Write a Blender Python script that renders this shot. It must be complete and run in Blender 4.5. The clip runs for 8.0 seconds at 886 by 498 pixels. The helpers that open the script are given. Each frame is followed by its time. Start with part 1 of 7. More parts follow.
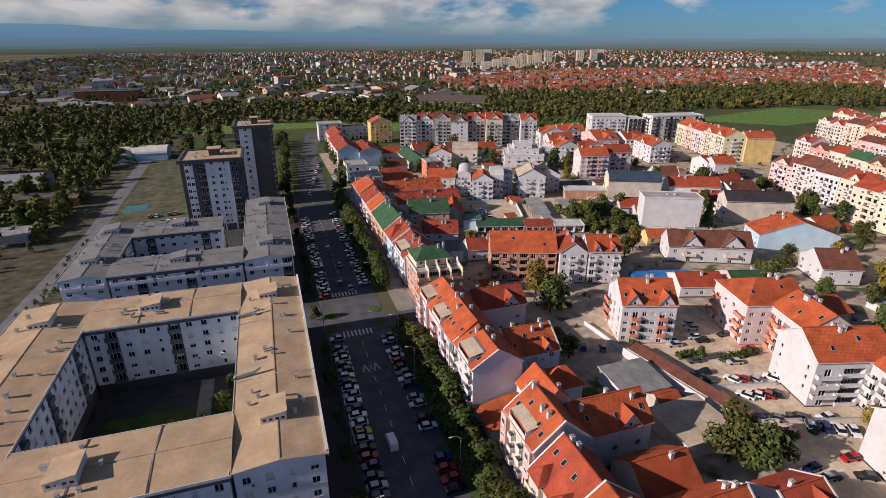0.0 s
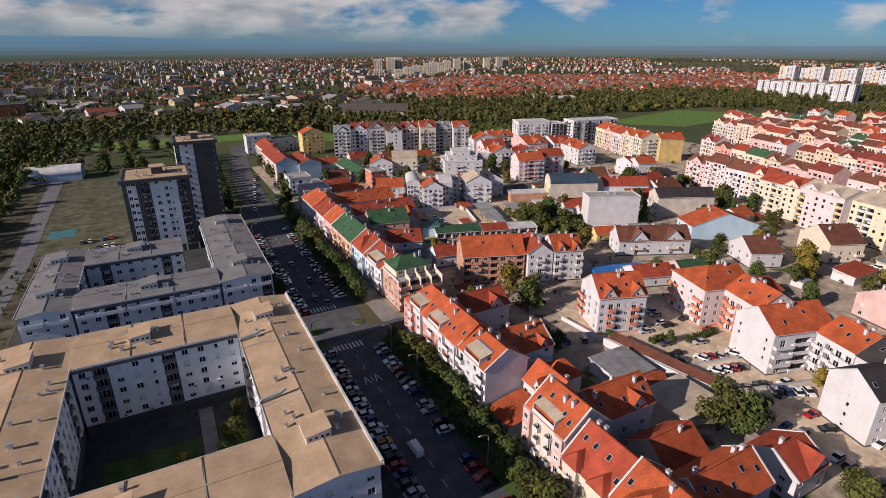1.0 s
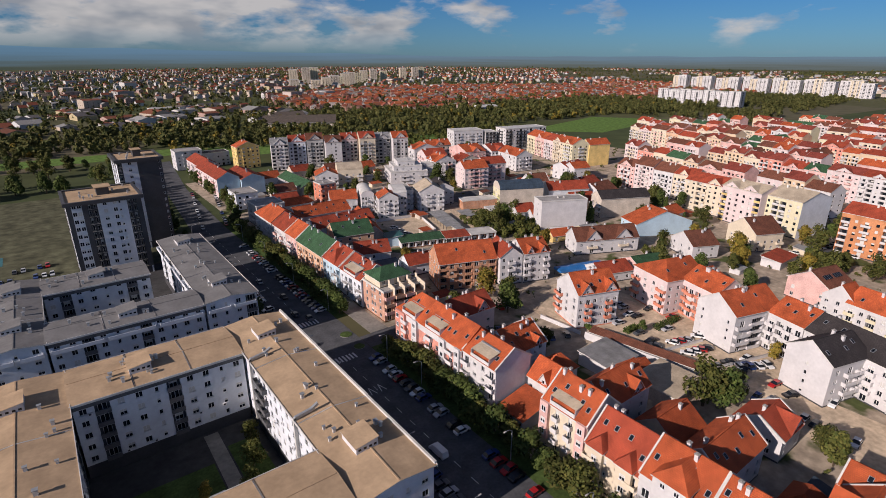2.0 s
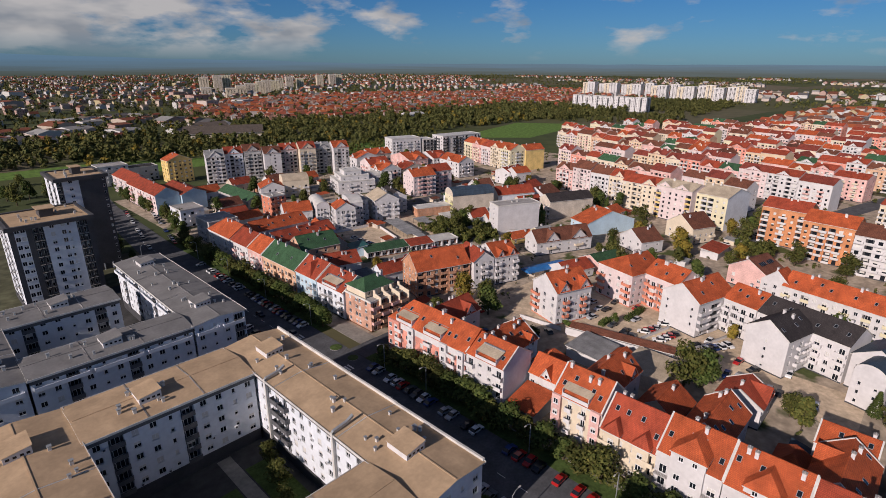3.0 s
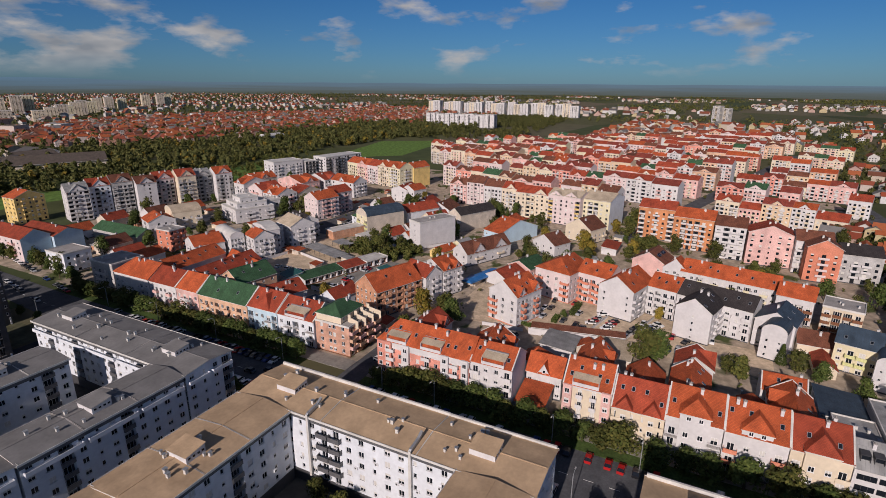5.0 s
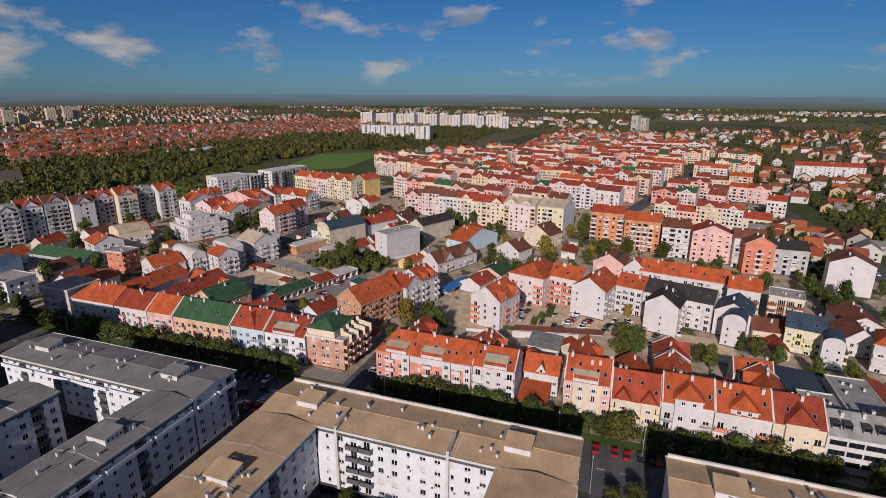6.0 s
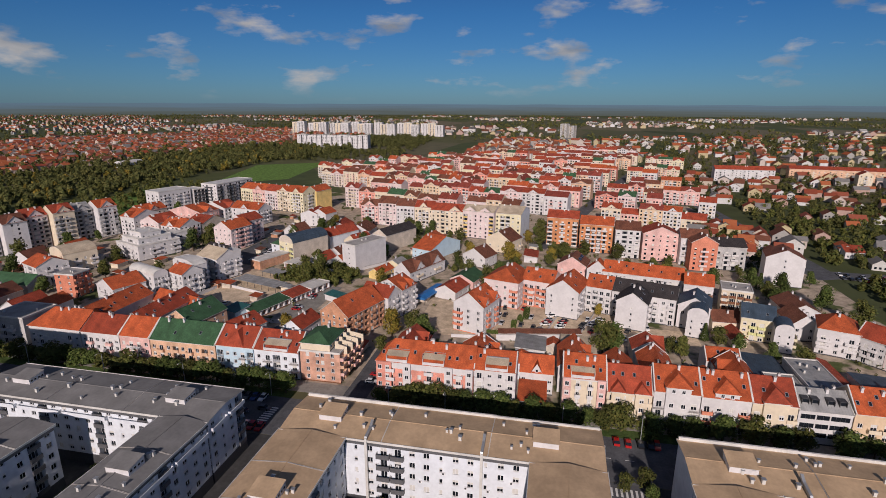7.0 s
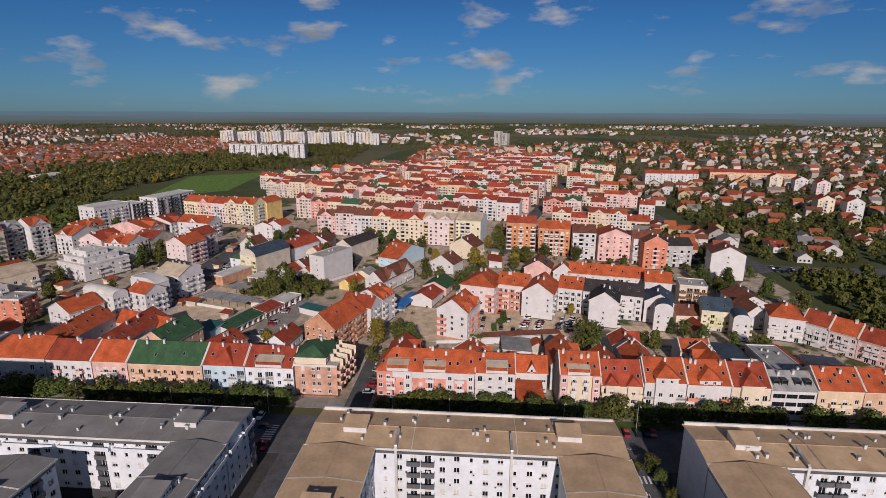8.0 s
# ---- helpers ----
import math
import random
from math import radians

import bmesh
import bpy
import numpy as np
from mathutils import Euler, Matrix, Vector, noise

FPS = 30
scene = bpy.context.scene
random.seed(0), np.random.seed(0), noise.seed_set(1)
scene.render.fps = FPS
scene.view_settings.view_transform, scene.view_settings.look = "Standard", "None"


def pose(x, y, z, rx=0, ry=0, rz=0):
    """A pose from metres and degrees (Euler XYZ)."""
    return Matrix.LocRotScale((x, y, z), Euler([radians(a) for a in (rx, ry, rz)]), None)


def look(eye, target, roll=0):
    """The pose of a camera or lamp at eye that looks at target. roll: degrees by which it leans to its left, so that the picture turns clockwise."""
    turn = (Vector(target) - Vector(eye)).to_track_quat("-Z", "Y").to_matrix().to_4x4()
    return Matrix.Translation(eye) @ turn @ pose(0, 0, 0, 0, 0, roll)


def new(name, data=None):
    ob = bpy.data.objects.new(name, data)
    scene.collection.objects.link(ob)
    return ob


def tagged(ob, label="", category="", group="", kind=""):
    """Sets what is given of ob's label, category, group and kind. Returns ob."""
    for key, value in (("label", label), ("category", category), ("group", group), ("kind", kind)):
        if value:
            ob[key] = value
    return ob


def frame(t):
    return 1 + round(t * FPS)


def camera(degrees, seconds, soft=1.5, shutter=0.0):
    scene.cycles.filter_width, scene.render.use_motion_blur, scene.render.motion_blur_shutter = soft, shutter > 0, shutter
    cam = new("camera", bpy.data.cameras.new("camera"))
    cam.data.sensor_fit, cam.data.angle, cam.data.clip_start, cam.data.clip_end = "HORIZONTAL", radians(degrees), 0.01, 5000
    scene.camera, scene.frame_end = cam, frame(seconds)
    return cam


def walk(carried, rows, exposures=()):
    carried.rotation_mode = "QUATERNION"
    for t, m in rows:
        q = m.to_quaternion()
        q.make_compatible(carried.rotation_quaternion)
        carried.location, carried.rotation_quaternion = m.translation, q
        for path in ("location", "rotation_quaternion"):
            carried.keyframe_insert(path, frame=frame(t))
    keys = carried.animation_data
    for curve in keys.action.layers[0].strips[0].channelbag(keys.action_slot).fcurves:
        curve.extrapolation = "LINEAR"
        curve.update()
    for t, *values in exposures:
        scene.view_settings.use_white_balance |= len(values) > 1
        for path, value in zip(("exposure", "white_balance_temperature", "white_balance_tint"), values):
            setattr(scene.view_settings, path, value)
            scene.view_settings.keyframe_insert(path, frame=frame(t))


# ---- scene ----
cam = camera(79.9, 8.0, soft=0.4)
PATH = [
    (0, (0.00, 0.00, 81.98), (28.98, 88.37, 45.24), -0.05),
    (0.5, (-10.46, 1.85, 83.06), (26.18, 87.56, 46.84), -0.02),
    (1, (-20.67, 4.47, 84.11), (23.05, 87.04, 48.45), -0.03),
    (1.5, (-30.48, 7.76, 84.68), (19.89, 86.81, 49.84), 0.03),
    (3, (-58.63, 22.44, 87.28), (9.30, 88.00, 54.29), 0.21),
    (3.5, (-66.32, 29.32, 87.70), (6.65, 89.57, 55.35), 0.34),
    (4, (-73.79, 36.29, 88.21), (3.69, 91.06, 56.65), 0.39),
    (4.5, (-81.35, 43.70, 89.06), (0.18, 92.73, 58.27), 0.38),
    (6, (-100.69, 67.69, 90.81), (-10.04, 99.35, 62.88), 0.25),
    (6.5, (-105.93, 76.68, 91.69), (-13.15, 102.24, 64.51), 0.22),
    (7, (-110.47, 85.85, 92.41), (-16.03, 105.37, 65.96), 0.22),
    (7.5, (-114.15, 95.46, 92.99), (-18.44, 108.80, 67.25), 0.18),
    (8, (-116.83, 105.64, 93.56), (-20.28, 112.64, 68.48), 0.17),
]
walk(cam, [(t, look(eye, target, roll)) for t, eye, target, roll in PATH], exposures=((0.0, 0.46), (1.5, 0.34), (3.0, 0.15), (4.5, -0.01), (6.5, -0.03), (8.0, -0.03)))

# ---- world, sun, exposure ----
SUN_TO = Vector((-0.904, -0.04, 0.422)).normalized()      # towards the sun: low, from the west
world = bpy.data.worlds.new("sky")
scene.world = world
world.use_nodes = True
wn, wl = world.node_tree.nodes, world.node_tree.links
wn.clear()


def wnode(kind, **kw):
    n = wn.new(kind)
    for k, v in kw.items():
        n.inputs[k].default_value = v
    return n


sky = wn.new("ShaderNodeTexSky")
sky.sky_type = "NISHITA"
sky.sun_disc = False
sky.sun_elevation = math.asin(SUN_TO.z)
sky.sun_rotation = math.atan2(SUN_TO.x, SUN_TO.y)
sky.altitude, sky.air_density, sky.dust_density, sky.ozone_density = 300, 1.0, 0.3, 3.0
tc = wn.new("ShaderNodeTexCoord")
sep = wn.new("ShaderNodeSeparateXYZ")
wl.new(tc.outputs["Generated"], sep.inputs[0])
tint = wn.new("ShaderNodeValToRGB")
tint.color_ramp.elements[0].position, tint.color_ramp.elements[0].color = 0.0, (0.37, 0.68, 1.18, 1)
tint.color_ramp.elements[1].position, tint.color_ramp.elements[1].color = 0.15, (0.25, 0.62, 1.10, 1)
zenith = tint.color_ramp.elements.new(0.42)
zenith.color = (0.19, 0.32, 0.60, 1)
wl.new(sep.outputs["Z"], tint.inputs[0])
mul = wn.new("ShaderNodeMixRGB")
mul.blend_type, mul.inputs[0].default_value = "MULTIPLY", 1.0
wl.new(sky.outputs[0], mul.inputs[1])
# the deep blue of the north and east pales towards the sunny south-west
side = wn.new("ShaderNodeVectorMath")
side.operation = "DOT_PRODUCT"
side.inputs[1].default_value = (-0.6, -0.8, 0.0)
wl.new(tc.outputs["Generated"], side.inputs[0])
pale = wn.new("ShaderNodeMapRange")
for k, v in ((1, 0.05), (2, 0.6), (3, 0.0), (4, 1.0)):
    pale.inputs[k].default_value = v
wl.new(side.outputs["Value"], pale.inputs[0])
warm = wn.new("ShaderNodeMixRGB")
wl.new(pale.outputs[0], warm.inputs[0])
wl.new(tint.outputs[0], warm.inputs[1])
warm.inputs[2].default_value = (1.1, 1.25, 1.6, 1)
wl.new(warm.outputs[0], mul.inputs[2])
# clouds: small flat heaps, seen low over the horizon
squash = wn.new("ShaderNodeMapping")
squash.inputs["Scale"].default_value = (4.2, 4.2, 12.0)
squash.inputs["Location"].default_value = (0.35, 2.1, 0.0)
wl.new(tc.outputs["Generated"], squash.inputs[0])
cn = wnode("ShaderNodeTexNoise", Scale=1.7, Detail=6.0, Roughness=0.55)
wl.new(squash.outputs[0], cn.inputs["Vector"])
cr = wn.new("ShaderNodeValToRGB")
cr.color_ramp.elements[0].position, cr.color_ramp.elements[1].position = 0.55, 0.68
more = wn.new("ShaderNodeMapRange")                        # the cloud thickens towards the north
for k, v in ((1, 0.45), (2, 1.0), (3, 0.0), (4, 0.25)):
    more.inputs[k].default_value = v
north = wn.new("ShaderNodeVectorMath")
north.operation = "DOT_PRODUCT"
north.inputs[1].default_value = (-0.28, 0.96, 0.0)
wl.new(tc.outputs["Generated"], north.inputs[0])
wl.new(north.outputs["Value"], more.inputs[0])
thick = wn.new("ShaderNodeMath")
thick.operation = "ADD"
wl.new(cn.outputs[0], thick.inputs[0])
wl.new(more.outputs[0], thick.inputs[1])
wl.new(thick.outputs[0], cr.inputs[0])
low = wn.new("ShaderNodeMapRange")
for k, v in ((1, 0.004), (2, 0.045), (3, 0.0), (4, 0.85)):
    low.inputs[k].default_value = v
wl.new(sep.outputs["Z"], low.inputs[0])
cm = wn.new("ShaderNodeMath")
cm.operation = "MULTIPLY"
wl.new(cr.outputs[0], cm.inputs[0])
wl.new(low.outputs[0], cm.inputs[1])
cloud = wn.new("ShaderNodeMixRGB")
shade = wnode("ShaderNodeTexNoise", Scale=2.6, Detail=3.0)
wl.new(squash.outputs[0], shade.inputs["Vector"])
puff = wn.new("ShaderNodeValToRGB")
puff.color_ramp.elements[0].position, puff.color_ramp.elements[0].color = 0.36, (5.4, 5.5, 6.0, 1)
puff.color_ramp.elements[1].position, puff.color_ramp.elements[1].color = 0.60, (10.4, 9.7, 9.4, 1)
wl.new(shade.outputs[0], puff.inputs[0])
wl.new(puff.outputs[0], cloud.inputs[2])
wl.new(cm.outputs[0], cloud.inputs[0])
wl.new(mul.outputs[0], cloud.inputs[1])
bg = wnode("ShaderNodeBackground", Strength=0.045)
wl.new(cloud.outputs[0], bg.inputs[0])
wout = wn.new("ShaderNodeOutputWorld")
wl.new(bg.outputs[0], wout.inputs[0])

sun = new("sun", bpy.data.lights.new("sun", "SUN"))
sun.data.energy, sun.data.angle, sun.data.color = 4.35, radians(0.6), (1.0, 0.865, 0.815)
sun.matrix_world = look(SUN_TO * 100, (0, 0, 0))


# ---- materials ----
def surface(name, col, rough=0.85, spread=0.18, fine=2.5, bump=0.15, stain=0.25, vary=0.0, metal=0.0, island=False):
    """A weathered surface: broad blotches, fine grain and relief, a little spread from piece to piece."""
    m = bpy.data.materials.new(name)
    m.use_nodes = True
    n, l = m.node_tree.nodes, m.node_tree.links
    b = n["Principled BSDF"]
    b.inputs["Roughness"].default_value, b.inputs["Metallic"].default_value = rough, metal
    b.inputs["Specular IOR Level"].default_value = 0.15 if rough > 0.75 else 0.5
    co = n.new("ShaderNodeTexCoord")
    big = n.new("ShaderNodeTexNoise")
    big.inputs["Scale"].default_value, big.inputs["Detail"].default_value = 0.23, 5
    small = n.new("ShaderNodeTexNoise")
    small.inputs["Scale"].default_value, small.inputs["Detail"].default_value = fine, 6
    l.new(co.outputs["Object"], big.inputs["Vector"])
    l.new(co.outputs["Object"], small.inputs["Vector"])
    dark = tuple(c * (1 - stain) for c in col)
    light = tuple(min(1, c * (1 + spread * 0.6)) for c in col)
    ramp = n.new("ShaderNodeValToRGB")
    ramp.color_ramp.elements[0].position, ramp.color_ramp.elements[1].position = 0.32, 0.7
    ramp.color_ramp.elements[0].color, ramp.color_ramp.elements[1].color = (*dark, 1), (*light, 1)
    l.new(big.outputs[0], ramp.inputs[0])
    mr = n.new("ShaderNodeMapRange")
    for k, v in ((1, 0.25), (2, 0.75), (3, 1 - spread), (4, 1 + spread)):
        mr.inputs[k].default_value = v
    l.new(small.outputs[0], mr.inputs[0])
    hs = n.new("ShaderNodeHueSaturation")
    l.new(ramp.outputs[0], hs.inputs["Color"])
    value = mr.outputs[0]
    if vary:
        oi = n.new("ShaderNodeNewGeometry" if island else "ShaderNodeObjectInfo")
        rnd = oi.outputs["Random Per Island" if island else "Random"]
        vr = n.new("ShaderNodeMapRange")
        vr.inputs[3].default_value, vr.inputs[4].default_value = 1 - vary, 1 + vary
        l.new(rnd, vr.inputs[0])
        mm = n.new("ShaderNodeMath")
        mm.operation = "MULTIPLY"
        l.new(mr.outputs[0], mm.inputs[0])
        l.new(vr.outputs[0], mm.inputs[1])
        value = mm.outputs[0]
    l.new(value, hs.inputs["Value"])
    l.new(hs.outputs[0], b.inputs["Base Color"])
    if bump:
        bp = n.new("ShaderNodeBump")
        bp.inputs["Strength"].default_value, bp.inputs["Distance"].default_value = bump, 0.05
        l.new(small.outputs[0], bp.inputs["Height"])
        l.new(bp.outputs[0], b.inputs["Normal"])
    return m


def tiles(name, a, c, joint, size=(0.3, 0.36), rough=0.8):
    """Interlocking roof tiles laid in courses, from the roof's own metres."""
    m = bpy.data.materials.new(name)
    m.use_nodes = True
    n, l = m.node_tree.nodes, m.node_tree.links
    b = n["Principled BSDF"]
    b.inputs["Roughness"].default_value = rough
    b.inputs["Specular IOR Level"].default_value = 0.25
    uv = n.new("ShaderNodeUVMap")
    br = n.new("ShaderNodeTexBrick")
    br.offset = 0.5
    for k, v in (("Scale", 1.0), ("Mortar Size", 0.03), ("Mortar Smooth", 0.6), ("Bias", 0.0), ("Brick Width", size[0]), ("Row Height", size[1])):
        br.inputs[k].default_value = v
    br.inputs["Color1"].default_value, br.inputs["Color2"].default_value, br.inputs["Mortar"].default_value = (*a, 1), (*c, 1), (*joint, 1)
    l.new(uv.outputs[0], br.inputs["Vector"])
    co = n.new("ShaderNodeTexCoord")
    big = n.new("ShaderNodeTexNoise")
    big.inputs["Scale"].default_value, big.inputs["Detail"].default_value = 0.35, 6
    l.new(co.outputs["Object"], big.inputs["Vector"])
    mr = n.new("ShaderNodeMapRange")
    for k, v in ((1, 0.3), (2, 0.7), (3, 0.68), (4, 1.18)):
        mr.inputs[k].default_value = v
    l.new(big.outputs[0], mr.inputs[0])
    oi = n.new("ShaderNodeObjectInfo")
    vr = n.new("ShaderNodeMapRange")
    vr.inputs[3].default_value, vr.inputs[4].default_value = 0.85, 1.12
    l.new(oi.outputs["Random"], vr.inputs[0])
    mm = n.new("ShaderNodeMath")
    mm.operation = "MULTIPLY"
    l.new(mr.outputs[0], mm.inputs[0])
    l.new(vr.outputs[0], mm.inputs[1])
    hs = n.new("ShaderNodeHueSaturation")
    l.new(br.outputs["Color"], hs.inputs["Color"])
    l.new(mm.outputs[0], hs.inputs["Value"])
    l.new(hs.outputs[0], b.inputs["Base Color"])
    bp = n.new("ShaderNodeBump")
    bp.invert = True
    bp.inputs["Strength"].default_value, bp.inputs["Distance"].default_value = 0.6, 0.04
    l.new(br.outputs["Fac"], bp.inputs["Height"])
    l.new(bp.outputs[0], b.inputs["Normal"])
    return m


def palette(name, colors, rough=0.85, fine=0.6):
    """Many pieces in one mesh: each island takes one of the colours."""
    m = surface(name, (0.5, 0.5, 0.5), rough, 0.12, fine, 0.0, 0.12)
    n, l = m.node_tree.nodes, m.node_tree.links
    geo = n.new("ShaderNodeNewGeometry")
    ramp = n.new("ShaderNodeValToRGB")
    ramp.color_ramp.interpolation = "CONSTANT"
    e = ramp.color_ramp.elements
    while len(e) < len(colors):
        e.new(0.5)
    for i, c in enumerate(colors):
        e[i].position, e[i].color = i / len(colors), (*c, 1)
    l.new(geo.outputs["Random Per Island"], ramp.inputs[0])
    hs = [x for x in n if x.type == "HUE_SAT"][0]
    l.new(ramp.outputs[0], hs.inputs["Color"])
    return m


def glass_like(name, col, rough=0.12):
    m = bpy.data.materials.new(name)
    m.use_nodes = True
    b = m.node_tree.nodes["Principled BSDF"]
    b.inputs["Base Color"].default_value, b.inputs["Roughness"].default_value = (*col, 1), rough
    b.inputs["IOR"].default_value = 1.5
    return m


WHITE = surface("white_render", (0.57, 0.552, 0.548), 0.85, 0.07, 1.1, 0.1, 0.10)
WHITE2 = surface("cool_white_render", (0.63, 0.655, 0.69), 0.85, 0.07, 1.1, 0.1, 0.10)
CREAM = surface("cream_render", (0.63, 0.54, 0.41), 0.85, 0.07, 1.1, 0.1, 0.10)
PINK = surface("pink_render", (0.66, 0.42, 0.38))
PALEPINK = surface("pale_pink_render", (0.62, 0.515, 0.50), 0.85, 0.07, 1.1, 0.1, 0.10)
PINKRED = surface("salmon_pink_render", (0.66, 0.29, 0.225))
SALMON = surface("salmon_render", (0.58, 0.22, 0.14))
BRICKPINK = tiles("brick_pink_facing", (0.56, 0.31, 0.22), (0.50, 0.27, 0.19), (0.46, 0.33, 0.26), (0.5, 0.25), 0.9)
PEACH = surface("peach_render", (0.62, 0.40, 0.27))
PALEPEACH = surface("pale_peach_render", (0.62, 0.47, 0.32), 0.85, 0.07, 1.1, 0.1, 0.10)
YELLOW = surface("yellow_render", (0.68, 0.50, 0.20))
PALEYEL = surface("pale_yellow_render", (0.64, 0.58, 0.40), 0.85, 0.07, 1.1, 0.1, 0.10)
LIME = surface("lime_render", (0.56, 0.56, 0.27))
ORANGEW = surface("orange_render", (0.54, 0.24, 0.115))
GREYW = surface("grey_render", (0.42, 0.41, 0.40))
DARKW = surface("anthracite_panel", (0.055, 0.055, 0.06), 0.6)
BLUEW = surface("pale_blue_render", (0.45, 0.58, 0.66), 0.85, 0.07, 1.1, 0.1, 0.10)
BEIGEW = surface("beige_bare_render", (0.55, 0.48, 0.40))
BROWNW = surface("brown_panel", (0.20, 0.09, 0.05))
CONC = surface("concrete", (0.36, 0.34, 0.32))
BRICKW = tiles("hollow_brick", (0.54, 0.27, 0.155), (0.46, 0.22, 0.125), (0.40, 0.32, 0.26), (0.5, 0.5), 0.9)
R_ORANGE = tiles("orange_roof_tile", (0.54, 0.118, 0.038), (0.44, 0.088, 0.03), (0.22, 0.05, 0.022))
R_RED = tiles("red_roof_tile", (0.40, 0.072, 0.034), (0.32, 0.058, 0.028), (0.16, 0.035, 0.02))
R_MAROON = tiles("maroon_roof_tile", (0.29, 0.062, 0.042), (0.235, 0.05, 0.034), (0.12, 0.03, 0.02))
R_BROWN = tiles("brown_roof_tile", (0.22, 0.085, 0.05), (0.17, 0.065, 0.04), (0.08, 0.03, 0.02))
R_DARK = tiles("dark_roof_tile", (0.055, 0.045, 0.045), (0.04, 0.035, 0.035), (0.02, 0.018, 0.018))
R_GREEN = tiles("green_roof_tile", (0.055, 0.13, 0.06), (0.045, 0.105, 0.05), (0.02, 0.05, 0.025))
R_BLUE = tiles("slate_blue_sheet", (0.05, 0.075, 0.105), (0.045, 0.065, 0.09), (0.03, 0.04, 0.05), (0.6, 3.0), 0.5)
R_TEAL = tiles("teal_sheet", (0.03, 0.12, 0.115), (0.026, 0.10, 0.10), (0.02, 0.06, 0.06), (0.7, 3.0), 0.5)
R_RUST = tiles("weathered_brown_sheet", (0.13, 0.105, 0.085), (0.105, 0.085, 0.07), (0.06, 0.05, 0.04), (0.9, 3.0), 0.7)
R_GREY = tiles("grey_sheet", (0.30, 0.30, 0.29), (0.27, 0.27, 0.27), (0.2, 0.2, 0.2), (0.8, 3.0), 0.6)
R_BEIGE = surface("beige_roof_felt", (0.47, 0.335, 0.21), 0.9, 0.10, 1.2, 0.1, 0.22)
# the beige felt again, darkened and greyed: cloud shade put into the colour
R_BEIGE_SHADED = surface("shaded_beige_roof_felt", (0.20, 0.195, 0.19), 0.9, 0.10, 1.2, 0.1, 0.22)
R_BARREL = surface("sand_roof_felt", (0.46, 0.38, 0.28), 0.9)
CAP = surface("pale_metal_flashing", (0.62, 0.60, 0.56), 0.5, 0.08)
ZINC = surface("zinc_sheet", (0.42, 0.44, 0.46), 0.4, 0.1, metal=0.5)
GLASS = glass_like("window_glass", (0.012, 0.015, 0.02))
FRAME = surface("white_window_frame", (0.78, 0.78, 0.78), 0.4, 0.05, bump=0)
SHUT = surface("roller_blind", (0.62, 0.60, 0.56), 0.6, 0.08, bump=0)
RAIL = surface("dark_rail", (0.06, 0.06, 0.065), 0.5, bump=0)
ASPHALT = surface("asphalt", (0.098, 0.10, 0.107), 0.92, 0.2, 1.5, 0.2, 0.3)
PAVE = surface("pale_paving", (0.25, 0.235, 0.21), 0.9, 0.18, 1.0)
GRAVEL = surface("sandy_gravel", (0.57, 0.45, 0.32), 0.95, 0.2, 0.9, 0.3, 0.28)
GRASS = surface("grass", (0.065, 0.10, 0.028), 0.95, 0.35, 1.5, 0.4, 0.4)
FIELD = surface("green_field", (0.125, 0.21, 0.045), 0.95, 0.25, 0.4, 0.2, 0.4)
SOIL = surface("bare_soil", (0.22, 0.18, 0.14), 0.95, 0.25, 0.8, 0.3, 0.35)
PAINT = surface("road_paint", (0.70, 0.70, 0.68), 0.8, 0.15, 3)
BARK = surface("bark", (0.10, 0.075, 0.05), 0.95)
BLUETARP = surface("blue_tarpaulin", (0.03, 0.16, 0.42), 0.5)


def foliage(name, col, alt):
    m = surface(name, col, 0.8, 0.35, 1.8, 0.0, 0.35, vary=0.25)
    n, l = m.node_tree.nodes, m.node_tree.links
    geo = n.new("ShaderNodeNewGeometry")
    mix = n.new("ShaderNodeMixRGB")
    ramp = [x for x in n if x.type == "VALTORGB"][0]
    hs = [x for x in n if x.type == "HUE_SAT"][0]
    l.new(geo.outputs["Random Per Island"], mix.inputs[0])
    l.new(ramp.outputs[0], mix.inputs[1])
    mix.inputs[2].default_value = (*alt, 1)
    l.new(mix.outputs[0], hs.inputs["Color"])
    return m


LEAF = foliage("dark_green_leaves", (0.036, 0.060, 0.014), (0.085, 0.105, 0.026))
LEAF2 = foliage("yellowing_leaves", (0.13, 0.12, 0.02), (0.24, 0.16, 0.03))
LEAF3 = foliage("olive_leaves", (0.05, 0.066, 0.016), (0.10, 0.095, 0.024))
WOOD = foliage("woodland_leaves", (0.05, 0.062, 0.018), (0.105, 0.098, 0.03))


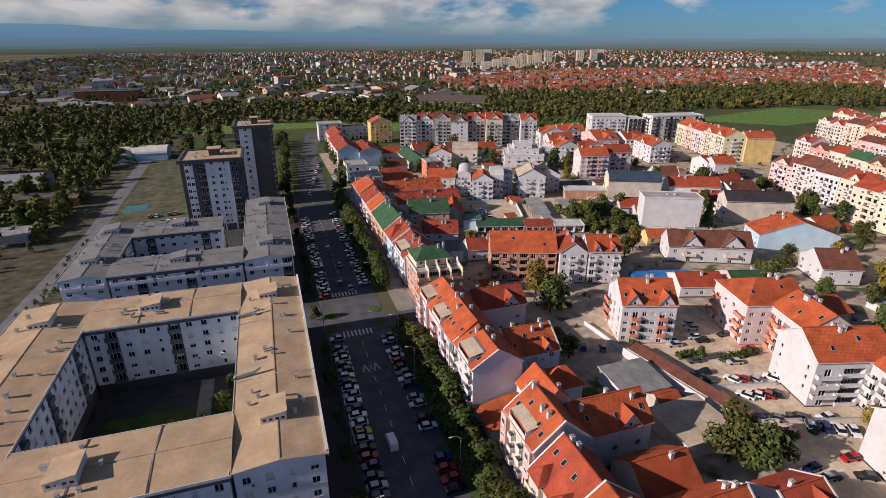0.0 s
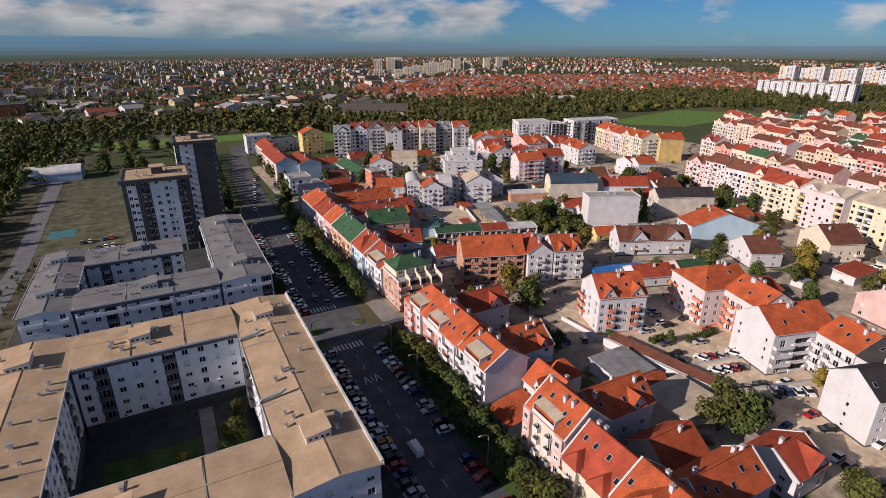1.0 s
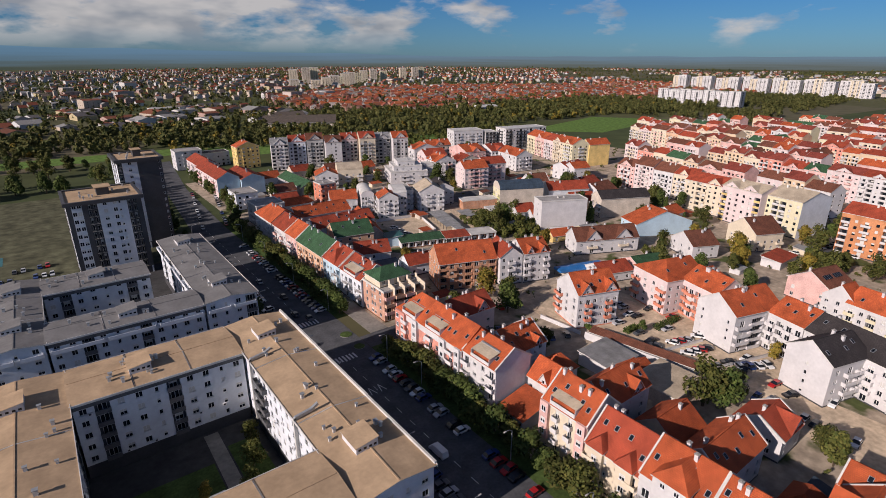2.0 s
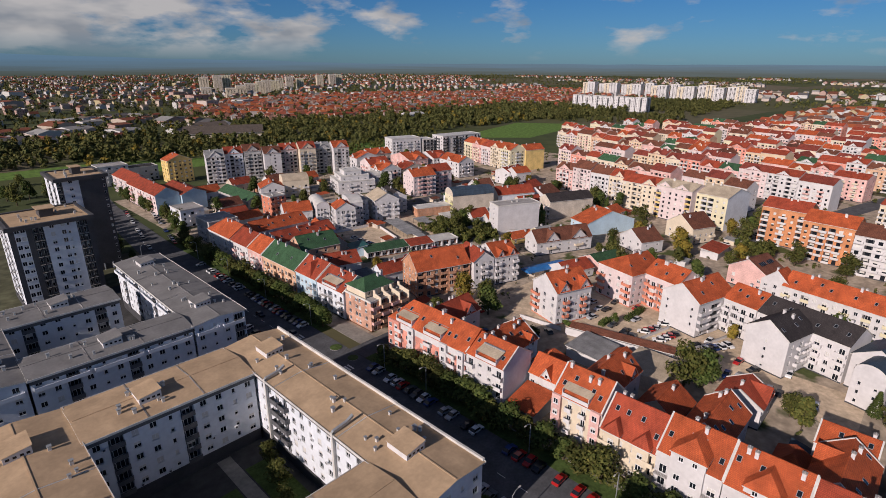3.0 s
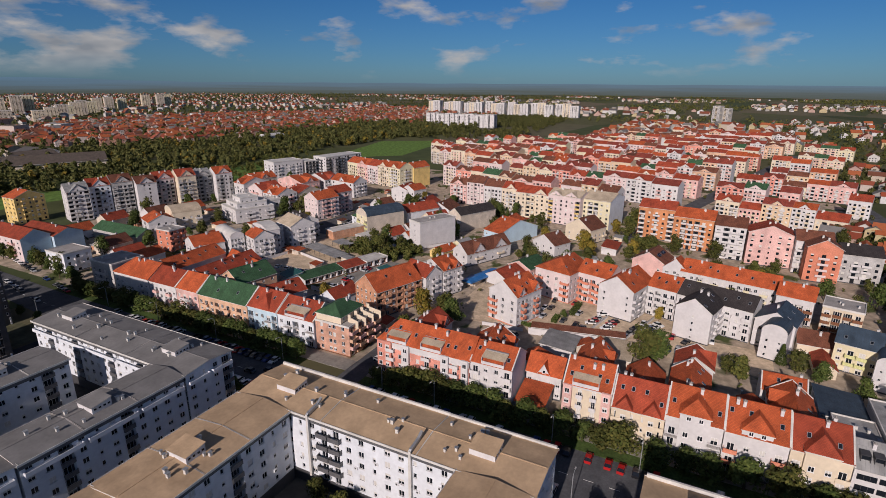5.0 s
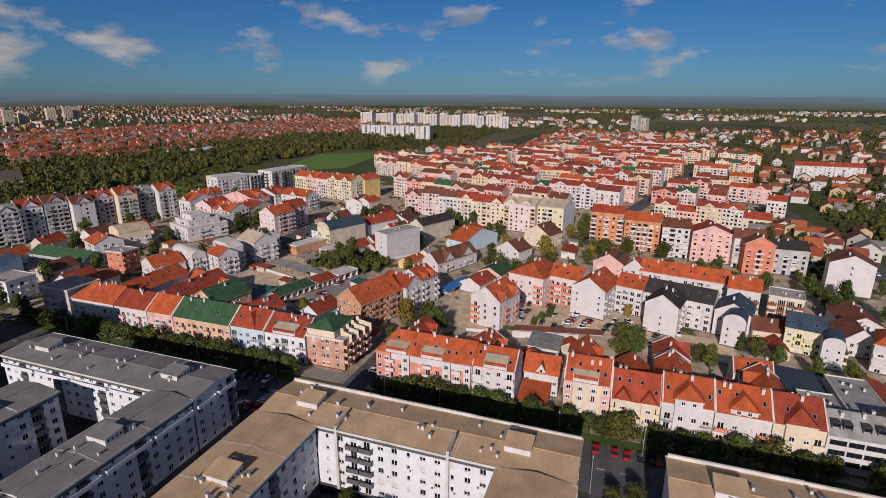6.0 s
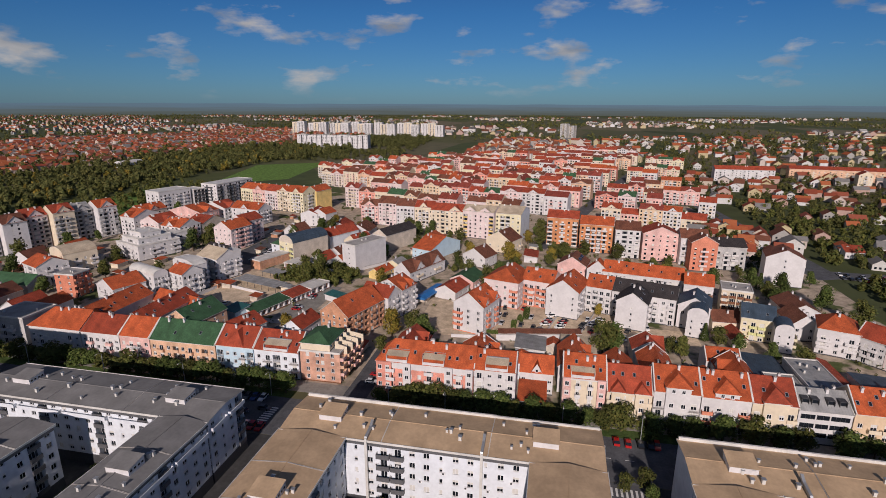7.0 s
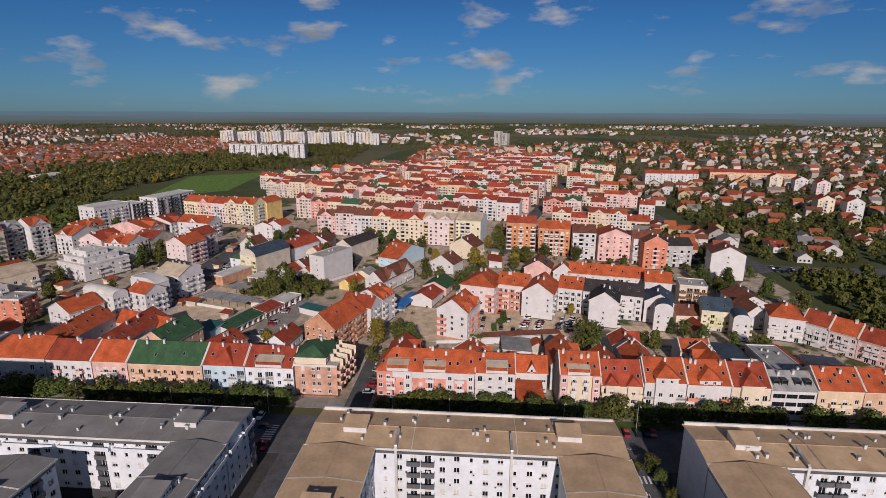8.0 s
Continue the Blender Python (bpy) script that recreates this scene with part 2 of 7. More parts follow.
# ---- mesh tools ----
class Shape:
    """Collects faces, their material slot and their metres across and up the face."""

    def __init__(self):
        self.v, self.f, self.m, self.uv = [], [], [], []

    def face(self, pts, mi=0, uv=None):
        k = len(self.v)
        self.v.extend([tuple(p) for p in pts])
        self.f.append(tuple(range(k, k + len(pts))))
        self.m.append(mi)
        if uv is None:
            a, b = Vector(pts[0]), Vector(pts[1])
            e = (b - a).normalized() if (b - a).length > 1e-6 else Vector((1, 0, 0))
            nrm = e.cross(Vector(pts[-1]) - a)
            w = nrm.cross(e).normalized() if nrm.length > 1e-9 else Vector((0, 0, 1))
            uv = [((Vector(p) - a).dot(e), (Vector(p) - a).dot(w)) for p in pts]
        self.uv.extend(uv)

    def box(self, x0, y0, z0, x1, y1, z1, mi=0, bottom=False):
        p = [(x0, y0), (x1, y0), (x1, y1), (x0, y1)]
        for i in range(4):
            a, b = p[i], p[(i + 1) % 4]
            self.face([(*a, z0), (*b, z0), (*b, z1), (*a, z1)], mi)
        self.face([(*q, z1) for q in p], mi)
        if bottom:
            self.face([(*q, z0) for q in reversed(p)], mi)

    def prism(self, poly, axis, a0, a1, mi=0, tops=None, end_mi=None):
        """A profile (across, z), anticlockwise seen from -axis side, drawn out along the axis x or y."""
        def put(p, s):
            return (p[0], s, p[1]) if axis == "y" else (s, p[0], p[1])
        n = len(poly)
        for i in range(n):
            a, b = poly[i], poly[(i + 1) % n]
            q = [put(a, a0), put(a, a1), put(b, a1), put(b, a0)]
            if axis == "y":
                q = q[::-1]
                q = q[3:] + q[:3]
            s = math.dist(a, b)
            self.face(q, (tops or {}).get(i, mi))
        e0, e1 = [put(p, a0) for p in poly], [put(p, a1) for p in reversed(poly)]
        if axis == "x":
            e0, e1 = e0[::-1], e1[::-1]
        em = mi if end_mi is None else end_mi
        self.face(e0, em)
        self.face(e1, em)

    def mesh(self, name, mats):
        me = bpy.data.meshes.new(name)
        me.from_pydata(self.v, [], self.f)
        for mt in mats:
            me.materials.append(mt)
        me.polygons.foreach_set("material_index", self.m)
        lay = me.uv_layers.new(name="UVMap")
        lay.data.foreach_set("uv", [c for p in self.uv for c in p])
        me.update()
        return me


def part(name, shape, mats, parent, label="", at=None):
    me = shape if isinstance(shape, bpy.types.Mesh) else shape.mesh(name, mats if isinstance(mats, (list, tuple)) else [mats])
    ob = new(name, me)
    ob.parent = parent
    if at is not None:
        ob.matrix_local = at
    return tagged(ob, label)


def setting(name, shape, mats, label, kind="structure", cat=""):
    me = shape.mesh(name, mats if isinstance(mats, (list, tuple)) else [mats])
    return tagged(new(name, me), label, cat or name.split("_")[0], kind=kind)


CACHE = {}
FOOT = []
rng = random.Random(7)


def window_mesh(w, h, style):
    key = ("win", round(w, 2), round(h, 2), style)
    if key in CACHE:
        return CACHE[key]
    s, f = Shape(), 0.09
    # glass plane at y=0 looking to -y, frame bars 6 cm deep, origin at the lower middle
    x = w / 2
    s.face([(-x, 0, 0), (x, 0, 0), (x, 0, h), (-x, 0, h)], 0)
    bars = [(-x, 0, -x + f, h), (x - f, 0, x, h), (-x, 0, x, f), (-x, h - f, x, h)]
    if w > 0.9:
        bars.append((-f / 2, 0, f / 2, h))
    for a, b, c, d in bars:
        s.box(a, -0.06, b, c, 0.0, d, 1, True)
    if style:
        drop = h * (0.45 if style == 1 else 0.98)
        s.box(-x, -0.05, h - drop, x, -0.02, h, 2, True)
    s.box(-x - 0.08, -0.24, -0.05, x + 0.08, 0.0, 0.0, 1, True)
    CACHE[key] = s.mesh("window", [GLASS, FRAME, SHUT])
    return CACHE[key]


def balcony_mesh(w, d, mt, style):
    key = ("bal", round(w, 2), d, mt.name, style)
    if key in CACHE:
        return CACHE[key]
    s, x = Shape(), w / 2
    if style == "bars":
        s.box(-x, -d, -0.16, x, 0.02, 0.0, 1, True)
        for c in (-x, x - 0.05):
            s.box(c, -d + 0.05, 0.95, c + 0.05, 0, 1.02, 0, True)
        # top rail and bars drawn as one comb
        k = int(w / 0.3)
        comb = [(x, 1.02), (-x, 1.02)]
        for i in range(k + 1):
            u = -x + (w - 0.035) * i / k
            comb += [(u, -0.02), (u + 0.035, -0.02)] if 0 < i < k else []
            comb += [(-x, -0.02), (-x + 0.035, -0.02)] if i == 0 else []
            comb += [(x - 0.035, -0.02), (x, -0.02)] if i == k else []
            if i < k:
                comb += [(u + 0.035, 0.95), (-x + (w - 0.035) * (i + 1) / k, 0.95)]
        s.face([(u, -d, z) for u, z in comb], 0)
        s.face([(u, -d + 0.05, z) for u, z in reversed(comb)], 0)
        for i, p in enumerate(comb):
            q = comb[(i + 1) % len(comb)]
            s.face([(p[0], -d, p[1]), (p[0], -d + 0.05, p[1]), (q[0], -d + 0.05, q[1]), (q[0], -d, q[1])], 0)
    else:
        lo, hi, y1, i_ = -0.16, 0.98, 0.02, 0.1
        for q, m_ in (([(-x, -d, lo), (-x, y1, lo), (x, y1, lo), (x, -d, lo)], 1), ([(-x, -d, lo), (x, -d, lo), (x, -d, hi), (-x, -d, hi)], 0), ([(x, -d, lo), (x, y1, lo), (x, y1, hi), (x, -d, hi)], 0),
                      ([(-x, y1, lo), (-x, -d, lo), (-x, -d, hi), (-x, y1, hi)], 0), ([(-x, -d, hi), (x, -d, hi), (x - i_, -d + i_, hi), (-x + i_, -d + i_, hi)], 0),
                      ([(x, -d, hi), (x, y1, hi), (x - i_, y1, hi), (x - i_, -d + i_, hi)], 0), ([(-x, y1, hi), (-x, -d, hi), (-x + i_, -d + i_, hi), (-x + i_, y1, hi)], 0),
                      ([(x - i_, -d + i_, 0), (-x + i_, -d + i_, 0), (-x + i_, -d + i_, hi), (x - i_, -d + i_, hi)], 0), ([(x - i_, y1, 0), (x - i_, -d + i_, 0), (x - i_, -d + i_, hi), (x - i_, y1, hi)], 0),
                      ([(-x + i_, -d + i_, 0), (-x + i_, y1, 0), (-x + i_, y1, hi), (-x + i_, -d + i_, hi)], 0), ([(-x + i_, -d + i_, 0), (x - i_, -d + i_, 0), (x - i_, y1, 0), (-x + i_, y1, 0)], 1),
                      ([(-x, y1, lo), (-x, y1, hi), (-x + i_, y1, hi), (-x + i_, y1, 0), (x - i_, y1, 0), (x - i_, y1, hi), (x, y1, hi), (x, y1, lo)], 0)):
            s.face(q, m_)
    me = s.mesh("balcony", [mt, CONC])
    bm = bmesh.new()
    bm.from_mesh(me)
    bmesh.ops.remove_doubles(bm, verts=bm.verts, dist=0.0005)
    bm.to_mesh(me)
    bm.free()
    CACHE[key] = me
    return CACHE[key]


def simple_mesh(kind):
    if kind in CACHE:
        return CACHE[kind]
    s = Shape()
    if kind == "chimney":
        s.box(-0.35, -0.35, -1.2, 0.35, 0.35, 1.1, 0)
        s.box(-0.45, -0.45, 1.1, 0.45, 0.45, 1.22, 1, True)
        for a in (-0.17, 0.17):
            s.box(a - 0.1, -0.1, 1.22, a + 0.1, 0.1, 1.45, 1)
        mats = [WHITE, CONC]
    elif kind == "skylight":
        s.box(-0.45, -0.65, 0.0, 0.45, 0.65, 0.09, 1)
        s.face([(-0.36, -0.56, 0.094), (0.36, -0.56, 0.094), (0.36, 0.56, 0.094), (-0.36, 0.56, 0.094)], 0)
        mats = [GLASS, ZINC]
    elif kind == "roof_vent":
        s.box(-0.3, -0.3, 0, 0.3, 0.3, 0.9, 0)
        s.box(-0.42, -0.42, 1.02, 0.42, 0.42, 1.12, 1, True)
        for a, b in ((-.28, -.28), (.22, -.28), (.22, .22), (-.28, .22)):
            s.box(a, b, 0.9, a + 0.06, b + 0.06, 1.02, 0)
        mats = [CAP, ZINC]
    elif kind == "ac_unit":
        s.box(-0.4, -0.35, 0, 0.4, 0.0, 0.6, 0, True)
        s.box(-0.3, -0.37, 0.08, 0.14, -0.35, 0.52, 1, True)
        mats = [FRAME, RAIL]
    CACHE[kind] = s.mesh(kind, mats)
    return CACHE[kind]


FACES = {"S": (0, (1, 0)), "E": (90, (0, 1)), "N": (180, (-1, 0)), "W": (270, (0, -1))}


def facade(s, houses, side, hx, hy, z0, z1, cols, rows, fl, mi, win, joined, root, bal, first=0.9, loggia_mi=None):
    """One outer wall with real openings; windows, balconies and loggias set into it. cols: a letter for each bay."""
    turn = Matrix.Rotation(radians(FACES[side][0]), 4, "Z")
    half, off = (hx, hy) if side in "SN" else (hy, hx)

    def P(u, d, z):
        return turn @ Vector((u, -off + d, z))
    n = len(cols)
    if not n or rows == 0:
        s.face([P(-half, 0, z0), P(half, 0, z0), P(half, 0, z1), P(-half, 0, z1)], mi)
        return
    bay = 2 * half / n
    edges = -half
    for i, c in enumerate(cols):
        u0, u1 = -half + bay * i, -half + bay * (i + 1)
        mid = (u0 + u1) / 2
        clad = mi
        if c.isupper() or c == "_":
            mi, c = 1, c.lower()
        if c in " ._":
            s.face([P(u0, 0, z0), P(u1, 0, z0), P(u1, 0, z1), P(u0, 0, z1)], mi)
            mi = clad
            continue
        w, h, sill, deep = win[0], win[1], first, 0.16
        if c == "b":
            w, h, sill = min(1.6, bay * 0.6), 2.15, 0.15
        elif c == "l":
            w, h, sill, deep = bay * 0.82, fl - 0.45, 0.12, 1.2
        elif c == "t":
            w, h = win[0] * 0.6, win[1] * 0.8
        w = min(w, bay * 0.86)
        a, b = mid - w / 2, mid + w / 2
        s.face([P(u0, 0, z0), P(a, 0, z0), P(a, 0, z1), P(u0, 0, z1)], mi)
        s.face([P(b, 0, z0), P(u1, 0, z0), P(u1, 0, z1), P(b, 0, z1)], mi)
        zz = z0
        for r in range(rows):
            lo, hi = z0 + r * fl + sill, z0 + r * fl + sill + h
            if hi > z1 - 0.15:
                break
            s.face([P(a, 0, zz), P(b, 0, zz), P(b, 0, lo), P(a, 0, lo)], mi)
            zz = hi
            s.face([P(a, 0, lo), P(b, 0, lo), P(b, deep, lo), P(a, deep, lo)], mi)
            s.face([P(a, deep, hi), P(b, deep, hi), P(b, 0, hi), P(a, 0, hi)], mi)
            s.face([P(a, 0, lo), P(a, deep, lo), P(a, deep, hi), P(a, 0, hi)], mi)
            s.face([P(b, deep, lo), P(b, 0, lo), P(b, 0, hi), P(b, deep, hi)], mi)
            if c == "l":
                # the loggia's back wall takes the second wall colour, dark by default
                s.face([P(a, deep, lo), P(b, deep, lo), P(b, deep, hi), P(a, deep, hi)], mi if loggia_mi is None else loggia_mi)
                pane_w, pane_h, at_d = min(1.7, w * 0.6), 2.0, deep - 0.02
            else:
                pane_w, pane_h, at_d = w, h, deep
            style = rng.choice((0, 0, 0, 1, 1, 2)) if c != "l" else rng.choice((0, 0, 1))
            spot = Matrix.Translation(P(mid, at_d, lo)) @ turn
            if joined is not None:
                joined.face([P(mid - pane_w / 2, at_d, lo), P(mid + pane_w / 2, at_d, lo), P(mid + pane_w / 2, at_d, lo + pane_h), P(mid - pane_w / 2, at_d, lo + pane_h)], 0)
                if style:
                    q = lo + pane_h * (0.5 if style == 1 else 0.05)
                    joined.face([P(mid - pane_w / 2, at_d - 0.04, q), P(mid + pane_w / 2, at_d - 0.04, q), P(mid + pane_w / 2, at_d - 0.04, lo + pane_h), P(mid - pane_w / 2, at_d - 0.04, lo + pane_h)], 2)
            else:
                part("window", window_mesh(round(pane_w, 1), round(pane_h, 1), style), None, root, at=spot)
            if (c == "b" and r > 0) or (c == "l" and bal):
                bw = bay * (0.92 if c == "b" else 0.84)
                d = 1.15 if c == "b" else 0.35
                spot = Matrix.Translation(P(mid, 0, z0 + r * fl + 0.1)) @ turn
                if joined is not None:
                    e = bw / 2
                    q = [P(mid - e, 0, 0), P(mid + e, 0, 0), P(mid + e, -d, 0), P(mid - e, -d, 0)]
                    zb = z0 + r * fl + 0.1
                    lift = lambda p, z: (p.x, p.y, z)
                    joined.face([lift(q[3], zb - 0.15), lift(q[2], zb - 0.15), lift(q[2], zb + 0.95), lift(q[3], zb + 0.95)], 1)
                    joined.face([lift(q[0], zb - 0.15), lift(q[3], zb - 0.15), lift(q[3], zb + 0.95), lift(q[0], zb + 0.95)], 1)
                    joined.face([lift(q[2], zb - 0.15), lift(q[1], zb - 0.15), lift(q[1], zb + 0.95), lift(q[2], zb + 0.95)], 1)
                    joined.face([lift(p, zb) for p in (q[0], q[3], q[2], q[1])], 1)
                else:
                    mt, st = bal if bal else (WHITE, "solid")
                    part("balcony", balcony_mesh(round(bw, 1), d, mt, st), None, root, at=spot)
        s.face([P(a, 0, zz), P(b, 0, zz), P(b, 0, z1), P(a, 0, z1)], mi)
        mi = clad


def house(name, label, x0, y0, x1, y1, h, ridge=0.0, axis="y", roof="gable", wall=WHITE, top=R_ORANGE, W="", S="", E="", N="", fl=2.9,
          win=(1.25, 1.4), bal=None, rot=0.0, over=0.45, chim=2, sky_w=0, verge=False, cross=(), far=False, accent=None, loggia=DARKW,
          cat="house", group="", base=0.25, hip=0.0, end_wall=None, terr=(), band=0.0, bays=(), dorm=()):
    """A building between two corners of its plan: walls with openings, a roof, and all that sits on it."""
    hx, hy = (x1 - x0) / 2, (y1 - y0) / 2
    FOOT.append((x0, y0, x1, y1) if abs(rot) < 5 else (x0 - hy * 0.12, y0 - hx * 0.12, x1 + hy * 0.12, y1 + hx * 0.12))
    root = tagged(new(name), label, cat, group)
    root.matrix_world = pose((x0 + x1) / 2, (y0 + y1) / 2, 0, 0, 0, rot)
    rows = max(1, int((h - base + 0.3) / fl))
    s, joined = Shape(), (Shape() if far else None)
    for side, cols in (("W", W), ("S", S), ("E", E), ("N", N)):
        blank = not cols
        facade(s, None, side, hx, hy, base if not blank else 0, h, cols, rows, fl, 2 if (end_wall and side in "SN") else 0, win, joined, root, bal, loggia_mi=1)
        if not blank:
            turn = Matrix.Rotation(radians(FACES[side][0]), 4, "Z")
            half, off = (hx, hy) if side in "SN" else (hy, hx)
            q = [turn @ Vector((u, -off - 0.03, z)) for u, z in ((-half, -0.05), (half, -0.05), (half, base + 0.25), (-half, base + 0.25))]
            s.face(q, 1)
            s.face([turn @ Vector((u, -off, z)) for u, z in ((-half, -0.05), (half, -0.05), (half, base), (-half, base))], 1)
    t, z = Shape(), h
    along, wide = (hy, hx) if axis == "y" else (hx, hy)

    def put(a, b, zz):
        return (a, b, zz) if axis == "y" else (b, a, zz)

    def slope(side, u, v):
        """The pose on the roof's slope, u along the ridge, v from eave (0) to ridge (1)."""
        sign = -1 if side in "WS" else 1
        a = sign * wide * (1 - v)
        tilt = math.atan2(ridge - h, wide)
        m = Matrix.Translation(put(a, u, h + (ridge - h) * v + 0.2))
        return m @ Matrix.Rotation(-sign * tilt, 4, "X" if axis == "x" else "Y") if axis == "y" else m @ Matrix.Rotation(sign * -tilt * -1, 4, "X")
    if roof == "gable":
        th = 0.2
        k = (ridge - h) / wide
        eave = h - over * k
        prof = [(-wide - over, eave), (0, ridge), (wide + over, eave), (wide + over, eave + th), (0, ridge + th), (-wide - over, eave + th)]
        vg = 0.12 if verge else over * 0.7
        if hip:
            a, e0, e1 = along + over, -wide - over, wide + over
            zt = eave + th
            n0 = -a + 0.0 if hip < 0 or hip == 2 else -a
            r0 = -a + wide * 0.8 if hip in (1, 3) else -a
            r1 = a - wide * 0.8 if hip in (2, 3) else a
            R0, R1 = put(0, r0, ridge + th), put(0, r1, ridge + th)
            A, B, C, D = put(e0, -a, zt), put(e1, -a, zt), put(e1, a, zt), put(e0, a, zt)
            quads = [[D, A, R0, R1], [B, C, R1, R0], [A, B, R0], [C, D, R1]]
            for q in quads:
                t.face(q if axis == "y" else [q[1], q[0]] + q[2:][::-1], 0)
            lo = [Vector(p) - Vector((0, 0, th)) for p in (A, B, C, D)]
            for i in range(4):
                p, q = (A, B, C, D)[i], (A, B, C, D)[(i + 1) % 4]
                t.face([lo[i], lo[(i + 1) % 4], q, p], 1)
            t.face(lo[::-1], 1)
        else:
            pts = prof if axis == "y" else prof
            for i, mi in ((3, 0), (4, 0), (0, 1), (1, 1), (2, 1), (5, 1)):
                a, b = prof[i], prof[(i + 1) % 6]
                q = [put(a[0], -along - vg, a[1]), put(a[0], along + vg, a[1]), put(b[0], along + vg, b[1]), put(b[0], -along - vg, b[1])]
                if mi == 0 and i == 4:
                    q = [q[2], q[3], q[0], q[1]]
                t.face(q, mi)
            for e in (-along - vg, along + vg):
                t.face([put(a, e, b) for a, b in prof], 1)
        # ridge cap
        t.box(*[min(a, b) for a, b in zip(put(-0.14, -along, ridge + th - 0.04), put(0.14, along, ridge + th + 0.09))],
              *[max(a, b) for a, b in zip(put(-0.14, -along, ridge + th - 0.04), put(0.14, along, ridge + th + 0.09))], 0) if not hip else None
        gm = 2 if end_wall else 0
        if not hip:
            for e, flip in ((-along, 1), (along, 0)):
                q = [put(-wide, e, h), put(wide, e, h), put(0, e, ridge)]
                s.face(q, gm)
        if verge:
            for e in (-along, along):
                vs = Shape()
                for a0, z0_, a1, z1_ in ((-wide - over, eave + th, 0, ridge + th), (0, ridge + th, wide + over, eave + th)):
                    lo0, hi0 = e - 0.17, e + 0.17
                    q = [put(a0, lo0, z0_ + 0.22), put(a1, lo0, z1_ + 0.22), put(a1, hi0, z1_ + 0.22), put(a0, hi0, z0_ + 0.22)]
                    vs.face(q, 0)
                    for w_ in (lo0, hi0):
                        vs.face([put(a0, w_, z0_ - 0.3), put(a1, w_, z1_ - 0.3), put(a1, w_, z1_ + 0.22), put(a0, w_, z0_ + 0.22)], 0)
                part("party_wall_coping", vs, CAP, root)
        for side_, u, w_, hh, *soft_ in cross:
            # a gable that breaks through the eave, its ridge square to the main one
            c = Shape()
            sg = -1 if side_ in "WS" else 1
            rz = min(ridge - 0.1, h + hh)
            inner = wide * (1 - (rz - h) / (ridge - h))
            f0 = sg * (wide + 0.02)
            if soft_:
                # hipped front: three tiled faces that meet under the main slope
                fo, ax, lo_ = sg * (wide + soft_[0] + 0.4), sg * (wide + soft_[0] - w_ * 0.42), w_ / 2 + 0.3
                up = soft_[1] if len(soft_) > 1 else 0.0
                back = wide * (1 - up / (ridge - h))
                L_, R_, A_, B_ = put(fo, u - lo_, h - 0.1 + up), put(fo, u + lo_, h - 0.1 + up), put(ax, u, rz + 0.24), put(sg * inner, u, rz + 0.24)
                Lb, Rb = put(sg * (back - 0.2), u - lo_, h + 0.15 + up), put(sg * (back - 0.2), u + lo_, h + 0.15 + up)
                if up:
                    # the front wall rises past the eave under the hip
                    ff, hw = sg * (wide + soft_[0]), w_ / 2
                    c.face([put(ff, u - hw, h - 0.04), put(ff, u + hw, h - 0.04), put(ff, u + hw, h + up), put(ff, u - hw, h + up)], 1)
                    for e in (u - hw, u + hw):
                        c.face([put(ff, e, h - 0.04), put(sg * back, e, h - 0.04), put(sg * back, e, h + up), put(ff, e, h + up)], 1)
                for q in ([L_, R_, A_], [R_, Rb, B_, A_], [Lb, L_, A_, B_]):
                    c.face(q, 0)
                for q in ((L_, R_), (R_, Rb), (Lb, L_)):
                    c.face([(q[0][0], q[0][1], q[0][2] - 0.22), (q[1][0], q[1][1], q[1][2] - 0.22), q[1], q[0]], 2)
                gob = part("front_gable", c, [top, accent or wall, CAP], root)
                for e in (-w_ * 0.2, w_ * 0.2) if up > 1.2 else ():
                    part("window", window_mesh(1.0, 1.1, 0), None, gob, at=Matrix.Translation(put(sg * (wide + soft_[0] + 0.03), u + e, h + 0.1)) @ Matrix.Rotation(radians(FACES[side_][0]), 4, "Z"))
                continue
            c.face([put(f0, u - w_ / 2, h - 0.3), put(f0, u + w_ / 2, h - 0.3), put(f0, u + w_ / 2, h), put(f0, u, rz), put(f0, u - w_ / 2, h)], 1)
            fo = sg * (wide + over)
            for d in (-1, 1):
                lo_ = (w_ / 2 + 0.35) * d
                zl = h - 0.35 * (rz - h) / (w_ / 2)
                q = [put(fo, u + lo_, zl + 0.22), put(sg * wide, u + lo_, zl + 0.22), put(sg * inner, u, rz + 0.22), put(fo, u, rz + 0.22)]
                c.face(q, 0)
                c.face([(a[0], a[1], a[2] - 0.18) for a in q], 0)
                c.face([q[0], q[3], (q[3][0], q[3][1], q[3][2] - 0.18), (q[0][0], q[0][1], q[0][2] - 0.18)], 2)
            gob = part("cross_gable", c, [top, accent or wall, CAP], root)
            if hh > 1.6:
                m = Matrix.Translation(put(sg * (wide + 0.05), u, h + 0.05)) @ Matrix.Rotation(radians(FACES[side_][0]), 4, "Z")
                part("window", window_mesh(0.9, 1.0, 0), None, gob, at=m)
    elif roof == "flat":
        z = h
        t.box(-hx - 0.15, -hy - 0.15, h - 0.25, hx + 0.15, hy + 0.15, h + 0.05, 0)
        for a, b, c, d in ((-hx - 0.18, -hy - 0.18, hx + 0.18, -hy + 0.12), (-hx - 0.18, hy - 0.12, hx + 0.18, hy + 0.18),
                           (-hx - 0.18, -hy + 0.12, -hx + 0.12, hy - 0.12), (hx - 0.12, -hy + 0.12, hx + 0.18, hy - 0.12)):
            t.box(a, b, h - 0.3, c, d, h + 0.4, 1)
    elif roof == "barrel":
        n = 10
        arc = [(-wide * math.cos(math.pi * i / n) * 1.02, h + (ridge - h) * math.sin(math.pi * i / n)) for i in range(n + 1)]
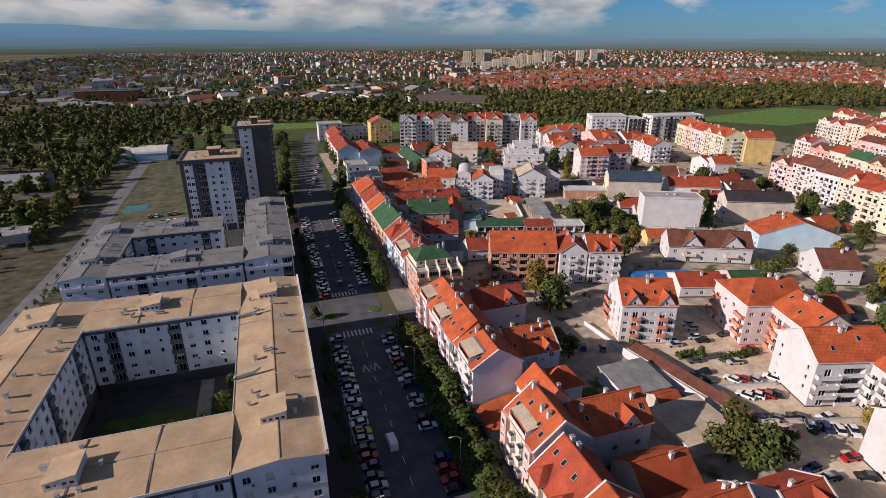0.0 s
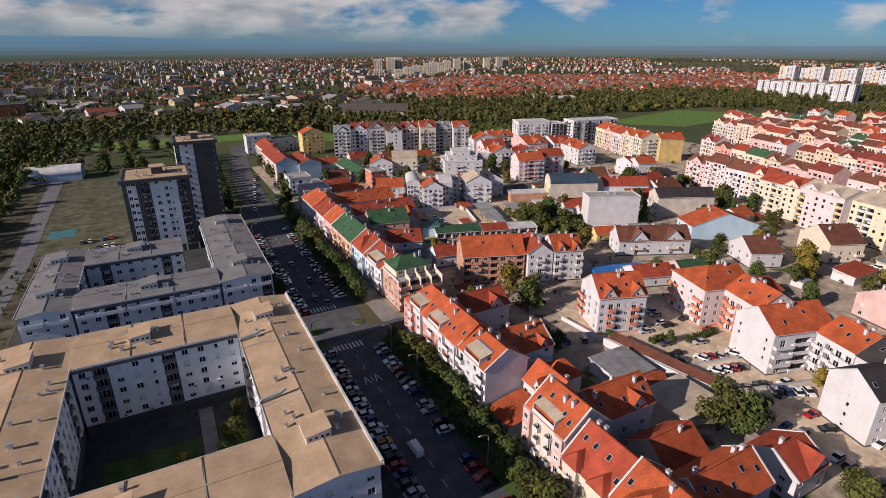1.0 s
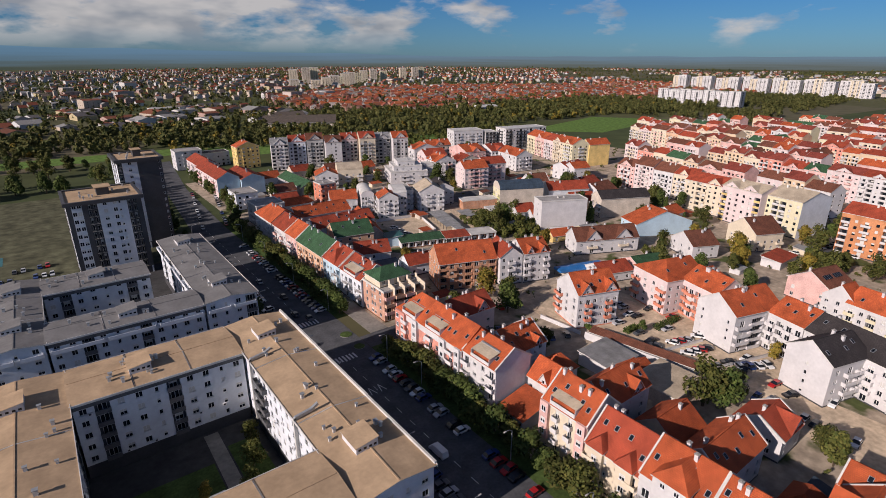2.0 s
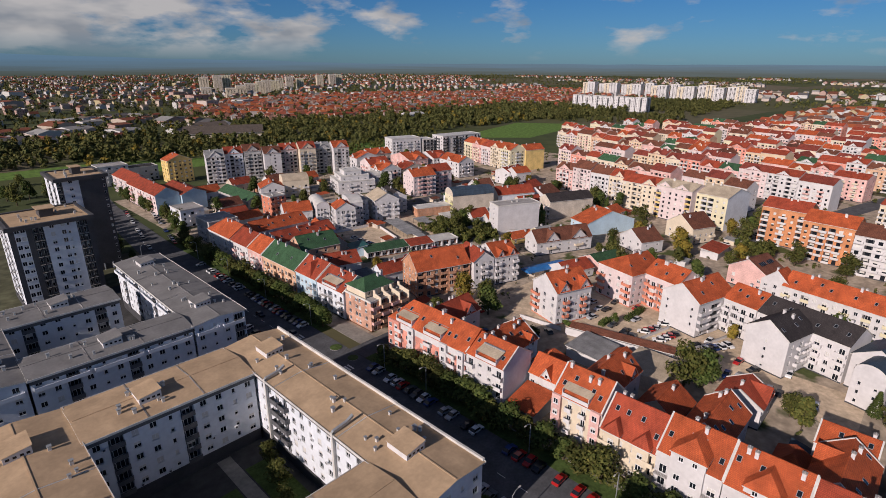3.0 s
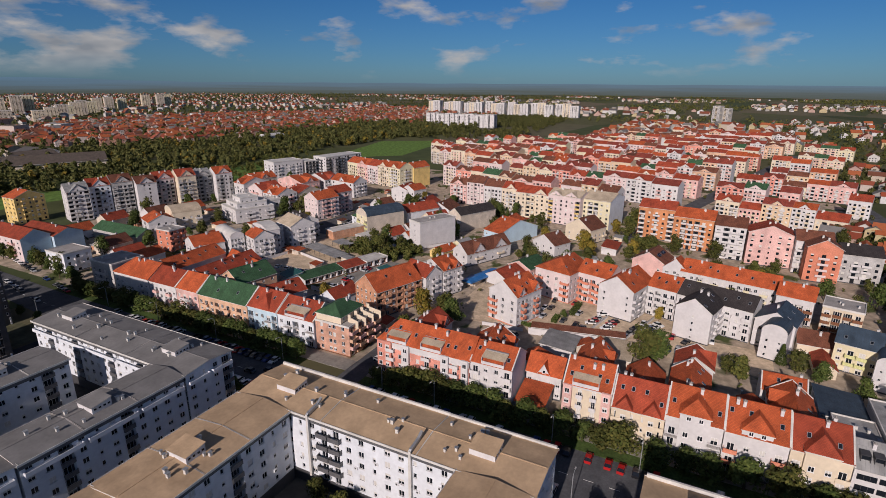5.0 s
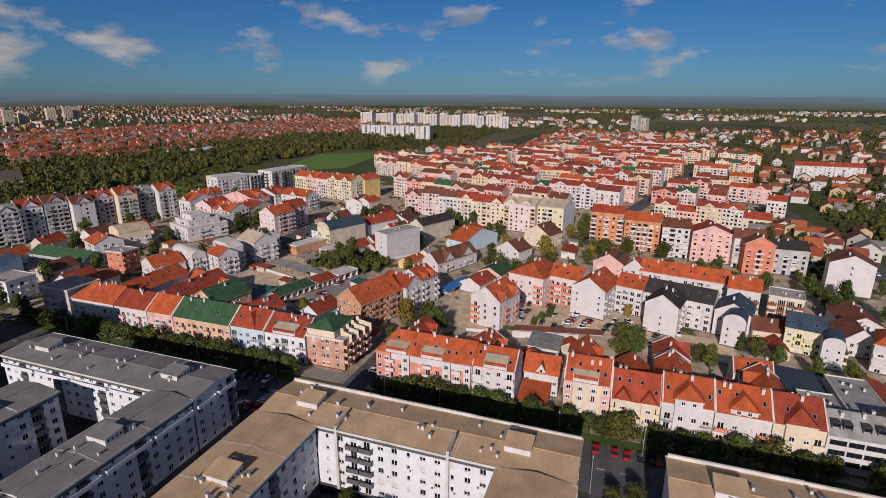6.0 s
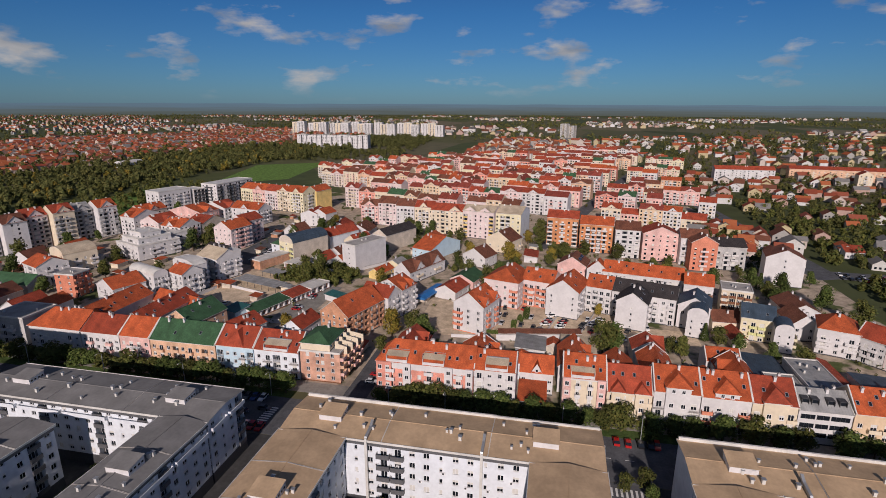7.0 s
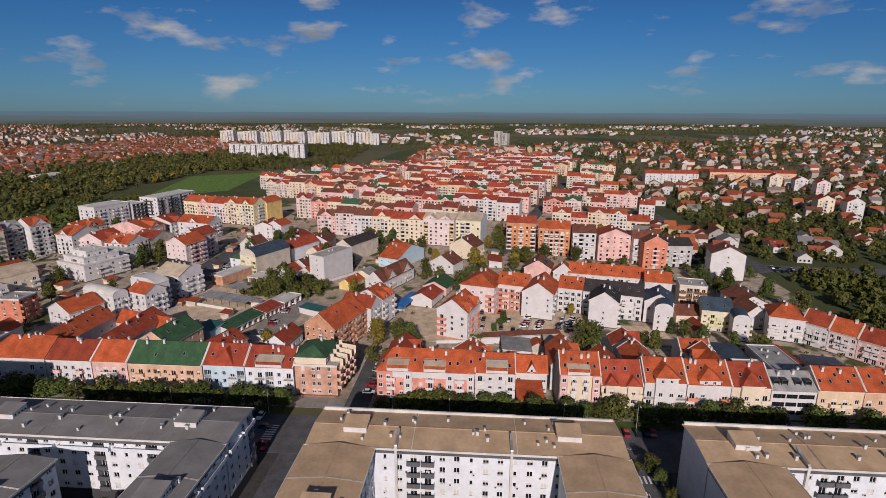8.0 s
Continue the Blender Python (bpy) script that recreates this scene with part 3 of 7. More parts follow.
        for i in range(n):
            a, b = arc[i], arc[i + 1]
            t.face([put(a[0], -along - .1, a[1] + .1), put(a[0], along + .1, a[1] + .1), put(b[0], along + .1, b[1] + .1), put(b[0], -along - .1, b[1] + .1)], 0)
        for e in (-along, along):
            s.face([put(p[0] / 1.02, e, p[1]) for p in arc], 2 if end_wall else 0)
            t.face([put(p[0], e * 1.005, p[1] + .1) for p in arc] + [put(p[0], e * 1.005, p[1] - .15) for p in reversed(arc)], 1)
    elif roof == "shed":
        # one slope, rising towards + of the cross axis
        q = [put(-wide - over, -along - over, h), put(wide + over, -along - over, ridge), put(wide + over, along + over, ridge), put(-wide - over, along + over, h)]
        t.face(q, 0)
        q2 = [(a, b, c - 0.22) for a, b, c in q]
        t.face(q2[::-1], 1)
        for i in range(4):
            j = (i + 1) % 4
            t.face([q2[i], q2[j], q[j], q[i]], 1)
        s.face([put(wide, -along, h), put(wide, along, h), put(wide, along, ridge - 0.2), put(wide, -along, ridge - 0.2)], 0)
        for e in (-along, along):
            s.face([put(-wide, e, h - 0.2), put(wide, e, h - 0.2), put(wide, e, ridge - 0.25)], 0)
    if far and roof == "gable" and joined is not None:
        for i in range(chim):
            u, v = rng.uniform(-0.8, 0.8) * along, rng.uniform(0.75, 0.95)
            cx, cy, cz = put(rng.choice((-1, 1)) * wide * (1 - v), u, h + (ridge - h) * v)
            joined.box(cx - 0.4, cy - 0.4, cz - 0.6, cx + 0.4, cy + 0.4, cz + 1.4, 3)
    if band:
        c = Shape()
        c.box(-hx - 0.1, -hy - 0.02, h - band, -hx - 0.02, hy + 0.02, h - 0.1, 0, True)
        part("parapet_band", c, WHITE, root, "white parapet band along the top storey")
    for u, w_, mt_ in bays:
        # a bay that stands out from the front, with its own windows
        c = Shape()
        c.box(-hx - 0.9, u - w_ / 2, 3.0, -hx + 0.05, u + w_ / 2, h - 0.05, 0, True)
        bob = part("bay", c, mt_, root)
        k = max(1, int(w_ / 2.2))
        for r_ in range(1, rows):
            for i in range(k):
                m = Matrix.Translation((-hx - 0.93, u - w_ / 2 + w_ * (i + 0.5) / k, base + r_ * fl + 0.9)) @ Matrix.Rotation(radians(270), 4, "Z")
                part("window", window_mesh(win[0], win[1], rng.choice((0, 0, 1))), None, bob, at=m)
    for u in dorm:
        c, v_ = Shape(), 0.34
        x_, z_ = -hx * (1 - v_), h + (ridge - h) * v_
        for b0, b1 in ((-0.95, -0.8), (0.8, 0.95)):
            c.box(x_ - 0.7, u + b0, z_ - 0.5, x_ + 1.6, u + b1, z_ + 1.35, 0, True)
        c.box(x_ - 0.7, u - 0.95, z_ + 1.35, x_ + 1.6, u + 0.95, z_ + 1.5, 0, True)
        c.box(x_ - 0.2, u - 0.8, z_ - 0.4, x_ - 0.1, u + 0.8, z_ + 1.35, 1, True)
        part("dormer", c, [DARKW, GLASS], root, "black box dormer with glazed front")
    for u, w_ in terr:
        # roof terrace cut into the front slope, under a pale canopy
        c = Shape()
        f = -hx - 0.3
        c.box(f, u - w_ / 2, h - 0.4, f + 0.14, u + w_ / 2, h + 0.9, 0, True)
        for e in (u - w_ / 2, u + w_ / 2 - 0.14):
            c.box(f + 0.14, e, h - 0.4, f + 3.6, e + 0.14, h + 1.9, 0, True)
        c.box(f + 1.9, u - w_ / 2 + 0.14, h, f + 2.0, u + w_ / 2 - 0.14, h + 2.2, 2, True)
        for k in range(int(w_ / 1.5)):
            c.box(f + 1.84, u - w_ / 2 + 0.4 + 1.5 * k, h + 0.3, f + 1.9, u - w_ / 2 + 1.4 + 1.5 * k, h + 2.0, 3, True)
        q = [(f + 0.4, u - w_ / 2 - 0.1, h + 1.95), (f + 0.4, u + w_ / 2 + 0.1, h + 1.95), (f + 3.9, u + w_ / 2 + 0.1, h + 2.75), (f + 3.9, u - w_ / 2 - 0.1, h + 2.75)]
        c.face(q[::-1], 1)
        c.face([(a_, b_, z_ - 0.12) for a_, b_, z_ in q], 1)
        c.box(f + 3.6, u - w_ / 2, h + 2.2, f + 4.1, u + w_ / 2, h + 2.95, 4, True)
        part("roof_terrace", c, [WHITE, R_BARREL, wall, GLASS, ZINC], root, "white roof terrace under a sand-coloured canopy")
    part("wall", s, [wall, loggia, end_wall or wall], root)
    part("roof", t, [top, CAP], root)
    if joined is not None and joined.f:
        tagged(part("facade_relief", joined, [GLASS, bal[0] if bal else WHITE, SHUT, CAP], root), kind="stuff")
    if roof == "gable" and not far:
        for i in range(chim):
            u = rng.uniform(-0.8, 0.8) * along
            v = rng.uniform(0.72, 0.95)
            sg = rng.choice((-1, 1))
            part("chimney", simple_mesh("chimney"), None, root, at=Matrix.Translation(put(sg * wide * (1 - v), u, h + (ridge - h) * v + 0.3)))
        tilt = math.atan2(ridge - h, wide)
        for i in range(sky_w):
            u = -along + 2 * along * (i + 0.5 + rng.uniform(-0.25, 0.25)) / sky_w
            v = rng.choice((0.35, 0.45, 0.62))
            sg = -1
            p = put(sg * wide * (1 - v), u, h + (ridge - h) * v + 0.2 / math.cos(tilt))
            r = Matrix.Rotation(-tilt, 4, "Y") @ Matrix.Rotation(radians(90), 4, "Z") if axis == "y" else Matrix.Rotation(tilt, 4, "X")
            part("skylight", simple_mesh("skylight"), None, root, at=Matrix.Translation(p) @ r)
    elif roof == "flat" and not far:
        for i in range(chim):
            part("roof_vent", simple_mesh("roof_vent"), None, root, at=Matrix.Translation((rng.uniform(-.8, .8) * hx, rng.uniform(-.8, .8) * hy, h + 0.05)))
    return root


# ---- ground, roads, lots ----
def slab(name, label, pts, z, mt, cat="", kind="structure", depth=0.12):
    s = Shape()
    s.face([(x, y, z) for x, y in pts], 0)
    for i in range(len(pts)):
        a, b = pts[i], pts[(i + 1) % len(pts)]
        s.face([(*a, z - depth), (*b, z - depth), (*b, z), (*a, z)], 0)
    return setting(name, s, mt, label, kind, cat or name)


def rect(x0, y0, x1, y1):
    return [(x0, y0), (x1, y0), (x1, y1), (x0, y1)]


def far_ground():
    m = surface("farmland", (0.10, 0.10, 0.045), 0.95, 0.2, 0.05, 0.0, 0.3)
    n, l = m.node_tree.nodes, m.node_tree.links
    co = [x for x in n if x.type == "TEX_COORD"][0]
    mp = n.new("ShaderNodeMapping")
    mp.inputs["Scale"].default_value, mp.inputs["Rotation"].default_value = (0.0022, 0.006, 1), (0, 0, 0.5)
    vo = n.new("ShaderNodeTexVoronoi")
    vo.inputs["Scale"].default_value = 1.0
    l.new(co.outputs["Object"], mp.inputs[0])
    l.new(mp.outputs[0], vo.inputs["Vector"])
    ramp = n.new("ShaderNodeValToRGB")
    e = ramp.color_ramp.elements
    cols = ((0.05, 0.06, 0.025), (0.075, 0.085, 0.03), (0.12, 0.105, 0.06), (0.055, 0.07, 0.028), (0.15, 0.125, 0.08), (0.06, 0.075, 0.03))
    while len(e) < len(cols):
        e.new(0.5)
    for i, c in enumerate(cols):
        e[i].position, e[i].color = i / len(cols), (*c, 1)
    sp = n.new("ShaderNodeSeparateColor")
    l.new(vo.outputs["Color"], sp.inputs[0])
    l.new(sp.outputs[0], ramp.inputs[0])
    hs = [x for x in n if x.type == "HUE_SAT"][0]
    l.new(ramp.outputs[0], hs.inputs["Color"])
    return m


def yard_ground():
    m = surface("dusty_yard", (0.41, 0.335, 0.255), 0.95, 0.25, 0.5, 0.2, 0.35)
    n, l = m.node_tree.nodes, m.node_tree.links
    co = [x for x in n if x.type == "TEX_COORD"][0]
    nz = n.new("ShaderNodeTexNoise")
    nz.inputs["Scale"].default_value, nz.inputs["Detail"].default_value = 0.06, 4
    l.new(co.outputs["Object"], nz.inputs["Vector"])
    rp = n.new("ShaderNodeValToRGB")
    rp.color_ramp.elements[0].position, rp.color_ramp.elements[1].position = 0.55, 0.61
    l.new(nz.outputs[0], rp.inputs[0])
    mix = n.new("ShaderNodeMixRGB")
    old = [x for x in n if x.type == "VALTORGB"][0]
    hs = [x for x in n if x.type == "HUE_SAT"][0]
    l.new(rp.outputs[0], mix.inputs[0])
    l.new(old.outputs[0], mix.inputs[1])
    mix.inputs[2].default_value = (0.075, 0.09, 0.032, 1)
    l.new(mix.outputs[0], hs.inputs["Color"])
    return m


g_ = Shape()
g_.face([(-6500, -6500, 0), (6500, -6500, 0), (6500, 6500, 0), (-6500, 6500, 0)], 0)
setting("ground", g_, far_ground(), "flat dry land of fields and scrub round the town", cat="ground")
slab("town_ground", "dusty paved yards and lanes between the houses", [(36, -62), (250, -62), (420, -40), (420, 420), (36, 420)], 0.04, yard_ground(), "ground")
slab("courtyard_ground", "paved apron round the white apartment blocks", rect(-72, -40, 9.6, 260), 0.05, surface("dark_paving", (0.06, 0.059, 0.058), 0.92, 0.2, 0.8), "pavement")
slab("wasteland", "bare soil and scrub beside the narrow road", rect(-260, 60, -72.5, 560), 0.03, surface("scrubby_soil", (0.09, 0.082, 0.052), 0.95, 0.35, 0.25, 0.3, 0.5), "ground")
slab("waste_lot", "sandy building plot behind the towers", rect(-78, 262, 4, 425), 0.045, surface("plot_soil", (0.105, 0.105, 0.062), 0.95, 0.35, 0.12, 0.3, 0.45), "ground")
slab("street", "wide asphalt street lined with parked cars", [(9.8, -60), (29.2, -60), (29.2, 300), (33, 400), (46, 520), (34, 520), (20, 400), (13, 300), (9.8, 250)], 0.07, ASPHALT, "road")
slab("side_street", "asphalt side street between the corner houses", rect(29.4, 141, 70, 149), 0.075, ASPHALT, "road")
slab("cross_street", "asphalt street between two apartment blocks", rect(-64, 147, 9.6, 161), 0.075, ASPHALT, "road")
slab("car_park_lane", "asphalt lane with parked cars between the blocks", rect(-64, 56.5, 9.6, 69), 0.075, ASPHALT, "road")
slab("pavement", "pale paved footway in front of the row houses", rect(33.6, -60, 37.4, 141), 0.17, PAVE)
slab("pavement", "pale paved footway in front of the northern row houses", rect(33.6, 149, 40, 300), 0.17, PAVE)
slab("verge", "grass strip under the street trees", rect(29.3, -60, 33.5, 141), 0.15, GRASS, "grass")
slab("verge", "grass strip under the northern street trees", rect(29.3, 165, 33.5, 300), 0.15, GRASS, "grass")
slab("narrow_road", "pale concrete road along the wasteland", [(-88, 60), (-81, 60), (-77, 260), (-83, 440), (-91, 440), (-84, 260)], 0.09, surface("pale_asphalt", (0.16, 0.16, 0.165), 0.9), "road")
slab("car_park", "sandy gravel car park behind the row houses", [(92, 24), (112, 24), (112, 45), (140, 60), (140, 116), (92, 116)], 0.09, GRAVEL)
slab("car_park", "sandy gravel yard beside the white flats", rect(88, 100, 127, 140), 0.085, GRAVEL)
slab("yard", "sandy walled yard in front of the white flats", rect(98, 215, 150, 256), 0.09, GRAVEL, "ground")
slab("yard", "grey asphalt yard with parked cars", rect(160, 243, 240, 281), 0.09, ASPHALT, "road")
slab("yard", "pale concrete yard of the garages", rect(84, 190, 134, 205), 0.09, PAVE, "ground")
slab("far_street", "long straight asphalt street between the rows", [(232, 88), (244, 96), (392, 58), (760, -40), (756, -52), (388, 46)], 0.09, ASPHALT, "road")
slab("far_street", "wide asphalt street beside the allotments", [(200, -60), (206, -75), (420, -60), (420, -46), (250, -50)], 0.09, ASPHALT, "road")
slab("far_street", "asphalt street along the low houses", [(206, -60), (220, -60), (215, -170), (195, -170)], 0.095, ASPHALT, "road")
slab("meadow", "mown green football field by the river trees", [(440, 482), (505, 414), (700, 445), (640, 535)], 0.05, FIELD, "grass")
slab("meadow", "bright grass strip behind the tall row of flats", [(60, 512), (232, 500), (330, 487), (335, 512), (240, 532), (60, 545)], 0.052, FIELD, "grass")
slab("meadow", "green strip along the river trees", [(-260, 560), (60, 552), (226, 488), (262, 446), (330, 470), (420, 505), (400, 528), (240, 515), (60, 590), (-260, 600)], 0.045, FIELD, "grass")


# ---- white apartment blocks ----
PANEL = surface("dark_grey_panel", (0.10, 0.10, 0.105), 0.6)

def wing(label, x0, y0, x1, y1, axis, felt, sides, h=19.0, cols="wlwwtwlww", head=0.0):
    """One wing: five storeys of white walls over a dark ground floor, under a wide low roof."""
    def bays(width, k):
        return "".join(cols[(i + k) % len(cols)] for i in range(max(3, int(width / 3.3))))
    kw = {c: bays((x1 - x0) if c in "SN" else (y1 - y0), i * 3) for i, c in enumerate(sides)}
    r = house("apartment_block", label, x0, y0, x1, y1, h - 0.5, h + 0.35, axis, "gable", WHITE2, felt, fl=2.95, win=(1.35, 1.45),
              bal=(PANEL, "solid"), over=0.55, chim=0, cat="building", base=2.9, group="white apartment blocks", **kw)
    hx, hy = (x1 - x0) / 2, (y1 - y0) / 2
    along, wide = (hy, hx) if axis == "y" else (hx, hy)

    def put(a, b, z):
        return (a, b, z) if axis == "y" else (b, a, z)

    def top(a):
        return h - 0.5 + 0.85 * (1 - abs(a) / wide) + 0.2
    # white edge flashing round the eaves
    for a in (-wide - 0.62, wide + 0.5):
        e = Shape()
        p, q = put(a, -along - 0.4, h - 0.75), put(a + 0.12, along + 0.4, h - 0.22)
        e.box(min(p[0], q[0]), min(p[1], q[1]), p[2], max(p[0], q[0]), max(p[1], q[1]), q[2], 0, True)
        part("eave_flashing", e, CAP, r)
    if axis == "y" and felt is R_BEIGE and x1 > 0:
        # white parapet along the street edge, stepping up towards the north
        for k, (v0, v1) in enumerate(((-1.0, -0.34), (-0.34, 0.33), (0.33, 1.0))):
            e = Shape()
            e.box(wide + 0.2, along * v0, h - 0.74, wide + 0.66, along * v1, h + 0.2 + 0.12 * k, 0, True)
            part("parapet", e, CAP, r, "pale metal-capped parapet along the street edge")
    for sd in sides if x1 > -20 and y1 < 150 else ():
        # air conditioners hung beside the windows of the court walls
        turn = Matrix.Rotation(radians(FACES[sd][0]), 4, "Z")
        half, off = (hx, hy) if sd in "SN" else (hy, hx)
        for k in range(int(half / 2.6)):
            part("ac_unit", simple_mesh("ac_unit"), None, r, at=turn @ Matrix.Translation((-half + 3.1 + 5.1 * k + rng.uniform(-0.3, 0.3), -off, 3.4 + 2.95 * rng.randrange(5))))
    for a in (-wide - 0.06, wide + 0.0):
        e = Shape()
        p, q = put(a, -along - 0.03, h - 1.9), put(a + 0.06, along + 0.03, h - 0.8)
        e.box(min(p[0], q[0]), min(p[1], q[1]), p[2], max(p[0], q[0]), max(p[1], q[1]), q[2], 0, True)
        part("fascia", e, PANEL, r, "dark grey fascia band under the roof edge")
    n = max(2, int(along / 6.5))
    for i in range(n):
        u = -along + 2 * along * (i + 0.5) / n + rng.uniform(-1.2, 1.2)
        if i in ((0, n - 1) if along > 25 else (n // 2,)):
            b = Shape()
            b.box(-2.7, -3.4, -0.8, 2.7, 3.4, 1.3, 0)
            b.prism([(-2.7, 1.3), (2.7, 1.3), (2.7, 1.9), (-2.7, 1.3)], "y", -3.4, 3.4, 0)
            b.face([(-2.95, -3.6, 1.28), (2.95, -3.6, 2.02), (2.95, 3.6, 2.02), (-2.95, 3.6, 1.28)], 1)
            b.face([(-2.95, 3.6, 1.2), (2.95, 3.6, 1.94), (2.95, -3.6, 1.94), (-2.95, -3.6, 1.2)], 2)
            for k in (-2.2, -0.9, 0.4, 1.6):
                b.box(k, -3.43, 0.3, k + 0.7, -3.38, 0.8, 3, True)
            a = -0.08 * wide
            u = head if along <= 25 else (-along + 12.3 if i == 0 else along - 10.4)
            part("stair_head", b, [WHITE, felt, CAP, GLASS], r, "white boxed stair head with a sloping lid", at=Matrix.Translation(put(a, u, top(a))) @ Matrix.Diagonal((0.82, 0.82, 0.92, 1)))
        for k in range(5):
            a, w = rng.uniform(-0.75, 0.75) * wide, u + rng.uniform(-5, 5)
            if abs(w) < along - 1:
                part("roof_vent", simple_mesh("roof_vent"), None, r, at=Matrix.Translation(put(a, w, top(a) - 0.05)) @ Matrix.Scale(rng.uniform(0.75, 1.1), 4))
    # expansion joints across the roof
    for u in (-along * 0.33, along * 0.33):
        j = Shape()
        for sg in (-1, 1):
            q = [put(sg * (wide + 0.5), u - 0.09, h - 0.36), put(0, u - 0.09, h + 0.63), put(0, u + 0.09, h + 0.63), put(sg * (wide + 0.5), u + 0.09, h - 0.36)]
            j.face(q, 0)
            for b in (-0.12, 0.12):
                j.face([put(sg * (wide + 0.5), u + b, h - 0.5), put(0, u + b, h + 0.3), put(0, u + b, h + 0.63), put(sg * (wide + 0.5), u + b, h - 0.24)], 0)
        part("roof_joint", j, CONC if rng.random() < 0.5 else CAP, r)
    return r


for dy, felt in ((0.0, R_BEIGE), (-90.7, R_BEIGE)):
    first = dy == 0
    wing("white apartment wing along the street with a beige flat roof", -11.4, 71.6 + dy, 2.9, 145 + dy, "y", felt, "WS" if first else "W", cols="wbtwwtwbbwwtwwtwwwtbbw")
    wing("white apartment wing with a beige roof across the courtyard head", -46.5, 129.3 + dy, -12.0, 145 + dy, "x", felt, "S" if first else "", cols="wlwwtlwwtwlw", head=-3.6)
    if first:
        wing("white apartment wing with a beige roof beside the wasteland", -63.5, 71.6, -47.1, 145, "y", felt, "ES")
        wing("white apartment wing with a beige roof and dark ground floor", -46.5, 71.6, -12.0, 86.7, "x", felt, "S", cols="wlwwtlwwtwlw", head=-6.5)
def terraces(root, x0, y0, x1, y1, sides, z=14.55):
    """Set-back top storey: a long white parapet on brackets before its windows."""
    hx, hy = (x1 - x0) / 2, (y1 - y0) / 2
    for side in sides:
        half, off = (hx, hy) if side == "S" else (hy, hx)
        n = max(2, int(half / 6))
        for i in range(n):
            c = Shape()
            u0, u1 = -half + 2 * half * i / n + 0.5, -half + 2 * half * (i + 1) / n - 0.6
            c.box(u0, -off - 1.0, z, u1, -off - 0.86, z + 1.05, 0, True)
            c.box(u0, -off - 0.86, z, u1, -off + 0.02, z + 0.16, 0, True)
            for e in (u0, u1 - 0.14):
                c.box(e, -off - 0.86, z + 0.16, e + 0.14, -off + 0.02, z + 1.05, 0)
            part("terrace_parapet", c, WHITE2, root, at=Matrix.Rotation(radians(FACES[side][0]), 4, "Z"))


# the northern block's roofs carry cloud shade in their felt colour
terraces(wing("white apartment wing along the street with a beige roof painted as shaded", -11.6, 164.6, 3.2, 235, "y", R_BEIGE_SHADED, "WS", h=18.2, cols="wwlwtwlww"), -11.6, 164.6, 3.2, 235, "WS")
terraces(wing("white apartment wing with dark loggias facing the lane", -49.4, 164.6, -12.2, 177, "x", R_BEIGE_SHADED, "S", h=18.2, cols="wwlwtwlww"), -49.4, 164.6, -12.2, 177, "S")
terraces(wing("white apartment wing beside the narrow road, shade painted into its beige roof", -62, 164.6, -50, 216, "y", R_BEIGE_SHADED, "ES", h=18.2), -62, 164.6, -50, 216, "S")
wing("short white apartment wing closing the courtyard", -49.4, 200, -20.5, 214, "x", R_BEIGE_SHADED, "SE", h=18.2)

# two towers, white panels between anthracite cladding
for lb, x0, y0, x1, y1, h, south, west, east in (
        ("white high-rise with anthracite loggia strips and a flat roof", -38, 251, -12.6, 276, 33.0, "_ww_LL.w.wt.LL_", ".wwLw.wLww.", "_W_LL_W_"),
        ("taller dark high-rise with white window strip and roof slab", -15.6, 284, 2.4, 306, 42.0, "L.w.____T", ".wwLw.wLw.", "_W___W_")):
    tw = house("tower_block", lb, x0, y0, x1, y1, h, 0, "y", "flat", WHITE2, R_BEIGE, S=south, W=west, E=east, fl=3.0, win=(1.35, 1.55), bal=(RAIL, "bars"), cat="building", group="two high-rises", chim=9, base=3.0, N=".....")
    hx, hy = (x1 - x0) / 2, (y1 - y0) / 2
    q = Shape()
    q.box(-hx * 0.1, -hy * 0.2, h, hx * 0.25, hy * 0.3, h + 3.0, 0)
    q.box(-hx * 0.16, -hy * 0.26, h + 3.0, hx * 0.31, hy * 0.36, h + 3.25, 1, True)
    part("roof_cabin", q, [DARKW, R_BEIGE], tw)
    q = Shape()
    for a, b, c, d in ((-hx - 0.9, -hy - 0.9, hx + 0.9, -hy + 0.3), (-hx - 0.9, hy - 0.3, hx + 0.9, hy + 0.9), (-hx - 0.9, -hy + 0.3, -hx + 0.3, hy - 0.3), (hx - 0.3, -hy + 0.3, hx + 0.9, hy - 0.3)):
        q.box(a, b, h - 0.9, c, d, h + 0.55, 0, True)
    part("roof_edge", q, DARKW, tw, "deep anthracite roof edge")
    # dark ground floor behind a colonnade
    q = Shape()
    q.box(-hx - 0.1, -hy - 0.1, 0.0, hx + 0.1, hy + 0.1, 2.95, 0)
    for k in range(6):
        u = -hx + 0.3 + (2 * hx - 1.1) * k / 5
        q.box(u, -hy - 0.22, 0.0, u + 0.5, -hy - 0.1, 2.9, 1, True)
    part("ground_floor", q, [DARKW, WHITE2], tw, "dark recessed ground floor between white piers")

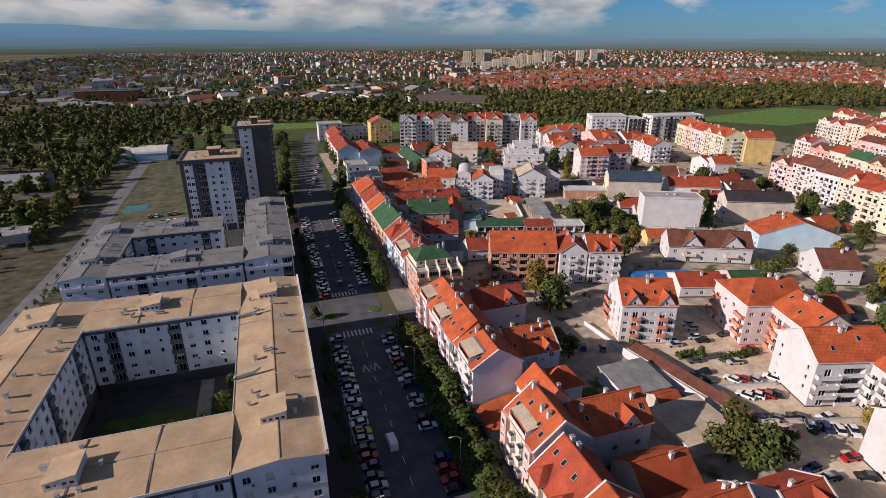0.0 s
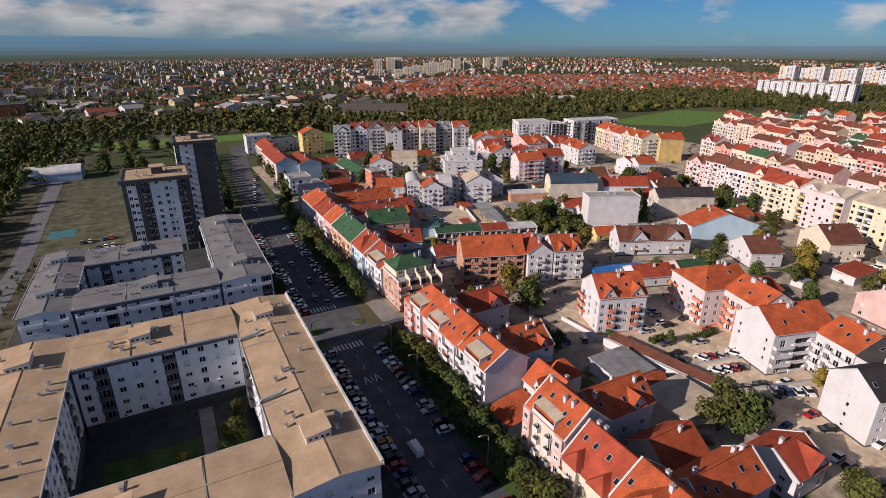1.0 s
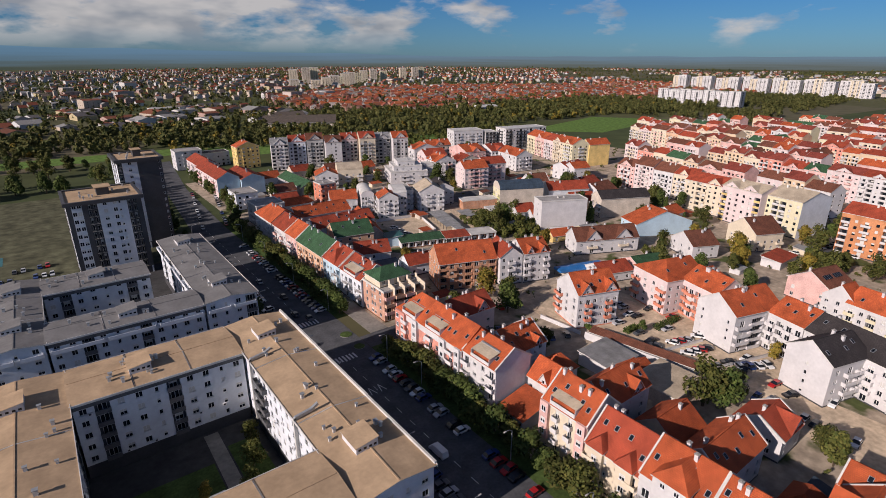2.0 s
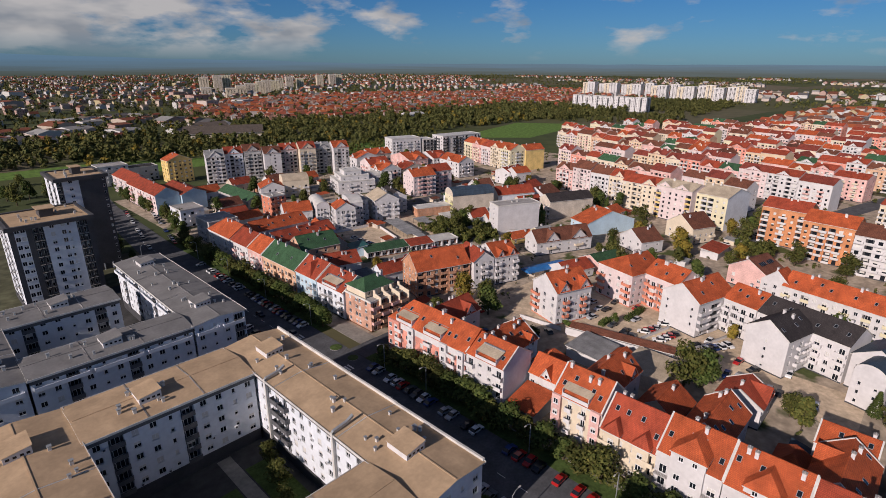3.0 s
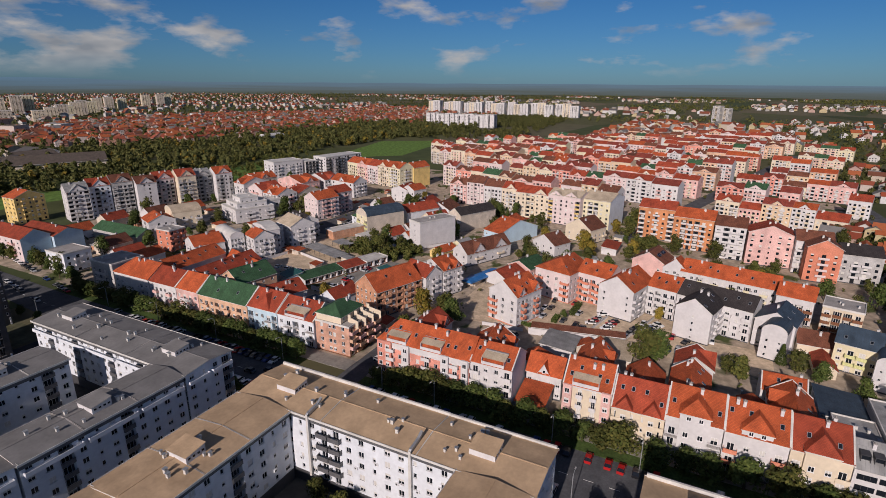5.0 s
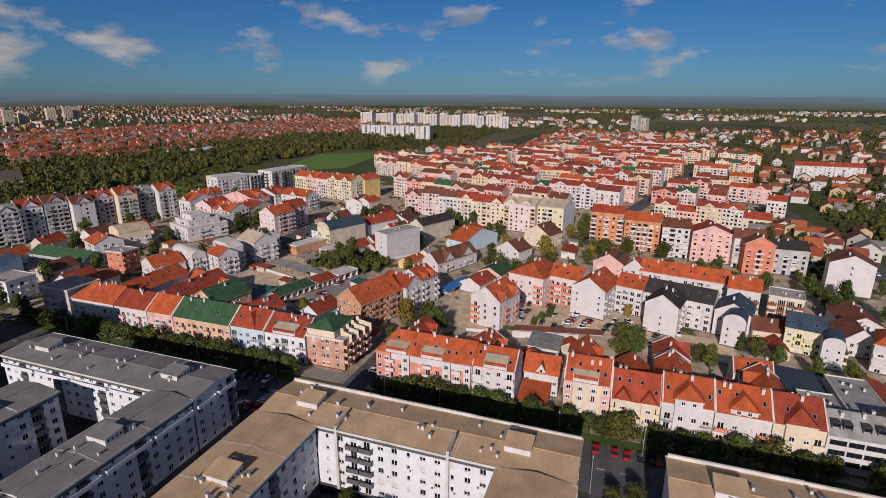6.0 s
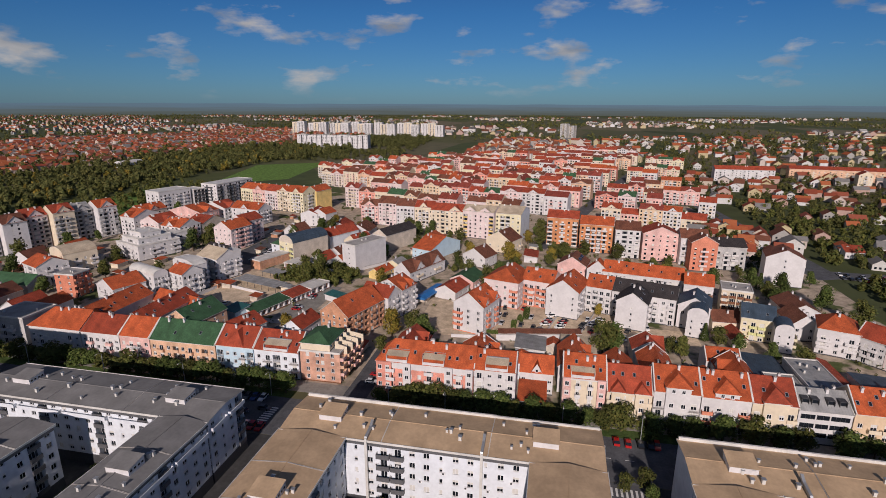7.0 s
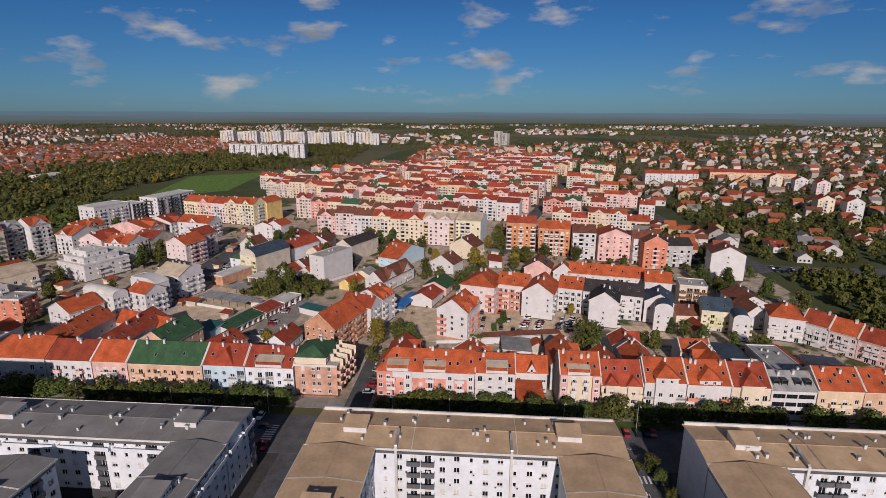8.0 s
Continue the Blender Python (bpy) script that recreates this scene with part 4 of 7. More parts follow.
# ---- houses along the street, south of the side street ----
RH = dict(cat="house", group="row houses along the street", verge=True)
house("row_house", "long pink and white row house with orange hipped roof", 37.5, 106.6, 50, 138.3, 12.6, 17.6, "y", "gable", PINKRED, R_ORANGE, W="wbwwwbwwbw", S="", N="ww", fl=3.0, bal=(WHITE, "solid"), hip=2, sky_w=9, chim=5, cat="house", group="row houses along the street", terr=((9, 7), (-3, 7)), band=2.4, bays=((13.2, 5.0, PINKRED), (5.6, 2.6, WHITE), (-8.0, 2.6, WHITE), (-14.6, 2.2, WHITE)))
house("row_house", "white row house with orange roof and bare gable", 37.8, 93.5, 50, 106.4, 12.8, 16.8, "y", "gable", WHITE, R_ORANGE, W="bwwb", fl=3.0, bal=(WHITE, "solid"), sky_w=4, chim=3, end_wall=WHITE2, terr=((-0.5, 7),), **RH)
house("rear_wing", "rear wing with orange roof and white gable", 52, 127, 68, 138.4, 8.6, 12.6, "x", "gable", PALEPINK, R_RED, S="www", E="", chim=3, cross=(("S", 3, 5, 3.4),))
house("rear_wing", "rear wing with worn orange roof and dormers", 50.5, 101, 64.5, 114, 8.8, 13.2, "x", "gable", WHITE2, R_ORANGE, S="wbw", chim=4, sky_w=4, cross=(("S", 3.5, 3, 2.4),), verge=True)
house("arched_house", "white house with orange roof and an arched dormer", 48.5, 82, 57, 92.6, 8.0, 12.2, "y", "gable", WHITE, R_ORANGE, W="wwtww", fl=3.2, chim=1, cross=(("W", 0, 3.4, 3.0),))
house("street_annex", "low white annex with an orange lean-to roof", 38.4, 84.2, 47.6, 92.4, 3.2, 5.4, "y", "shed", WHITE, R_ORANGE, W="ttttt", fl=3.0)
house("row_house", "pink and cream row house with awning and orange roof", 39.2, 66.5, 51, 79.3, 12.6, 17.8, "y", "gable", CREAM, R_ORANGE, W="..b.b..", fl=3.0, bal=(WHITE, "solid"), sky_w=5, chim=3, end_wall=GREYW, terr=((0.5, 7),), band=0.9, bays=((5.1, 2.4, PINK), (-5.1, 2.4, PINK)), **RH)
house("rear_wing", "rear wing with orange roof behind the yellow house", 51.4, 70, 68, 80.5, 9.5, 14.2, "x", "gable", WHITE, R_ORANGE, S="www", chim=3, sky_w=3, cross=(("S", 3, 5, 3.2),))
house("row_house", "cream row house with two red-hooded bays", 38.4, 53.2, 51, 66.2, 9.8, 15.6, "y", "gable", CREAM, R_RED, W="bwwb", fl=3.0, bal=(CREAM, "solid"), sky_w=4, chim=2, cross=(("W", -3.4, 3.8, 2.6, 0.9, 0.5), ("W", 3.4, 3.8, 2.6, 0.9, 0.5)), bays=((-3.4, 3.6, CREAM), (3.4, 3.6, CREAM)), **RH)
house("row_house", "white row house with orange roof and centre gable", 37.8, 40.2, 51, 53, 11.8, 17, "y", "gable", WHITE, R_ORANGE, W="bwwb", fl=3.0, bal=(WHITE, "bars"), sky_w=4, chim=2, cross=(("W", 0, 6.8, 4.7, 0.9, 2.0),), bays=((0, 6.6, WHITE),), **RH)
house("row_house", "white and red row house with orange roof and dormer", 37.6, 26.8, 51, 40, 11.6, 16.8, "y", "gable", WHITE, R_ORANGE, W="bwwb", fl=3.0, bal=(SALMON, "solid"), sky_w=4, chim=3, cross=(("W", 0, 6.4, 4.3, 0.1, 1.6),), band=0.9, **RH)
house("row_house", "cream row house with orange roof and stepped front", 37.6, 14.9, 51, 26.6, 11.4, 16.4, "y", "gable", CREAM, R_RED, W="bwwb", fl=3.0, bal=(CREAM, "solid"), sky_w=2, chim=2, cross=(("W", 0, 6.6, 4.0, 0.9, 0.9),), bays=((0, 6.4, CREAM),), **RH)
mh_ = house("modern_house", "white modern row house with black window bands", 37.6, 1.2, 50, 14.7, 10.6, 14.2, "y", "gable", WHITE, R_GREY, W="...", fl=3.1, bal=(WHITE, "solid"), chim=3, dorm=(-4.6, -1.6, 2.4, 4.9), **RH)
for r_ in range(3):
    for u0, u1 in ((-6.1, -1.5), (-1.1, 2.1), (2.5, 6.1)):
        q, z_ = Shape(), 2.5 + 2.75 * r_
        q.box(-6.27, u0, z_, -6.2, u1, z_ + 1.35, 0, True)
        for k in range(int((u1 - u0) / 1.1) + 1):
            b_ = u0 + (u1 - u0 - 0.07) * k / int((u1 - u0) / 1.1)
            q.box(-6.32, b_, z_, -6.27, b_ + 0.07, z_ + 1.35, 1, True)
        part("window_band", q, [GLASS, DARKW], mh_, "black ribbon window")
house("row_house", "pale peach row house with orange roof", 37.4, -12.4, 50, 1.0, 11.4, 16.2, "y", "gable", PALEPEACH, R_ORANGE, W="wbbw", fl=2.9, bal=(CREAM, "solid"), sky_w=5, chim=2, **RH)
house("row_house", "ochre row house with orange roof and balconies", 37.4, -26, 50, -12.6, 11.4, 16.2, "y", "gable", PEACH, R_ORANGE, W="bwwb", fl=2.9, bal=(CREAM, "bars"), sky_w=3, chim=2, **RH)
house("row_house", "pale row house with red roof", 37.4, -40, 50, -26.2, 11.4, 16.2, "y", "gable", WHITE, R_RED, W="bwwb", fl=2.9, bal=(CREAM, "bars"), sky_w=3, chim=2, **RH)
house("rear_wing", "rear wing with long orange roof", 51.4, 43.4, 69.5, 53.6, 8.6, 12.6, "x", "gable", WHITE, R_ORANGE, S="wwww", sky_w=5, chim=3, verge=True)
house("rear_wing", "lower rear house with orange roof", 56, 55.5, 68, 66, 6.5, 10.4, "x", "gable", CREAM, R_ORANGE, S="ww", chim=1)
house("small_house", "white cottage with dark red roof", 76.5, 42.4, 87, 53.4, 6.0, 9.4, "x", "gable", WHITE, R_RED, W="ww", S="w.w", chim=1, cross=(("S", 2, 7, 3.2),), verge=True)
house("rear_wing", "rear wing with orange roof and valley", 51.4, 18.5, 69.6, 29, 8.2, 12.2, "x", "gable", WHITE, R_ORANGE, S="www", sky_w=3, chim=2, cross=(("N", 3, 6, 3.4),), verge=True)
house("rear_wing", "white rear house with orange roof across the yard", 70.2, 19.2, 79, 30.4, 7.6, 10.8, "y", "gable", WHITE, R_ORANGE, W="w.w", S="ww", sky_w=2, chim=1, verge=True)
house("rear_wing", "low hipped annex with orange roof", 58.5, 29.6, 66.5, 36, 5.6, 8.4, "x", "gable", WHITE, R_ORANGE, S="w", hip=3, chim=0)
house("rear_hall", "low white hall with blue-black sheet roof", 65.5, 5.4, 82, 16.4, 5.8, 6.6, "x", "shed", WHITE, R_BLUE, W="w..w", S="", chim=0)
house("rear_shed", "small blue-black sheet-roofed shed in the yard", 67, 30.8, 73, 34.4, 3.2, 4.2, "x", "shed", WHITE, R_BLUE)
house("rear_wing", "grey flat-roofed rear wing with roof vents", 50.4, -5.4, 75, 5.0, 8.8, 0, "x", "flat", GREYW, R_GREY, S="wwww", W="", chim=6)
house("rear_wing", "lower grey flat-roofed link behind the modern house", 50.4, 5.4, 65, 14.6, 7.4, 0, "x", "flat", GREYW, R_GREY, S="", W="", chim=3)
house("rear_wing", "long narrow rear wing with red lean-to roof", 66, -14.6, 88, -10.2, 3.2, 4.8, "x", "shed", WHITE, R_RED, S="www")
house("rear_shed", "blue-grey low shed roof behind the row", 54, -28, 76, -16, 4.4, 5.2, "x", "shed", WHITE, R_BLUE, W="", S="")
house("warehouse", "low shed with pale grey sheet roof", 73.5, 85, 86, 96, 3.8, 4.6, "x", "shed", WHITE, R_GREY, cat="shed")
house("warehouse", "low workshop with flat tan roof", 75, 66.5, 88, 78.8, 4.2, 4.8, "y", "shed", BEIGEW, R_BARREL, cat="shed")
house("small_house", "shack with rusty orange roof", 79, 79.2, 85, 84.6, 3.2, 4.8, "x", "gable", BEIGEW, R_ORANGE, chim=0)
house("lean_to", "long dark lean-to along the boundary wall", 91.3, 71, 94, 104, 2.8, 3.6, "y", "shed", WHITE, R_BROWN, rot=11.6)
house("small_house", "small house with pyramid orange roof", 57, 89, 64, 97, 6.5, 9.6, "x", "gable", WHITE2, R_ORANGE, hip=3, chim=0)

# ---- north of the side street ----
ch_ = house("corner_house", "brick-pink corner house with stepped balconies and green roof", 41.2, 152.6, 56, 167, 11.2, 0, "y", "flat", BRICKPINK, CONC, W=".w.ww.w.", S="blbl", fl=2.75, bal=(PEACH, "solid"), chim=0, loggia=BROWNW)
for i in range(4):
    u = -7.4 + 3.7 * (i + 0.5)
    d = 1.3 + 0.6 * i
    for r_ in range(1, 4):
        part("deep_balcony", balcony_mesh(3.5, d, (PEACH, PINK)[(i + r_) % 2], "solid"), None, ch_, at=Matrix.Translation((u, -7.2, 2.75 * r_ + 0.3)))
    # white fin walls that part the top terraces
    q = Shape()
    q.prism([(-7.2 - d, 8.6), (-4.2, 8.6), (-4.2, 14.0), (-5.4, 14.0), (-5.4, 13.0), (-7.2 - d, 12.2)], "x", u + 1.66, u + 1.94, 0)
    part("fin_wall", q, CREAM, ch_, "cream fin wall between the top terraces")
house("attic_storey", "cream attic storey under a green hipped roof on the corner house", 42, 156.4, 54.6, 167, 13.9, 16.6, "x", "gable", CREAM, R_GREEN, S="wbwb", fl=2.7, hip=3, chim=2, base=11.3, cat="attic")
house("row_house", "pale blue row house with red roof and terrace", 40.6, 167.4, 54, 184, 10.4, 15.0, "y", "gable", WHITE2, R_RED, W="wblwb", fl=2.9, bal=(WHITE, "bars"), sky_w=3, chim=4, terr=((0, 9),), **RH)
house("row_house", "white row house with hipped red roof and glazed bays", 40.4, 184.2, 54, 198.6, 10.6, 15.4, "y", "gable", BLUEW, R_RED, W="lwwbl", fl=2.9, bal=(WHITE, "bars"), sky_w=2, chim=4, cross=(("W", 0, 7, 4.4, 0.1),), **RH)
house("row_house", "brick and cream row house with green tiled roof", 40.4, 199, 54, 225.4, 10.2, 15.4, "y", "gable", PEACH, R_GREEN, W="wbwlwbwlw", fl=2.7, bal=(PEACH, "solid"), chim=4, sky_w=2, **RH)
house("rear_house", "rear house with wide green tiled roof", 57.5, 218.0, 75.5, 233.0, 9.5, 14, "x", "gable", PEACH, R_GREEN, W="www", S="wwww", chim=3, sky_w=2, rot=-10)
house("row_house", "pink row house with orange roof", 40.4, 225.7, 54, 238.3, 10.4, 15.2, "y", "gable", PINK, R_ORANGE, W="wbbw", fl=2.8, bal=(WHITE, "solid"), chim=3, **RH)
house("row_house", "white and pink row house with red roof", 40.4, 238.6, 54, 255, 10.4, 15.0, "y", "gable", WHITE, R_RED, W="wbwwbw", fl=2.8, bal=(PINK, "solid"), chim=3, **RH)
house("row_house", "pale row house with bright orange hipped roof", 40, 255.3, 55, 278, 10.8, 15.8, "y", "gable", WHITE, R_ORANGE, W="wbwwwbw", fl=2.8, bal=(WHITE, "solid"), chim=4, hip=2, group="row houses along the street")
house("rear_house", "rear house with long orange roof", 56, 262, 86, 275, 8.5, 12.5, "x", "gable", WHITE, R_ORANGE, S="wwwww", sky_w=6, chim=4)
house("rear_house", "rear house with red roof and skylights", 56, 240, 88, 252, 8.2, 12.0, "x", "gable", WHITE2, R_RED, S="wwwwww", sky_w=6, chim=3)
house("barn", "orange-roofed barn in the yard", 80.0, 224.0, 89.0, 262.0, 5.5, 9.5, "y", "gable", BEIGEW, R_ORANGE, S="", chim=0, rot=-17)
house("rear_house", "rear house with red roof beside the blue shed", 70.5, 180.0, 84.5, 189.0, 5.0, 8.2, "x", "gable", WHITE2, R_RED, S="www", chim=3, rot=-8)
house("blue_shed", "blue rendered shed with grey roof", 59.0, 183.0, 69.0, 192.0, 4.6, 5.6, "x", "shed", BLUEW, R_BLUE, S="", rot=-8)
house("low_house", "low house with red roof", 58.5, 199.0, 73.5, 212.0, 6.4, 10.0, "x", "gable", WHITE, R_RED, S="www", chim=2, sky_w=2, rot=-17)
house("yard_shed", "pale blue yard shed with teal sheet roof", 82.5, 216.5, 90.5, 224.5, 4.4, 5.4, "y", "shed", BLUEW, R_TEAL, S="", rot=-17, cat="shed")
house("garage_row", "row of garages under a green sheet roof", 86.3, 207.8, 107.8, 214.8, 3.2, 4.6, "x", "shed", WHITE, R_GREEN, S="llllll", fl=3.0, loggia=BROWNW, rot=-17)
house("garage_row", "row of garages under a red tiled roof", 107.5, 201.9, 119.7, 208.9, 3.2, 4.6, "x", "shed", WHITE, R_RED, S="llll", fl=3.0, loggia=BROWNW, rot=-17)
house("garage_row", "row of garages under a white flat roof", 119.9, 197.8, 133.3, 204.8, 3.6, 0, "x", "flat", WHITE, CAP, S="lll", fl=3.3, loggia=BROWNW, chim=0, rot=-17)
house("shed", "long low white shed with green sheet roof", 112.1, 175.0, 117.5, 191.0, 3.0, 3.6, "y", "shed", WHITE, R_TEAL, rot=-24)
house("brick_shell", "unfinished hollow-brick house with new orange roof", 72.9, 157.3, 96.4, 171.8, 11.4, 16.9, "x", "gable", BRICKW, R_ORANGE, S="lbwlbwl", W="wtwtw", fl=2.75, bal=(BRICKW, "solid"), sky_w=2, chim=0, loggia=DARKW, rot=-19)
house("white_flats", "white flats with orange roof and roof terraces", 95.8, 150.0, 105.4, 165.0, 12, 15.6, "y", "gable", WHITE, R_RED, S="wbw", W="ww", bal=(WHITE, "solid"), cross=(), chim=3, rot=-19)
house("white_flats", "white flats with zinc dormers and orange roof", 105.3, 146.3, 116.7, 161.3, 12.4, 16.2, "x", "gable", WHITE, R_ORANGE, S="bwtb", bal=(WHITE, "solid"), chim=3, cross=(("S", -2.8, 3, 2.6), ("S", 2.8, 3, 2.6)), rot=-19)
house("pink_house", "white and pink house with orange roof and garages", 91.4, 107.4, 106.8, 121.4, 12.6, 17.6, "x", "gable", WHITE, R_ORANGE, S="wbwwbw", W="bww", fl=2.6, bal=(SALMON, "solid"), chim=3, sky_w=4, cross=(("S", -4.5, 4.6, 3.2), ("S", 4.5, 4.6, 3.2)), loggia=SALMON, rot=-19)
house("flats", "white and salmon flats with orange hipped roof", 124.0, 95.8, 141.0, 112.8, 13, 17.4, "x", "gable", PALEPINK, R_ORANGE, S="wwbww", W="bwwb", fl=2.7, bal=(SALMON, "solid"), chim=4, sky_w=2, hip=1, group="flats round the car park", loggia=SALMON, rot=-16)
house("flats", "salmon flats with stacked loggias and orange roof", 126.7, 80.9, 139.7, 95.4, 13, 17.2, "y", "gable", PALEPINK, R_ORANGE, W="lblbl", fl=2.7, bal=(SALMON, "solid"), chim=4, sky_w=3, group="flats round the car park", loggia=SALMON, rot=-16)
house("flats", "white flats with gable front and orange roof", 116.4, 68.9, 135.4, 83.4, 12.8, 17.6, "x", "gable", WHITE, R_ORANGE, S="blb", W="t.t", fl=2.7, bal=(WHITE, "solid"), chim=4, sky_w=2, group="flats round the car park", rot=-16)
house("flats", "white flats with balconies and orange roof", 125.4, 55.1, 138.4, 66.3, 12.4, 16.4, "y", "gable", WHITE, R_ORANGE, W="blbb", fl=2.7, bal=(WHITE, "solid"), chim=3, sky_w=3, group="flats round the car park", rot=-16)
house("flats", "white flats with dark brown roof", 120.0, 28.9, 133.0, 55.5, 12.2, 16.2, "y", "gable", WHITE, R_DARK, W="bwb..bwb", fl=2.7, bal=(WHITE, "solid"), chim=3, sky_w=6, group="flats round the car park", rot=-16)
house("flats", "white gabled wing with dark brown roof", 108.8, 42.0, 123.4, 54.6, 12.4, 16.6, "x", "gable", WHITE, R_DARK, W=".t.", S="wbb", fl=2.7, bal=(WHITE, "solid"), chim=2, sky_w=3, group="flats round the car park", rot=-16)
house("flats", "white flats with slate-blue sheet roof", 114.4, 16.2, 128.9, 28.7, 10.6, 14.4, "x", "gable", WHITE, R_BLUE, W="wbw", S="", fl=2.7, bal=(WHITE, "solid"), chim=1, sky_w=2, group="flats round the car park", rot=-16)
house("flats", "white wing with curved top", 105.8, 20.0, 115.4, 27.6, 10.4, 13.2, "x", "barrel", WHITE, R_BLUE, W="tt", S="", fl=2.7, group="flats round the car park", rot=-16)
house("small_house", "cream house with brown roof", 113, 5.5, 125.5, 17, 5.4, 8.4, "y", "gable", CREAM, R_BROWN, W="ww", chim=1)
house("small_house", "low annex with red roof", 101, 7, 112.5, 13, 3.0, 5.0, "x", "gable", CREAM, R_RED, chim=0)
house("flats", "pale lime flats with slate-blue roof and balconies", 107.8, -5.9, 121.8, 6.1, 9.8, 13.6, "y", "gable", PALEYEL, R_BLUE, W="wbbw", S="ww", fl=2.7, bal=(LIME, "solid"), chim=1, sky_w=2, cat="building", rot=-14)
house("flats", "white corner wing with rounded gable", 98.1, -8.7, 107.3, -2.2, 9.6, 12, "x", "barrel", WHITE, R_BLUE, W="tt", S="b", fl=2.7, bal=(PALEYEL, "solid"), cat="building", rot=-14)
house("terrace_house", "white corner flats with red roof and balconies", 99, -32, 114, -19, 10.6, 15, "y", "gable", WHITE, R_ORANGE, W="bwb", S="wbw", fl=2.7, bal=(WHITE, "solid"), chim=2, rot=-20, hip=3, group="stepped terrace")
for i in range(4):
    cx, cy = 98.5 - 7.4 * i, -35.5 - 6.4 * i
    house("terrace_house", "terraced house with red tiled roof", cx - 5.4, cy - 4.8, cx + 5.4, cy + 4.8, 10.0 - 0.5 * i, 14.2 - 0.5 * i, "y", "gable", (WHITE, PALEPINK, PINK, CREAM)[i], (R_RED, R_ORANGE, R_RED, R_RED)[i],
          W="wbbw", S="ww", fl=2.7, bal=(WHITE, "solid"), chim=2, rot=-49, group="stepped terrace", verge=True)
house("small_house", "white house with brown roof behind the terrace", 128, -30, 146, -16, 6.5, 10, "x", "gable", WHITE, R_BROWN, W="ww", S="www", chim=2)
house("small_house", "white house with two brown roofs", 112, -22, 127, -12, 7, 11, "x", "gable", WHITE, R_BROWN, W="ww", S="www", chim=2)
house("white_cube", "tall bare white house with low brown roof", 184.7, -46.3, 199.7, -28.3, 15.2, 19.6, "x", "gable", WHITE, R_BROWN, W="..t..", fl=3.0, chim=1, over=0.2, rot=-12)
house("long_flats", "long white flats with red roof and grey dormer strip", 157.3, 18.8, 169.3, 56.8, 9.6, 14.0, "y", "gable", WHITE, R_ORANGE, W="bwlwbwbwlwbw", fl=2.7, bal=(PALEYEL, "solid"), chim=4, sky_w=6, cat="building", rot=-12)
house("flats", "white flats with red roof and brown panels", 144.3, 7.8, 157.7, 20.5, 10.6, 14.4, "y", "gable", WHITE, R_ORANGE, W="bllb", fl=2.7, bal=(BROWNW, "solid"), chim=3, cat="building", rot=-12)
house("flats", "cream and brown flats with flat roof", 135.3, -5.7, 147.7, 6.7, 12, 0, "y", "flat", CREAM, CONC, W="bllb", fl=2.7, bal=(BROWNW, "solid"), chim=3, cat="building", rot=-12)
sp_ = house("pink_house", "pink house with brown roof and solar panels", 173.2, 63.8, 187.6, 79.1, 8, 12.6, "x", "gable", PINK, R_BROWN, W="w.w", S="www", chim=1, rot=-12)
for u in (-3.2, 2.4):
    c = Shape()
    c.box(-2.2, -0.9, 0.12, 2.2, 0.9, 0.18, 0, True)
    for k in range(5):
        c.box(-2.2 + 1.1 * k - 0.02, -0.9, 0.18, -2.2 + 1.1 * k + 0.02, 0.9, 0.19, 1)
    part("solar_panel", c, [GLASS, ZINC], sp_, "blue-black solar panel", at=Matrix.Translation((u, -3.6, 10.9)) @ Matrix.Rotation(math.atan2(4.6, 8.05), 4, "X"))
house("house", "white gabled house with orange roof", 162.7, 54.3, 169.7, 64.9, 9.4, 14.2, "x", "gable", WHITE, R_ORANGE, W="www", chim=1, rot=-12)

# ---- houses in the middle of the town ----
house("town_house", "white house with brown roofs and cross gable", 145.8, 149.3, 177.2, 160.7, 6.8, 11.6, "x", "gable", WHITE, R_BROWN, S="wbwwbw", W="ww", fl=2.8, bal=(CREAM, "solid"), chim=3, cross=(("S", -7, 8, 4.6), ("S", 8, 9, 4.6)), rot=-24)
house("town_house", "house with orange roof and bare pale blue gable", 191.3, 148.4, 223.2, 162.6, 6.6, 12.4, "y", "gable", BLUEW, R_ORANGE, W="wtw", chim=2, end_wall=BLUEW, rot=-24)
house("town_house", "cream flats with dark roof and bare wall", 204.8, 181.1, 235.2, 192.7, 10.8, 14.4, "x", "gable", BEIGEW, R_DARK, W="bwb", fl=2.8, bal=(WHITE, "solid"), chim=1, rot=-24)
house("town_house", "white house with brown roof", 184.3, 117.9, 197.7, 133.6, 6.4, 11.2, "x", "gable", WHITE, R_BROWN, W="wtw", S="ww", chim=2, rot=-24)
house("town_house", "cream house with steep brown roof", 217.4, 105.5, 232.6, 123.5, 8.6, 14.2, "x", "gable", CREAM, R_BROWN, W="wtw", S="bwwb", bal=(CREAM, "solid"), chim=2, rot=-24)
house("bare_block", "tall bare cream-white building with flat roof", 160.7, 186.3, 186.3, 196.7, 15.4, 0, "x", "flat", WHITE, CONC, W=".t.", fl=2.8, chim=2, rot=-24)
house("barrel_house", "yellow-green flats with barrel roof and bare end", 172.7, 229.8, 200.3, 242.7, 11.2, 15.6, "x", "barrel", PALEYEL, R_BLUE, W="lwl", S="", fl=2.8, bal=(LIME, "solid"), end_wall=BEIGEW, rot=-24)
house("workshop", "brick-red workshop with flat roof", 152.5, 243.0, 174.5, 251.0, 5.4, 0, "x", "flat", BRICKW, CAP, S="", W="", chim=0, rot=-20)
